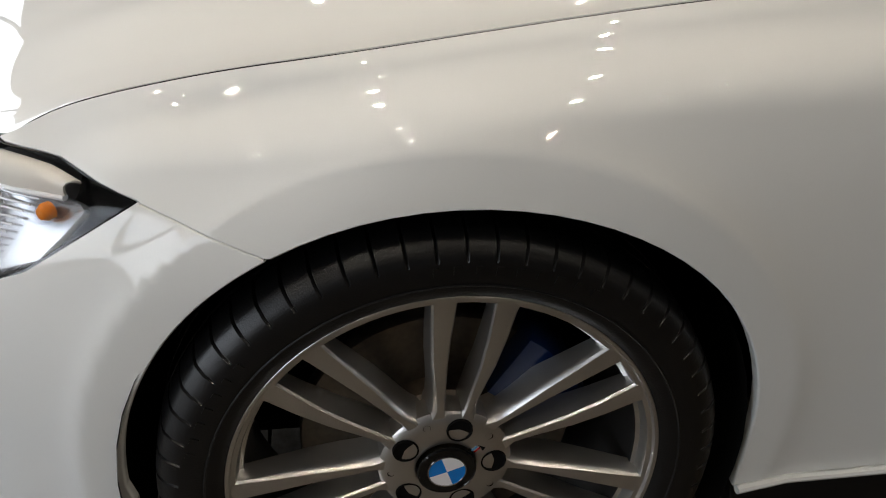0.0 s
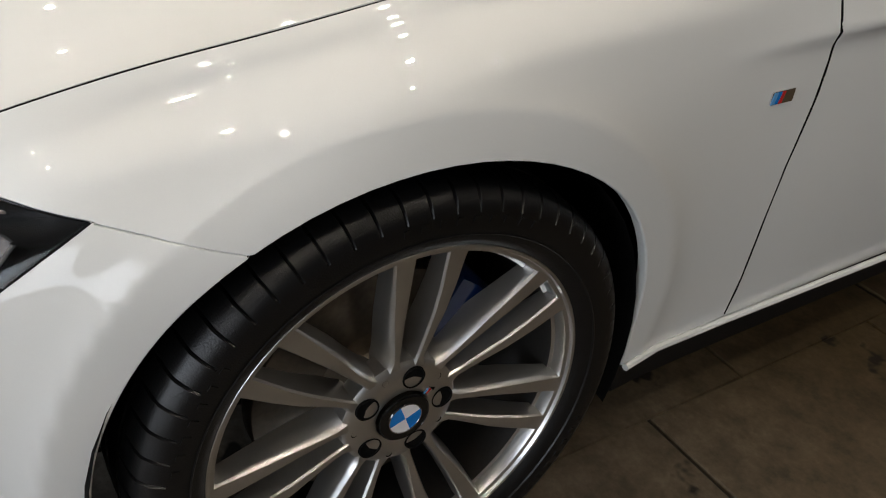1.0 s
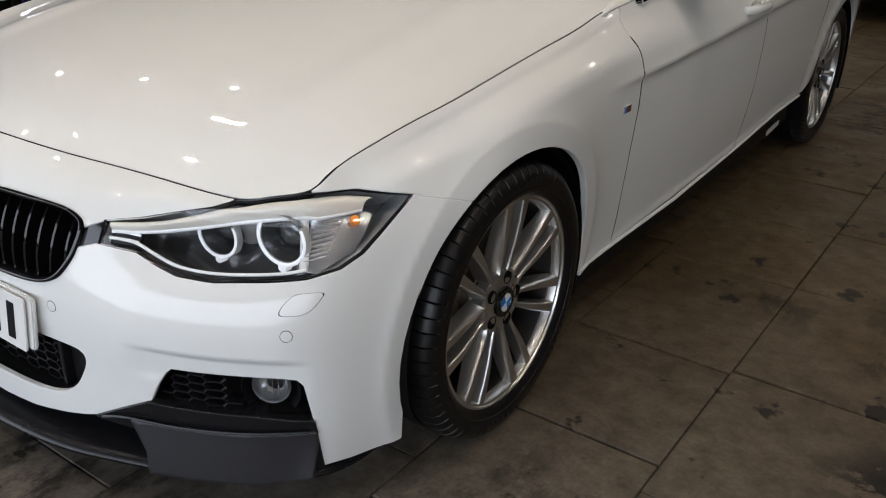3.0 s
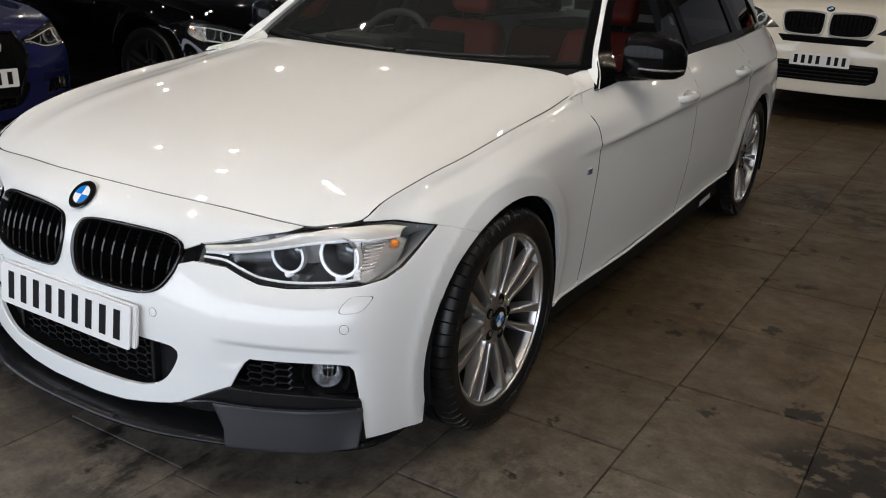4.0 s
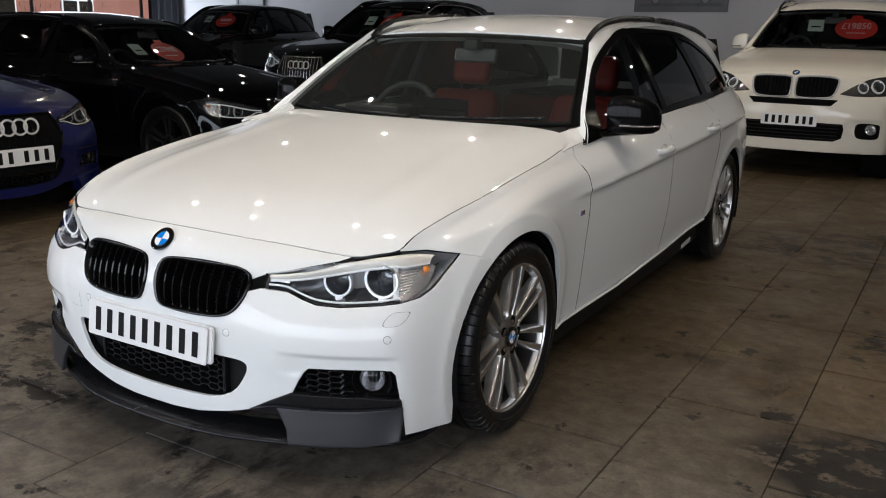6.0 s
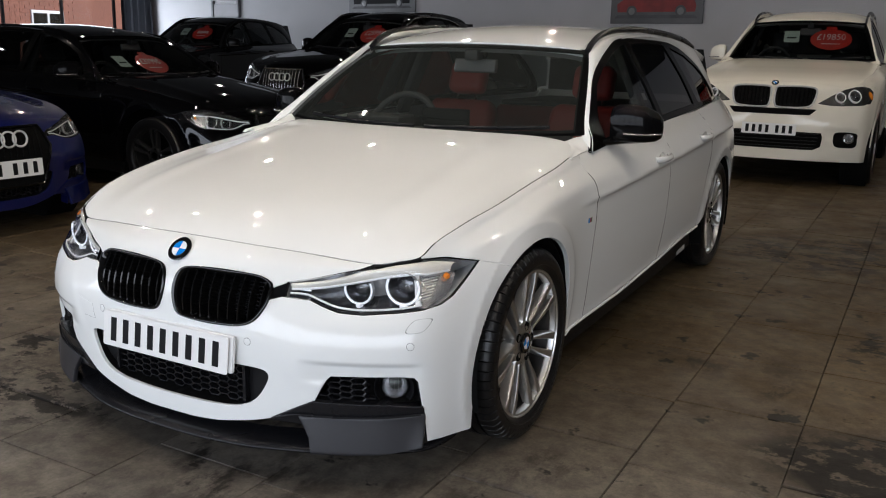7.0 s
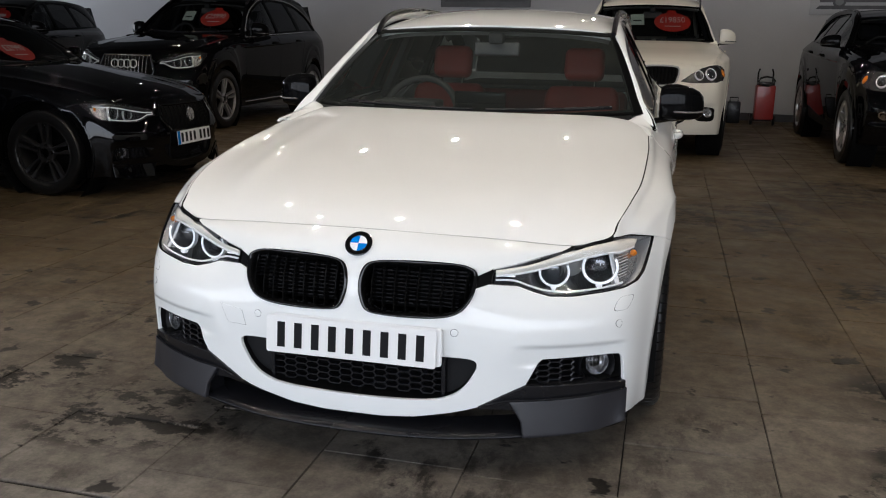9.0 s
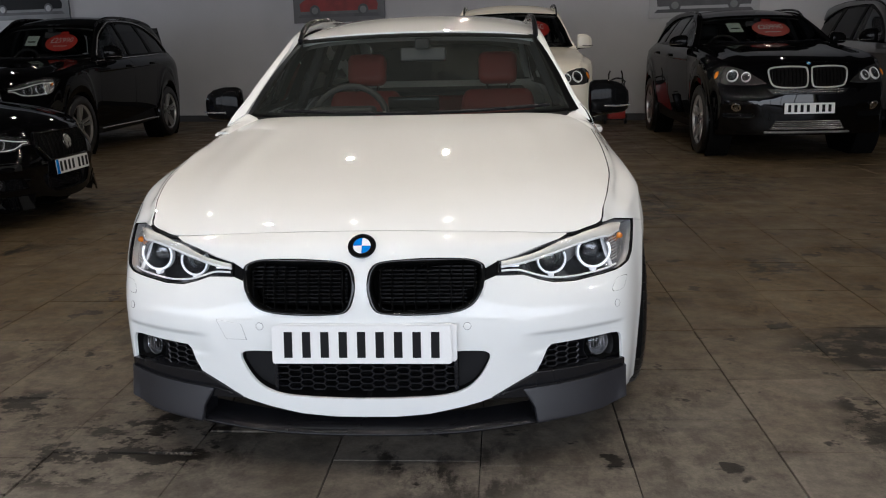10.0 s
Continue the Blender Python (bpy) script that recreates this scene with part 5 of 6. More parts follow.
# ---- mirrors, handles, wipers, cabin ----
def blob_bm(rings, n=28):
    """A closed body through rings (centre, radius a, radius b, power) that lie across x."""
    bm = bmesh.new()
    prev = None
    for (cx, cy, cz), ra, rb, pw in rings:
        ring = []
        for k in range(n):
            a = 2 * math.pi * k / n
            c, s_ = math.cos(a), math.sin(a)
            ring.append(bm.verts.new((cx, cy + ra * math.copysign(abs(c) ** (2 / pw), c), cz + rb * math.copysign(abs(s_) ** (2 / pw), s_))))
        if prev:
            for k in range(n):
                bm.faces.new((prev[k], prev[(k + 1) % n], ring[(k + 1) % n], ring[k]))
        else:
            bm.faces.new(ring)
        prev = ring
    bm.faces.new(prev)
    return bm


FLIP = Matrix.Diagonal((-1, 1, 1, 1))
for sg in (1, -1):
    bm = blob_bm([((.842, .935, .985), .030, .044, 3), ((.846, .935, .988), .054, .066, 3.4), ((.862, .938, .993), .062, .071, 3.6), ((.91, .948, .994), .064, .071, 3.8), ((.955, .966, .989), .060, .065, 3.8), ((.985, .985, .982), .050, .054, 3.4), ((1.0, .998, .978), .032, .038, 2.8), ((1.005, 1.003, .976), .008, .010, 2)])
    for v in bm.verts:
        v.co.x = .806 + (v.co.x - .842) * 1.16
        v.co.z = .985 + (v.co.z - .985) * 1.08
    if sg < 0:
        bmesh.ops.transform(bm, matrix=FLIP, verts=bm.verts)
    mir = part("door_mirror", bm, MIRRORBLACK, estate_car, "gloss black door mirror with a clear indicator strip", sharp=60)
    part("mirror_indicator", tube_bm([(sg * x, y, z) for x, y, z in ((.869, .876, .957), (.916, .892, .955), (.965, .925, .954), (.994, .975, .955))], .0065, 8, flat=.7), SATINCHROME, mir, "clear indicator strip")
    part("mirror_foot", tube_bm([(sg * x, y, z) for x, y, z in ((.765, .86, .916), (.80, .89, .916), (.84, .93, .921), (.91, .965, .928))], .022, 10, flat=.6), GLOSSBLACK, mir, "black mirror foot")
    part("mirror_glass", box_bm((.13, .004, .09), (sg * .889, 1.018, .99), .002, rot=Euler((0, 0, radians(sg * 12))).to_matrix()), CHROME, mir, "mirror glass")
    for y, z in ((1.43, .806), (2.29, .840)):
        uv = SKIN.find("S", y, z)[None]
        x = SKIN.sample(SKIN.g, uv)[0][0]
        hp = [(sg * (x - .006), y - .085, z), (sg * (x + .020), y - .060, z + .001), (sg * (x + .028), y, z + .002), (sg * (x + .026), y + .06, z + .003), (sg * (x + .014), y + .085, z + .003), (sg * (x - .004), y + .095, z + .003)]
        hd = part("door_handle", tube_bm(smooth_curve(hp, 4), .0115, 10, flat=1.25), WHITE, estate_car, "white door handle")
        part("handle_recess", lathe_bm([(0, -.004), (.030, -.003), (.036, .0012)], 24, Matrix.Translation((sg * x, y, z)) @ Euler((0, radians(90 * sg), 0)).to_matrix().to_4x4() @ Matrix.Diagonal((.8, 1.5, 1, 1))), WHITE, hd)
    # side badge: three short stripes and a silver block
    bmx = on_skin("S", .519, .661, .0, sg < 0)
    sb = part("wing_badge", prism_bm(rounded_rect(.043, .018, .002), .002, bmx), CHROME, estate_car, "small striped wing badge")
    for k, mt_ in enumerate((LIGHTBLUE, BADGEBLUE, RED)):
        part("badge_stripe", prism_bm([(-.021 + k * .007, -.008), (-.0145 + k * .007, -.008), (-.0115 + k * .007, .008), (-.018 + k * .007, .008)], .0008, bmx @ Matrix.Translation((0, 0, .002))), mt_, sb)
    part("skirt_lettering", box_bm((.002, .16, .022), (sg * .842, 2.13, .235), 0, rot=Euler((radians(4), 0, 0)).to_matrix()), BADGEWHITE, estate_car, "white lettering bar on the skirt")
for x0, x1, dz in ((-.55, .05, .004), (.10, .62, .004)):
    pts = [WSB(a) * .965 + WST(a) * .035 + np.array([0, -.016, .020]) for a in np.linspace(x0 / .735, x1 / .735, 12)]
    wip = part("wiper", tube_bm(pts, .006, 6, flat=1.4), SATINBLACK, estate_car, "black wiper blade")

part("rear_view_mirror", box_bm((.22, .03, .065), (.03, 1.20, 1.20), .012, 3, rot=Euler((radians(-12), 0, 0)).to_matrix()), GREYPAINT, estate_car, "grey rear-view mirror housing")
part("mirror_stalk", box_bm((.07, .07, .05), (.03, 1.175, 1.25), .012), CABIN, estate_car)


def seat(x):
    root = part("seat_base", box_bm((.50, .52, .20), (x, 1.42, .56), .06, 4), LEATHER, estate_car, "red leather seat cushion")
    rot = Euler((radians(-18), 0, 0)).to_matrix()
    bmb = box_bm((.48, .15, .59), (0, 0, 0), .072, 5)
    for v in bmb.verts:
        v.co.x *= 1 - .22 * max(0, v.co.z / .3)
        v.co.y -= .035 * (abs(v.co.x) / .25) ** 2
    bmesh.ops.transform(bmb, matrix=Matrix.Translation((x, 1.74, .715)) @ rot.to_4x4(), verts=bmb.verts)
    bk = part("seat_back", bmb, LEATHER, root, "red leather backrest", sharp=60)
    bmh = box_bm((.215, .11, .175), (0, 0, 0), .050, 5)
    bmesh.ops.transform(bmh, matrix=Matrix.Translation((x, 1.855, 1.118)) @ rot.to_4x4(), verts=bmh.verts)
    part("headrest", bmh, LEATHER, root, "red leather headrest", sharp=60)
    for dx in (-.06, .06):
        part("headrest_post", tube_bm([(x + dx, 1.81, .95), (x + dx, 1.845, 1.06)], .007, 8), CHROME, root, "chrome headrest post")
    return root


seat(.39)
seat(-.345)
part("rear_bench", box_bm((1.18, .16, .46), (0, 2.70, .70), .06, 4, rot=Euler((radians(-20), 0, 0)).to_matrix()), LEATHER, estate_car, "red leather rear bench")
part("rear_bench_cushion", box_bm((1.22, .50, .20), (0, 2.32, .55), .06, 4), LEATHER, estate_car, "red leather rear cushion")
dash = [[np.array([a * .70, y + .10 * a * a, z - .012 * a * a]) for a in np.linspace(-1, 1, 15)] for y, z in ((.66, .918), (.80, .925), (.92, .925), (1.02, .905), (1.06, .85), (1.05, .70), (1.02, .55))]
grid_part("dashboard", dash, CABIN, estate_car, "dark grey dashboard", depth=.02)
bm = lathe_bm([(.185 + .016 * math.cos(a), .016 * math.sin(a)) for a in np.linspace(0, 2 * math.pi, 10, endpoint=False)], 40, Matrix.Translation((-.33, 1.12, .885)) @ Euler((radians(65), 0, 0)).to_matrix().to_4x4(), closed=True)
sw = part("steering_wheel", bm, CABIN, estate_car, "black steering wheel")
part("wheel_boss", box_bm((.13, .05, .12), (-.37, 1.10, .875), .03, 3, rot=Euler((radians(-25), 0, 0)).to_matrix()), CABIN, sw)
part("wheel_spoke", box_bm((.33, .02, .035), (-.37, 1.11, .885), .008, 2, rot=Euler((radians(-25), 0, 0)).to_matrix()), SATINCHROME, sw)
part("dash_hood", box_bm((.30, .16, .05), (-.33, .93, .945), .02, 3), CABIN, estate_car, "instrument hood")
part("centre_screen", box_bm((.24, .03, .09), (.0, .97, .965), .01, 2), GLOSSBLACK, estate_car, "centre display")
part("cabin_floor", box_bm((1.45, 2.6, .04), (0, 2.0, .36), .0), CABIN, estate_car)
part("luggage_cover", box_bm((1.15, .80, .03), (0, 3.18, .94), .008), CABIN, estate_car, "dark luggage cover")
part("boot_floor", box_bm((1.1, .9, .04), (0, 3.15, .70), .0), CABIN, estate_car)
for sg in (1, -1):
    part("door_card", box_bm((.04, 1.85, .48), (sg * .765, 1.86, .63), .015), CABIN, estate_car, "dark door trim")
    part("centre_pillar", box_bm((.04, .10, .44), (sg * .625, 1.74, 1.12), .01, rot=Euler((0, radians(-sg * 24), 0)).to_matrix()), CABIN, estate_car)

# ---- the parked cars round it: bodies of the same build, reshaped ----
PARKEDGLASS = glass("parked_car_glass", (0.26, 0.28, 0.28), ior=1.3)
SKIP = {"badge", "badge_rim", "badge_quarter", "number_plate", "bar", "plate_holder", "plate_bracket", "wheel", "front_splitter", "shelf_edge", "wing_badge", "badge_stripe", "skirt_lettering",
        "radiator_fin", "bonnet_seam", "sensor_gap", "cover_gap", "door_seam", "tow_cover", "washer_cover", "aerial_fin", "arch_liner", "dash_hood", "centre_screen", "parking_sensor", "boot_floor", "sill_lip", "fog_flute", "handle_recess"}


def warp(P, sx, ys, zs):
    Q = P.copy()
    Q[:, 0] *= sx
    Q[:, 1] = np.interp(P[:, 1], *ys)
    Q[:, 2] = np.interp(P[:, 2], *zs)
    return Q


FACE_PARTS = {"front_bumper", "headlamp", "kidney_surround", "grille_bridge", "lower_intake", "splitter_fin", "fog_recess"}
LAMPDARK = material("dark_lamp_housing", (0.05, 0.05, 0.05), 0.2, metal=0.5, coat=0.5)
SKIDSILVER = material("silver_skid_plate", (0.35, 0.35, 0.36), 0.35, metal=0.7, grain=0.1)


def tall_face(root, sx, ys, zs, paint, coupe):
    """The nose of a tall off-road car: upright kidneys, round twin lamps, a wide low intake and fog lamps."""
    def sheet(name, pieces, mat, lift, label="", parent=None, both=False, depth=.015):
        out = []
        uv = SKIN.outline(pieces, gap=.02)
        for side in (False,) if both else (False, True):
            V, F, N = SKIN.panel(uv, mirror=side, lift=lift, depth=depth, both=both)
            out.append(mesh_object(name, warp(V, sx, ys, zs), F, mat, parent or root, label))
        return out

    def at(view, a, b, side, lift=0.0):
        m = on_skin(view, a, b, lift, side)
        m.translation = Vector(warp(np.array([m.translation], float), sx, ys, zs)[0])
        return m

    def ring_of(pts, side, lift=.008):
        out = []
        for x, z in pts:
            m = at("F", x, z, side, lift)
            out.append(m.translation)
        return out

    seam = SKIN.find("F", .598, .668)[0]
    sheet("front_bumper", [("F", [(0, .165), (.374, .165), (.70, .160), (.78, .158)]), ("S", [(-.46, .156), (-.35, .150)]), ("S", [(-.347, .152), (-.352, .30)]), ("S", arch_pts(0, 0, 58)), ("S", [(-.19, .629), (-.25, .649), (-.305, .664)]),
          ("S", [(-.305, .667), (-.385, .684), (-.445, .686)]), ("F", [(.705, .686), (.66, .676), (.598, .666)]), ("T", [(seam, 0), (0, 0)]), ("F", [(0, .690), (0, .166)])], paint, 0.0, "painted nose and bumper", both=True, depth=.012)
    kid = [tuple(p) for p in smooth_curve([(.018, .590), (.022, .640), (.045, .657), (.19, .661), (.32, .656), (.366, .643), (.368, .610), (.350, .562), (.31, .537), (.19, .530), (.06, .533), (.028, .548)], 4, True)]
    for side, g in zip((False, True), sheet("kidney_grille", [("F", kid)], LINER, .003, "black kidney grille with a chrome rim")):
        part("grille_rim", tube_bm(ring_of(kid, side), .009, 8, closed=True), BRIGHT, g, "chrome grille rim")
        for x in np.linspace(.055, .335, 9):
            part("grille_slat", tube_bm(ring_of([(x, z) for z in np.linspace(.542 + max(0, x - .26) * .5, .648, 5)], side, .006), .0075, 6, flat=1.3), GLOSSBLACK, g)
    slit = [(0, .490), (.335, .490), (.385, .523), (0, .523)]
    slot = sheet("upper_slot", [("F", slit), ("F", [(0, .521), (0, .498)])], LINER if not coupe else SATINBLACK, .004, "black slot under the grille", both=True)[0]
    low = [(0, .268), (.39, .268), (.452, .290), (.462, .345), (.45, .375), (0, .380)] if not coupe else [(0, .235), (.36, .235), (.30, .300), (0, .305)]
    sheet("low_intake", [("F", low), ("F", [low[-1], low[0]])], LINER, .004, "black low air intake", both=True)
    zz = [z for _, z in low]
    for k in range(5):
        z = min(zz) + (max(zz) - min(zz)) * (k + .5) / 5
        w = float(np.interp(z, sorted((min(zz), max(zz))), (.40, .44) if not coupe else (.35, .30)))
        part("intake_bar", tube_bm([at("F", abs(x), z, x < 0, .007).translation for x in np.linspace(-w, w, 15)], .006 if not coupe else .007, 6), PLASTIC if not coupe else SATINCHROME, slot)
    if coupe:
        for z in (.503, .516):
            part("slot_bar", tube_bm([at("F", abs(x), z, x < 0, .007).translation for x in np.linspace(-.33, .33, 15)], .005, 6), SATINCHROME, slot)
        part("skid_plate", tube_bm([at("F", abs(x), .200, x < 0, .012).translation for x in np.linspace(-.40, .40, 17)], .02, 8, flat=.6), SKIDSILVER, root, "silver skid plate")
    lamp_out = [("F", [(.395, .562), (.50, .612), (.60, .652), (.68, .668)]), ("S", [(-.44, .672), (-.385, .664), (-.36, .640), (-.385, .598), (-.44, .566)]), ("F", [(.74, .556), (.60, .552), (.50, .553), (.395, .562)])]
    for side, lamp in zip((False, True), sheet("headlamp", lamp_out, LAMPDARK, .003, "clear headlamp with twin rings and amber corner")):
        for x, z, r in ((.565, .598, .050), (.678, .607, .062)):
            m = at("F", x, z, side, .004) @ Matrix.Diagonal((1, 1.15, 1, 1))
            part("lamp_ring", lathe_bm([(r * .80, .0), (r * .84, .020), (r * .96, .022), (r, .0)], 32, m), BLADE, lamp, "pale light ring")
            part("reflector", lathe_bm([(0, .004), (r * .4, .006), (r * .7, .014), (r * .80, .018)], 28, m), CHROME if r > .055 else HOUSING, lamp, "silver reflector")
            part("projector_lens", lathe_bm([(0, .030), (r * .25, .027), (r * .45, .014)], 24, m), CLEAR, lamp)
        m = at("S", -.415, .615, side, .006) @ Matrix.Diagonal((.8, 1.3, 1, 1))
        part("indicator", lathe_bm([(0, .014), (.022, .010), (.034, 0)], 20, m), AMBER, lamp, "amber indicator")
    fogs = [tuple(p) for p in smooth_curve([(.57, .300), (.66, .288), (.735, .295), (.745, .345), (.73, .378), (.60, .385), (.555, .365)], 4, True)]
    for side in (False, True):
        if not coupe:
            V, F, N = SKIN.panel(SKIN.outline([("F", fogs)], gap=.02), mirror=side, lift=.003, depth=.015)
            fog = mesh_object("fog_recess", warp(V, sx, ys, zs), F, LINER, root, "black fog lamp recess")
        m = at("F", .672 if not coupe else .655, .346 if not coupe else .405, side, .004)
        ring = part("fog_lamp", lathe_bm([(0, .002), (.030, .012), (.044, .016), (.052, .012), (.054, 0)], 28, m), SATINCHROME if not coupe else CHROME, root, "round fog lamp")
        part("fog_lens", lathe_bm([(0, .020), (.03, .017), (.04, .012)], 24, m), CLEAR, ring)


def chrome_line(root, sx, ys, zs):
    """Bright strip round the side windows and along the sill."""
    tr = lambda p: Vector(warp(np.array([p], float), sx, ys, zs)[0])
    for sg in (1, -1):
        up_ = [tr((sg * (gh_x(y, z) + .010), y, z)) for y, z in dc[4:]] + [tr((sg * (gh_x(y, z) + .010), y, z)) for y, z in BELT]
        part("window_strip", tube_bm(up_, .010, 6), SATINCHROME, root, "bright window strip")
        part("sill_strip", tube_bm([tr((sg * .868, y, z)) for y, z in ((.50, .215), (1.4, .220), (2.38, .225))], .012, 6), SATINCHROME, root, "bright sill strip")


def parked_car(name, label, m, sx, ys, zs, paint, skip=(), wheel_r=.39, rim_r=.275, rim=ALLOY, plate_bars=7, gap_at=4, band=None, sticker=None, sticker_at=(.3, .62), grille="kidney", rails=True, seats=CABIN, face=None):
    if face:
        skip = set(skip) | FACE_PARTS
    root = tagged(new(name), label, "car", "parked cars")
    table = {}
    for o in [c for c in estate_car.children_recursive]:
        base = o.name.split(".")[0]
        chain = {base} | ({o.parent.name.split(".")[0]} if o.parent else set())
        if chain & (SKIP | set(skip)) or (not rails and base == "roof_rail"):
            continue
        if o.parent not in table and o.parent is not estate_car:
            continue
        me = o.data.copy()
        n = len(me.vertices)
        P = np.empty(n * 3)
        me.vertices.foreach_get("co", P)
        me.vertices.foreach_set("co", warp(P.reshape(-1, 3), sx, ys, zs).ravel())
        mt_ = me.materials[0]
        if base in ("splitter_fin", "fin_face") or (base == "door_mirror" and paint is WARMWHITE):
            mt_ = WHITE
        if base == "kidney_surround":
            mt_ = CHROME
        me.materials[0] = {WHITE: paint, WINDSCREEN: PARKEDGLASS, LEATHER: seats, LAMPWHITE: SATINCHROME, BROW: LAMPDARK, LAMPWALL: HOUSING}.get(mt_, mt_)
        me.update()
        k = new(base, me)
        k.parent = table.get(o.parent, root)
        k.visible_shadow = o.visible_shadow
        if o.get("label") and "white" not in o["label"] and "red" not in o["label"]:
            k["label"] = o["label"]
        table[o] = k
    tr = lambda p: Vector(warp(np.array([p], float), sx, ys, zs)[0])
    w = build_wheel(root, rim, wheel_r, rim_r, pairs=5, detail=False, caliper=False, leg=.012, spread=.022)
    x = .872 * sx - .005
    y0, y1 = np.interp((0, REAR_Y), *ys)
    w.location = (x, y0, wheel_r)
    for xx, yy, a in ((x, y1, 0), (-x, y0, 180), (-x, y1, 180)):
        copy_thing(w, pose(xx, yy, wheel_r, 0, 0, a)).parent = root
    for yc in (y0, y1):
        part("arch_liner", lathe_bm([(wheel_r + .10, .0), (wheel_r + .10, -.25), (.05, -.25)], 32, Matrix.Translation((x - .02, yc, wheel_r)) @ Matrix(((0, 0, 1, 0), (1, 0, 0, 0), (0, 1, 0, 0), (0, 0, 0, 1)))), LINER, root)
        part("arch_liner", lathe_bm([(wheel_r + .10, .0), (wheel_r + .10, .25), (.05, .25)], 32, Matrix.Translation((-x + .02, yc, wheel_r)) @ Matrix(((0, 0, 1, 0), (1, 0, 0, 0), (0, 1, 0, 0), (0, 0, 0, 1)))), LINER, root)
    if wheel_r > .36:
        # painted arches close to the wheels
        for yp, yc in ((0, y0), (REAR_Y, y1)):
            for sg in (1, -1):
                rows = [[], [], [], []]
                for k, (y, z) in enumerate(arch_pts(yp, 2, 178, .363, 28)):
                    o = tr(SKIN.sample(SKIN.g, SKIN.find("S", y, z)[None])[0])
                    a = radians(2 + 176 * k / 27)
                    i_ = Vector((o.x, yc - (wheel_r + .045) * math.cos(a), wheel_r + (wheel_r + .045) * math.sin(a)))
                    for row, t, dx in zip(rows, (0, .5, 1, 1), (-.003, .004, .006, -.04)):
                        p = o.lerp(i_, t)
                        row.append(np.array((sg * (p.x + dx), p.y, p.z)))
                grid_part("arch_trim", rows, paint, root, flip=sg < 0)
    c = tr((0, -.775, .40 if not face else .392))
    number_plate(Matrix.Translation(c) @ Euler((radians(86), 0, 0)).to_matrix().to_4x4(), root, plate_bars, gap_at=gap_at, bar=.032, band=band)
    if face:
        tall_face(root, sx, ys, zs, paint, face == "coupe")
    if grille == "kidney":
        c = tr((0, -.70, .665)) if not face else tr((0, -.665, .684))
        roundel(Matrix.Translation(c) @ Euler((radians(40), 0, 0)).to_matrix().to_4x4(), .041 if not face else .034, root)
    else:
        wd = {"frame": (.30, .36, .27), "wide": (.33, .37, .30)}[grille]
        zl, zm, zh = (.30, .52, .648) if grille == "frame" else (.46, .55, .64)
        uv = SKIN.outline([("F", [(0, zl), (wd[2], zl), (wd[1], zm), (wd[0], zh), (0, zh)]), ("F", [(0, zh), (0, zl)])], gap=.03)
        V, F, N = SKIN.panel(uv, both=True, lift=.012, depth=.03)
        g = mesh_object("grille", warp(V, sx, ys, zs), F, LINER, root, "black radiator grille")
        loop = [(-wd[2], zl), (wd[2], zl), (wd[1], zm), (wd[0], zh), (-wd[0], zh), (-wd[1], zm), (-wd[2], zl)]
        pts = []
        for (xa, za), (xb, zb) in zip(loop, loop[1:]):
            for t in np.arange(8) / 8:
                xx, zz = xa + (xb - xa) * t, za + (zb - za) * t
                p = SKIN.sample(SKIN.g, SKIN.find("F", abs(xx), zz)[None])[0]
                pts.append(tr((math.copysign(p[0], xx) if xx else 0, p[1] - .018, p[2])))
        part("grille_frame", tube_bm(pts, .011, 6, closed=True), CHROME if paint is not BLUEPAINT and grille == "frame" else GLOSSBLACK, g, "grille frame")
        for xx in np.linspace(-wd[2], wd[2], 13):
            q = [tr((xx, SKIN.sample(SKIN.g, SKIN.find("F", abs(xx), z)[None])[0][1] - .020, z)) for z in np.linspace(zl + .01 if grille != "frame" else .46, zh - .01, 5)]
            part("grille_bar", tube_bm(q, .005, 6), SATINCHROME if paint is BLACKPAINT and grille == "frame" else LINER, g)
        if grille == "frame":
            for k in range(4):
                q = tr((-.12 + k * .08, -.745, .578))
                part("ring", lathe_bm([(.050 + .007 * math.cos(a), .007 * math.sin(a)) for a in np.linspace(0, 6.283, 8, endpoint=False)], 28, Matrix.Translation((q.x, q.y - .012, q.z)) @ Euler((radians(82), 0, 0)).to_matrix().to_4x4(), closed=True), BRIGHT, g, "silver ring")
        else:
            q = tr((0, -.73, .56))
            part("star_disc", lathe_bm([(0, .01), (.05, .008), (.06, 0)], 28, Matrix.Translation((q.x, q.y - .02, q.z)) @ Euler((radians(82), 0, 0)).to_matrix().to_4x4()), SATINCHROME, g, "plain round emblem")
    if sticker:
        a, b = sticker_at
        at = WSB(a) * (1 - b) + WST(a) * b + np.array([0, -.53, .85]) * -.045
        q = tr(at)
        q2 = tr(at + (WST(a) - WSB(a)) * .05)
        up = (q2 - q).normalized()
        xx = Vector((1, 0, 0))
        nn = xx.cross(up).normalized()
        sm = Matrix.Translation(q + nn * .01) @ Matrix((xx, up, nn)).transposed().to_4x4()
        big = 1.3 if wheel_r > .36 else 1.0
        sm = sm @ Matrix.Diagonal((big, big, 1, 1))
        oval = [(.172 * math.cos(t), .150 * math.sin(t)) for t in np.linspace(0, 2 * math.pi, 28, endpoint=False)]
        st = part("price_sticker", prism_bm(oval, .002, sm), STICKER, root, "red oval price sticker")
        part("sticker_tab", prism_bm(rounded_rect(.09, .07, .02), .002, sm @ Matrix.Translation((0, .155, 0))), STICKER, st)
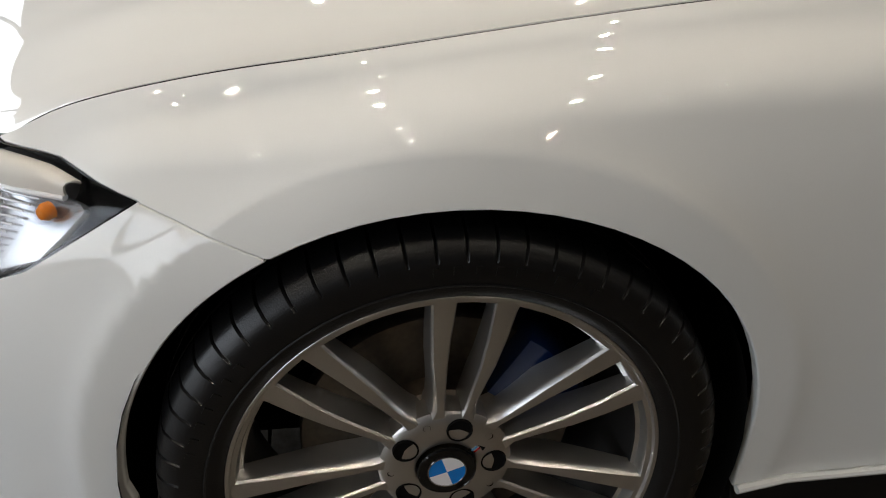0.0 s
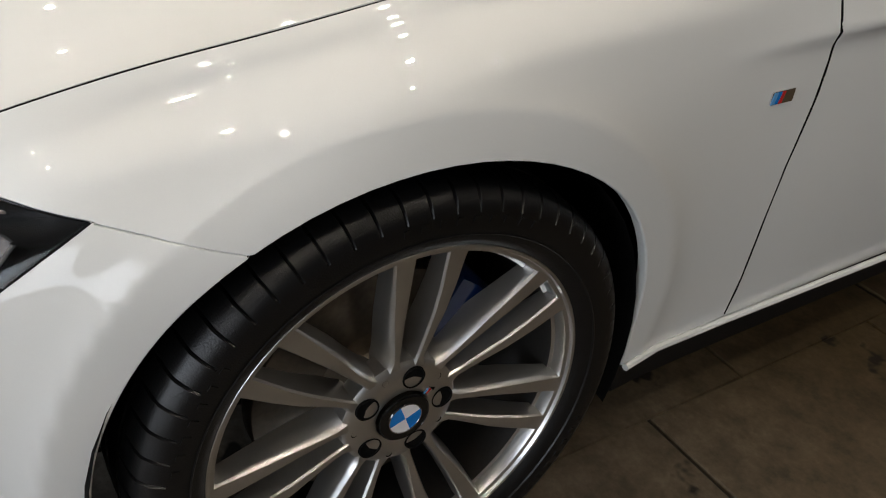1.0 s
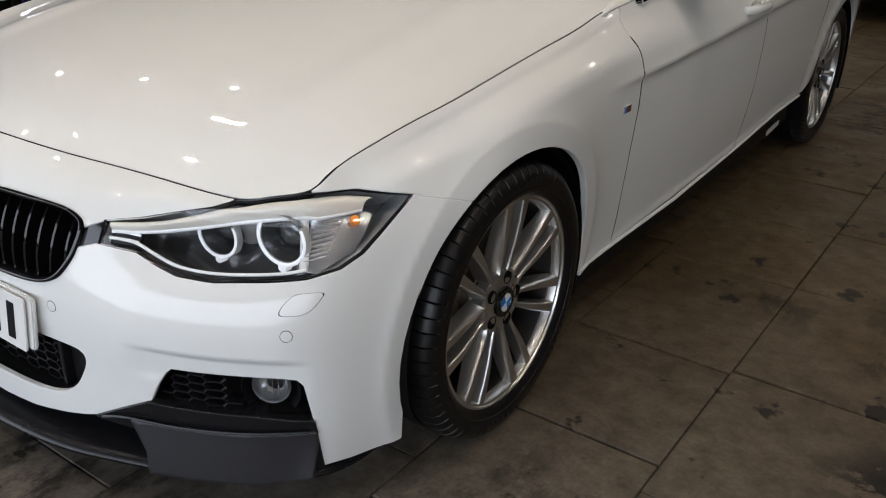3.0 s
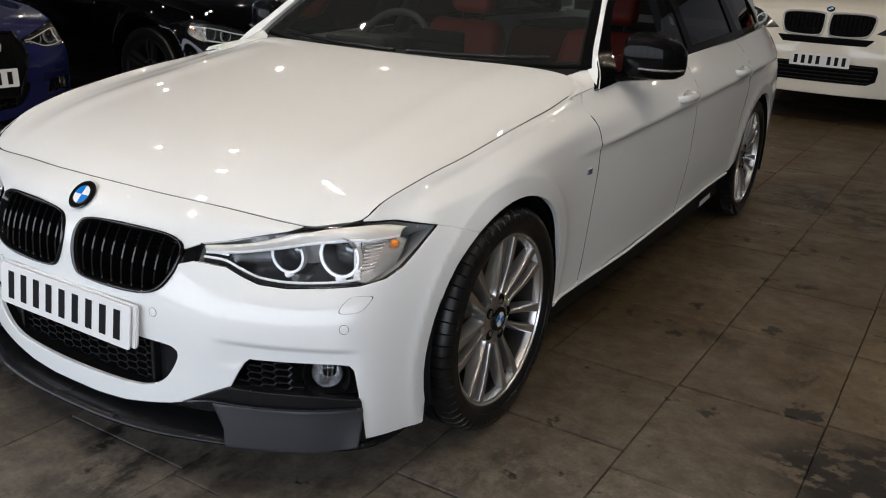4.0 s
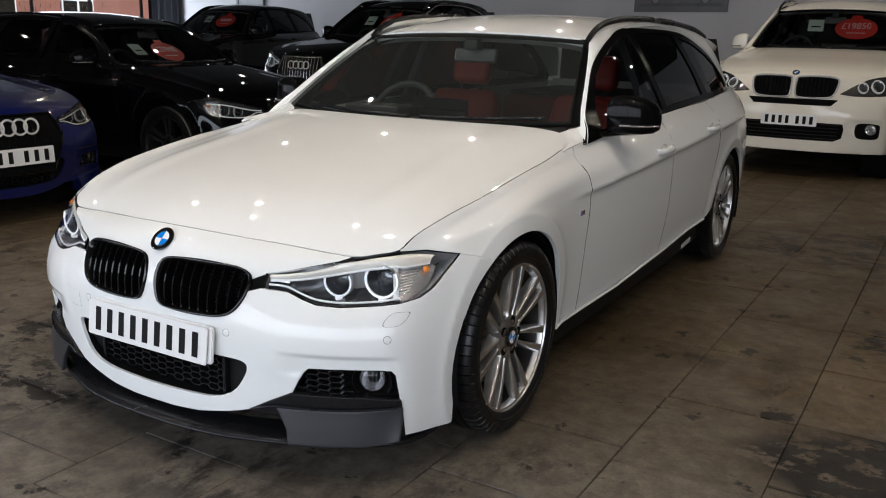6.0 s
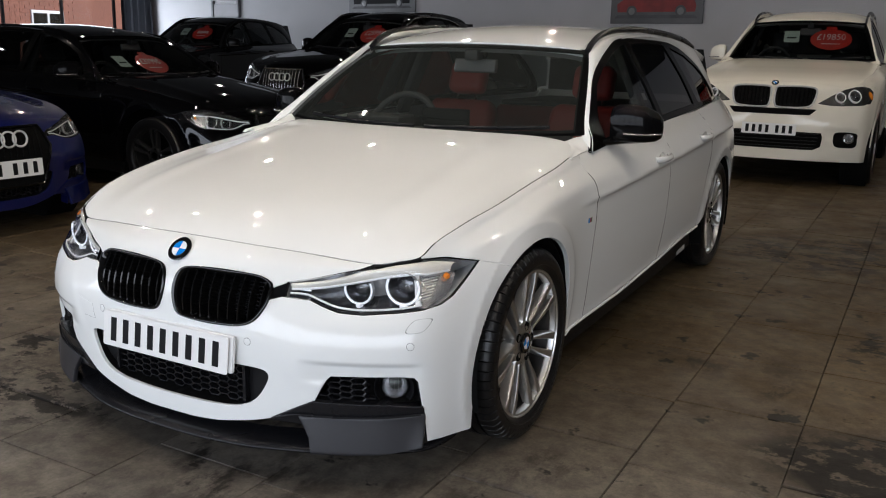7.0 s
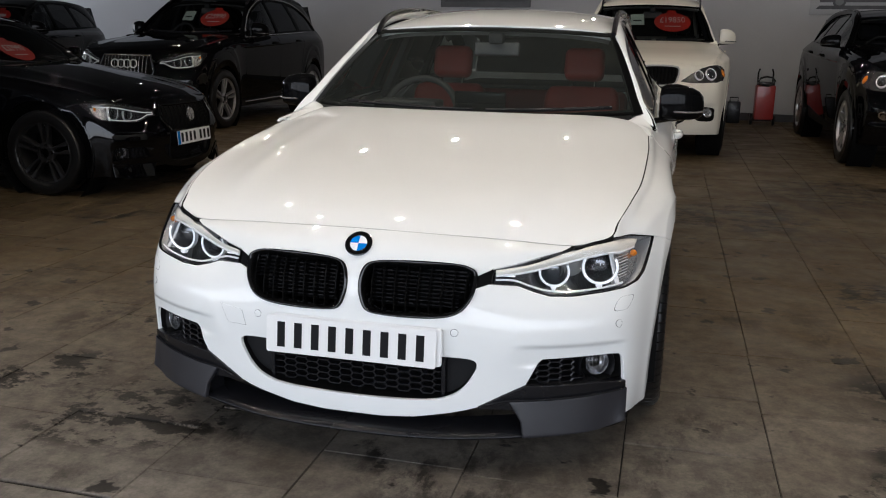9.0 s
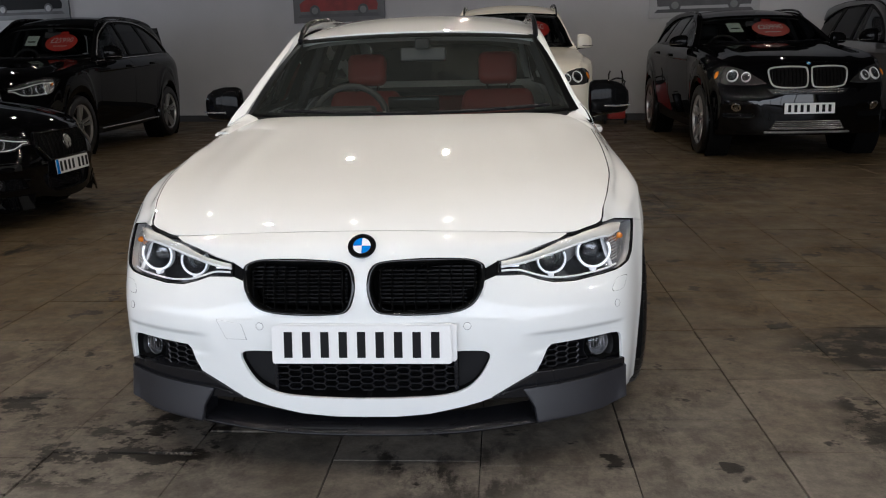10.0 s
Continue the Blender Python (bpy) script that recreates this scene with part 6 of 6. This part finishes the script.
        if sticker[0] == "£":
            fc = bpy.data.curves.new("price", "FONT")
            fc.body, fc.size, fc.align_x, fc.align_y, fc.extrude = sticker, .080, "CENTER", "CENTER", .0008
            fc.materials.append(STICKERWHITE)
            fo = new("price", fc)
            fo.matrix_world = sm @ Matrix.Translation((0, .03, .0035)) @ Matrix.Diagonal((1, 1.5, 1, 1))
            fo.parent = st
        else:
            part("bar", box_bm((.2, .06, .001), (0, 0, 0)), STICKERWHITE, st).data.transform(sm @ Matrix.Translation((0, .02, .003)))
        part("bar", box_bm((.15, .010, .001), (0, 0, 0)), STICKERWHITE, st).data.transform(sm @ Matrix.Translation((0, -.065, .003)))
        card = part("paper_card", prism_bm(rounded_rect(.13, .17, .006), .001, sm @ Matrix.Translation((-.33, .04, -.002))), CARD, root, "pale green paper card in the windscreen")
        part("bar", box_bm((.08, .02, .001), (0, 0, 0)), INK, card).data.transform(sm @ Matrix.Translation((-.33, .02, .001)))
    root.matrix_world = m
    return root


CARD = material("pale_green_card", (0.55, 0.66, 0.60), 0.6, grain=0.05)
SUVZ = ((0, .13, .25, .46, .69, .95, 1.42), (0, .235, .355, .675, 1.03, 1.25, 1.85))
SUVY = ((-.80, 0, .75, 1.3, 2.81, 3.83), (-.90, 0, .80, 1.42, 2.95, 3.95))
CARY = ((-.80, 0, 2.81, 3.83), (-.82, 0, 2.84, 3.90))
CARZ = ((0, .46, .69, .95, 1.42), (0, .48, .74, .98, 1.44))
parked_car("white_suv", "white off-road car, lamp warmth in its paint colour, with a red price sticker", pose(.54, 7.55, 0, 0, 0, 0), 1.07, SUVY, SUVZ, WARMWHITE, sticker="£19850", sticker_at=(.42, .62), face="upright")
parked_car("black_suv", "black off-road coupe with a red price sticker", pose(3.63, 7.2, 0, 0, 0, 1), 1.09, SUVY, (SUVZ[0], (0, .24, .345, .65, 1.02, 1.24, 1.69)), BLACKPAINT, sticker="£20990", sticker_at=(.22, .60), face="coupe")
q_suv = parked_car("black_estate_suv", "black seven-seat off-road car with a red price sticker", pose(-5.88, 7.75, 0, 0, 0, 0), 1.10, SUVY, SUVZ, BLACKPAINT, skip={"kidney_surround", "grille_bridge"}, sticker="£25990", sticker_at=(.38, .58), grille="frame")
chrome_line(q_suv, 1.10, SUVY, SUVZ)
parked_car("black_saloon", "black glossy saloon car with a red price sticker", pose(-3.78, 3.55, 0, 0, 0, 90), 1.0, CARY, CARZ, BLACKPAINT, skip={"kidney_surround", "grille_bridge"}, wheel_r=.33, rim_r=.24, rim=DARKALLOY, band=BADGEBLUE, sticker="£37990", sticker_at=(-.05, .40), grille="wide", rails=False)
parked_car("blue_coupe", "dark blue glossy coupe", pose(-4.0, .95, 0, 0, 0, 90), 1.02, CARY, ((0, .46, .69, .95, 1.42), (0, .52, .76, .95, 1.37)), BLUEPAINT, skip={"kidney_surround", "grille_bridge"}, wheel_r=.34, rim_r=.255, plate_bars=6, gap_at=3, grille="frame", rails=False)
parked_car("black_suv", "black off-road car near the street window", pose(-11.0, 9.6, 0, 0, 0, 8), 1.07, SUVY, SUVZ, BLACKPAINT, skip={"kidney_surround", "grille_bridge"}, sticker="bar", grille="wide", rails=False)
parked_car("grey_suv", "grey off-road car against the back wall", pose(6.35, 8.3, 0, 0, 0, 2), 1.05, SUVY, SUVZ, GREYPAINT)

# ---- red trolley, posters, downlights ----
REDPAINT = material("red_enamel", (0.42, 0.018, 0.012), 0.35, coat=0.4, grain=0.15, wear=0.2, wear_scale=8)
trolley = tagged(part("booster_trolley", box_bm((.28, .26, .52), (2.28, 11.3, .36), .03, 3), REDPAINT, None), "red wheeled booster trolley with coiled black leads", "trolley")
for dx in (-.11, .11):
    part("trolley_handle", tube_bm([(2.28 + dx, 11.42, .5), (2.28 + dx, 11.44, .80), (2.28 + dx * .8, 11.44, .86)], .012, 8), SATINBLACK, trolley)
    part("trolley_wheel", lathe_bm([(0, -.02), (.08, -.02), (.09, -.01), (.09, .01), (.08, .02), (0, .02)], 24, Matrix.Translation((2.28 + dx * 1.5, 11.38, .09)) @ Euler((0, radians(90), 0)).to_matrix().to_4x4()), RUBBER, trolley)
part("trolley_lead", tube_bm([(2.28 + .12 * math.cos(k * .8), 11.18 + .02 * math.sin(k * 2.1), .68 + .07 * math.sin(k * .8)) for k in range(20)], .014, 6), RUBBER, trolley, "coiled black lead")
part("trolley_top", box_bm((.24, .22, .05), (2.28, 11.3, .64), .01), SATINBLACK, trolley)
battery = tagged(part("battery_box", box_bm((.20, .20, .34), (1.86, 11.6, .17), .02, 2), SATINBLACK, None), "black upright box by the wall", "box")
part("box_handle", tube_bm([(1.80, 11.6, .34), (1.80, 11.6, .40), (1.92, 11.6, .40), (1.92, 11.6, .34)], .01, 6), SATINBLACK, battery)

POSTER = material("poster_print_grey", (0.10, 0.10, 0.105), 0.4, grain=0.1, wear=0.4, wear_scale=2)
POSTERWALL = material("poster_print_white", (0.38, 0.38, 0.39), 0.5, grain=0.1, wear=0.3, wear_scale=2)
PRINTGREY = material("poster_ink_grey", (0.07, 0.07, 0.075), 0.5, grain=0.2, wear=0.4, wear_scale=6)
PRINTRED = material("poster_ink_red", (0.25, 0.02, 0.018), 0.5, grain=0.2, wear=0.4, wear_scale=6)
POSTERLIGHT = material("poster_print_pale", (0.17, 0.175, 0.18), 0.45, grain=0.1, wear=0.3, wear_scale=2)


def poster(x, z0, w, h, back, body, rims):
    u = on_wall(x)
    po = tagged(part("poster", moved(box_bm((w, .03, h), (u, -.03, z0 + h / 2), .004), wall_m), back, None, smooth=False), "printed poster of a car on the back wall", "poster", "posters")
    out = [(-.42, .16), (-.43, .27), (-.36, .33), (-.22, .36), (-.12, .47), (.14, .48), (.27, .37), (.40, .34), (.43, .24), (.42, .16)]
    pm = wall_m @ Matrix.Translation((u, -.046, z0)) @ Matrix(((1, 0, 0, 0), (0, 0, -1, 0), (0, 1, 0, 0), (0, 0, 0, 1)))
    part("printed_car", prism_bm([(a * w, b * h) for a, b in out], .002, pm), body, po)
    for a in (-.26, .27):
        part("printed_wheel", lathe_bm([(0, .004), (h * .075, .004), (h * .08, .002)], 20, pm @ Matrix.Translation((a * w, .17 * h, 0))), PRINTGREY, po)
        part("printed_rim", lathe_bm([(0, .006), (h * .045, .006), (h * .05, .004)], 20, pm @ Matrix.Translation((a * w, .17 * h, 0))), rims, po)
    glaze = [(-.20, .355), (-.11, .455), (.12, .462), (.22, .375)]
    part("printed_glass", prism_bm([(a * w, b * h) for a, b in glaze], .004, pm), PRINTGREY if body is not PRINTGREY else POSTERLIGHT, po)
    part("printed_shadow", prism_bm([(-.45 * w, .075 * h), (.45 * w, .075 * h), (.42 * w, .12 * h), (-.42 * w, .12 * h)], .001, pm), PRINTGREY, po)
    return po


poster(-2.5, 1.79, 1.75, 1.25, POSTER, PRINTRED, POSTERLIGHT)
poster(-9.0, 2.03, 2.0, 1.2, POSTERLIGHT, INK, POSTERWALL)
poster(3.75, 1.68, 1.75, 1.2, POSTERWALL, PRINTGREY, POSTERLIGHT)

LAMPGLOW = material("downlight_glow", (0.9, 0.85, 0.75), 0.4, emit=(1.0, 0.89, 0.73), emit_strength=LAMP_STRENGTH)
ring_bm = lathe_bm([(.050, -.001), (.070, -.012), (.085, -.010), (.090, 0)], 24, Matrix.Translation((0, 0, 3.40)))
first = tagged(part("downlight", ring_bm, STICKERWHITE, None), "small round downlight set in the ceiling", "downlight", "ceiling downlights")
part("lamp_face", lathe_bm([(0, -.004), (.026, -.004), (.038, -.003)], 16, Matrix.Translation((0, 0, 3.40))), LAMPGLOW, first, "glowing lamp face")
spots = [(x, y) for y in (-2.5, -.8, 1.45, 5.1) for x in (-3.5, -2.35, -1.2, -.05, 1.1, 2.25, 3.4) if y != 1.45 or abs(x) > 2.2] + [(x, .55) for x in (-1.75, -.6, .55, 1.7)] + [(x, y) for y in (1.5, 5.1, 8.0, 10.6) for x in (-10, -7.5, -5.2)] + [(x, y) for y in (8.0, 10.2) for x in (-2.3, 0, 2.3, 4.6)] + [(5.7, y) for y in (-2.5, 1.5, 5.1)]
first.location = (spots[0][0], spots[0][1], 0)
for x, y in spots[1:]:
    copy_thing(first, pose(x, y, 0))

# ---- floor slabs ----
def slab_material():
    mt = bpy.data.materials.new("stained_concrete_slab")
    mt.use_nodes = True
    nt, ln = mt.node_tree.nodes, mt.node_tree.links
    b = nt["Principled BSDF"]
    geo, info = nt.new("ShaderNodeNewGeometry"), nt.new("ShaderNodeObjectInfo")

    def noise_tex(scale, detail=5.0, rough=.6, stretch=None):
        n = nt.new("ShaderNodeTexNoise")
        n.inputs["Scale"].default_value, n.inputs["Detail"].default_value, n.inputs["Roughness"].default_value = scale, detail, rough
        if stretch:
            mp = nt.new("ShaderNodeMapping")
            mp.inputs["Scale"].default_value = stretch
            ln.new(geo.outputs["Position"], mp.inputs["Vector"])
            ln.new(mp.outputs[0], n.inputs["Vector"])
        else:
            ln.new(geo.outputs["Position"], n.inputs["Vector"])
        return n.outputs["Fac"]

    def ramp(src, a, b_, ca=(0, 0, 0, 1), cb=(1, 1, 1, 1)):
        r = nt.new("ShaderNodeValToRGB")
        r.color_ramp.elements[0].position, r.color_ramp.elements[1].position = a, b_
        r.color_ramp.elements[0].color, r.color_ramp.elements[1].color = ca, cb
        ln.new(src, r.inputs[0])
        return r.outputs[0]

    def mix(kind, fac, a, c):
        m = nt.new("ShaderNodeMix")
        m.data_type, m.blend_type = "RGBA", kind
        for sock, v in ((m.inputs[0], fac), (m.inputs[6], a), (m.inputs[7], c)):
            if isinstance(v, (int, float)):
                sock.default_value = v
            elif isinstance(v, tuple):
                sock.default_value = v
            else:
                ln.new(v, sock)
        return m.outputs[2]

    base = ramp(noise_tex(1.3, 6, .65), .3, .7, (.082, .063, .042, 1), (.140, .114, .081, 1))
    base = mix("MULTIPLY", .55, base, ramp(noise_tex(14, 6, .7), .36, .64, (.36, .36, .36, 1), (1.45, 1.45, 1.45, 1)))
    base = mix("MULTIPLY", .6, base, ramp(noise_tex(90, 3), .3, .7, (.7, .7, .7, 1), (1.1, 1.1, 1.1, 1)))
    base = mix("MULTIPLY", .5, base, ramp(info.outputs["Random"], 0, 1, (.78, .77, .75, 1), (1.15, 1.14, 1.12, 1)))
    warp_n = nt.new("ShaderNodeTexNoise")
    warp_n.inputs["Scale"].default_value, warp_n.inputs["Detail"].default_value = 2.6, 6
    ln.new(geo.outputs["Position"], warp_n.inputs["Vector"])
    moved_p = nt.new("ShaderNodeVectorMath")
    moved_p.operation = "MULTIPLY_ADD"
    ln.new(warp_n.outputs["Color"], moved_p.inputs[0])
    moved_p.inputs[1].default_value = (.5, .5, 0)
    ln.new(geo.outputs["Position"], moved_p.inputs[2])
    # grey concrete to oily brown inwards, plus the street windows' light falloff painted in
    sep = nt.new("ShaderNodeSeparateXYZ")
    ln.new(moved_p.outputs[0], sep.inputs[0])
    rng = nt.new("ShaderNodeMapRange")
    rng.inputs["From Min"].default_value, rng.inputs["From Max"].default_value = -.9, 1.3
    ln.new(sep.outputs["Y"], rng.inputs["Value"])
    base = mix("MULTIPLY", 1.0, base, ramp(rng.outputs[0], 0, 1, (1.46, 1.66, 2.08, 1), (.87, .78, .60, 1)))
    where = ramp(noise_tex(.75, 3), .50, .66)
    blots = ramp(noise_tex(5.5, 8, .72, (1, .5, 1)), .49, .57)
    spots_ = ramp(noise_tex(5.2, 4, .6), .625, .66)
    dark = mix("MULTIPLY", 1.0, where, blots)
    dark = mix("LIGHTEN", 1.0, dark, spots_)
    # oil and water stains with ragged edges
    mottle = noise_tex(8.0, 8, .70, (.9, 1.2, 1))
    patches, heavy = ramp(mottle, .485, .54), ramp(mottle, .435, .475)
    for sx_, sy_, rr in ((1.95, .30, .42), (-.80, -.58, .42), (1.35, 3.6, .62), (2.3, 5.0, .8), (1.70, -.42, .26), (-3.0, 4.2, .9), (-1.35, -.36, .22), (1.9, 1.7, .25), (-1.2, 3.0, .7)):
        ds = nt.new("ShaderNodeVectorMath")
        ds.operation = "DISTANCE"
        ln.new(moved_p.outputs[0], ds.inputs[0])
        ds.inputs[1].default_value = (sx_ + .25, sy_ + .25, 0)
        dark = mix("LIGHTEN", 1.0, dark, mix("MULTIPLY", 1.0, ramp(ds.outputs["Value"], rr * .7, rr, (1, 1, 1, 1), (0, 0, 0, 1)), heavy if sx_ == 1.95 else patches))
    base = mix("MIX", mix("MULTIPLY", 1.0, dark, (.93, .93, .93, 1)), base, (.006, .005, .004, 1))
    pale = ramp(noise_tex(9, 8, .75, (.5, 2.2, 1)), .66, .72)
    base = mix("MIX", mix("MULTIPLY", 1.0, pale, (.22, .22, .22, 1)), base, (.20, .19, .17, 1))
    ln.new(base, b.inputs["Base Color"])
    ln.new(ramp(noise_tex(3.1), .3, .7, (.36, .36, .36, 1), (.70, .70, .70, 1)), b.inputs["Roughness"])
    bp = nt.new("ShaderNodeBump")
    bp.inputs["Strength"].default_value, bp.inputs["Distance"].default_value = .25, .003
    ln.new(noise_tex(45, 6, .7), bp.inputs["Height"])
    ln.new(bp.outputs[0], b.inputs["Normal"])
    return mt


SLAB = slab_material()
SLAB.node_tree.nodes["Principled BSDF"].inputs["Specular IOR Level"].default_value = .22
SX = .4515
floor = bpy.data.objects["floor"]


def slab_verts(x, y, z, w, d):
    e = .004
    return [(x, y, -.03 + z), (x + w, y, -.03 + z), (x + w, y + d, -.03 + z), (x, y + d, -.03 + z), (x, y, z - .003), (x + w, y, z - .003), (x + w, y + d, z - .003), (x, y + d, z - .003), (x + e, y + e, z), (x + w - e, y + e, z), (x + w - e, y + d - e, z), (x + e, y + d - e, z)]


SLAB_F = [(0, 1, 5, 4), (1, 2, 6, 5), (2, 3, 7, 6), (3, 0, 4, 7), (4, 5, 9, 8), (5, 6, 10, 9), (6, 7, 11, 10), (7, 4, 8, 11), (8, 9, 10, 11)]
one = bpy.data.meshes.new("slab")
one.from_pydata(slab_verts(0, 0, 0, 1, 1), [], SLAB_F)
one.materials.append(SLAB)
rest_v, rest_f = [], []
random.seed(11)
# the cross joints of the columns beside the car; the others run on at random
KNOWN = {4: (-.38, .08, .56, 1.18, 1.70), 5: (-.62, -.02, .583, 1.19, 1.75), 6: (-.45, .08, .60, 1.20, 1.80), -1: (-.70, -.22, .30), 2: (-1.10, -.70, -.15), 1: (-.95, -.50, 0), 0: (-.66, -.20, .35)}
GAPS = (.0006, .0010, .0018, .0028, .0042)
for i in range(-40, 23):
    x = -1.02 + i * SX
    joints = list(KNOWN.get(i, (random.uniform(-.5, .0),)))
    while joints[0] > -6.3:
        joints.insert(0, joints[0] - random.choice((.47, .50, .60)))
    while joints[-1] < 16.2:
        joints.append(joints[-1] + random.choice((.48, .55, .61)))
    for y, y1 in zip(joints, joints[1:]):
        z = random.uniform(-.0012, .0004)
        l, r, f, b = (random.choice(GAPS) * w for w in (.7, .7, 1.8, 1.8))
        if -4 <= i < 10 and -2.6 < y < 6.6:
            ob = new("slab", one)
            ob.location = (x + l, y + f, z)
            ob.scale = (SX - l - r, y1 - y - f - b, 1)
            ob.rotation_euler = (random.uniform(-.0015, .0015), random.uniform(-.0015, .0015), random.uniform(-.002, .002))
            ob.parent = floor
        else:
            k = len(rest_v)
            rest_v += slab_verts(x + l, y + f, z, SX - l - r, y1 - y - f - b)
            rest_f += [tuple(k + c for c in q) for q in SLAB_F]
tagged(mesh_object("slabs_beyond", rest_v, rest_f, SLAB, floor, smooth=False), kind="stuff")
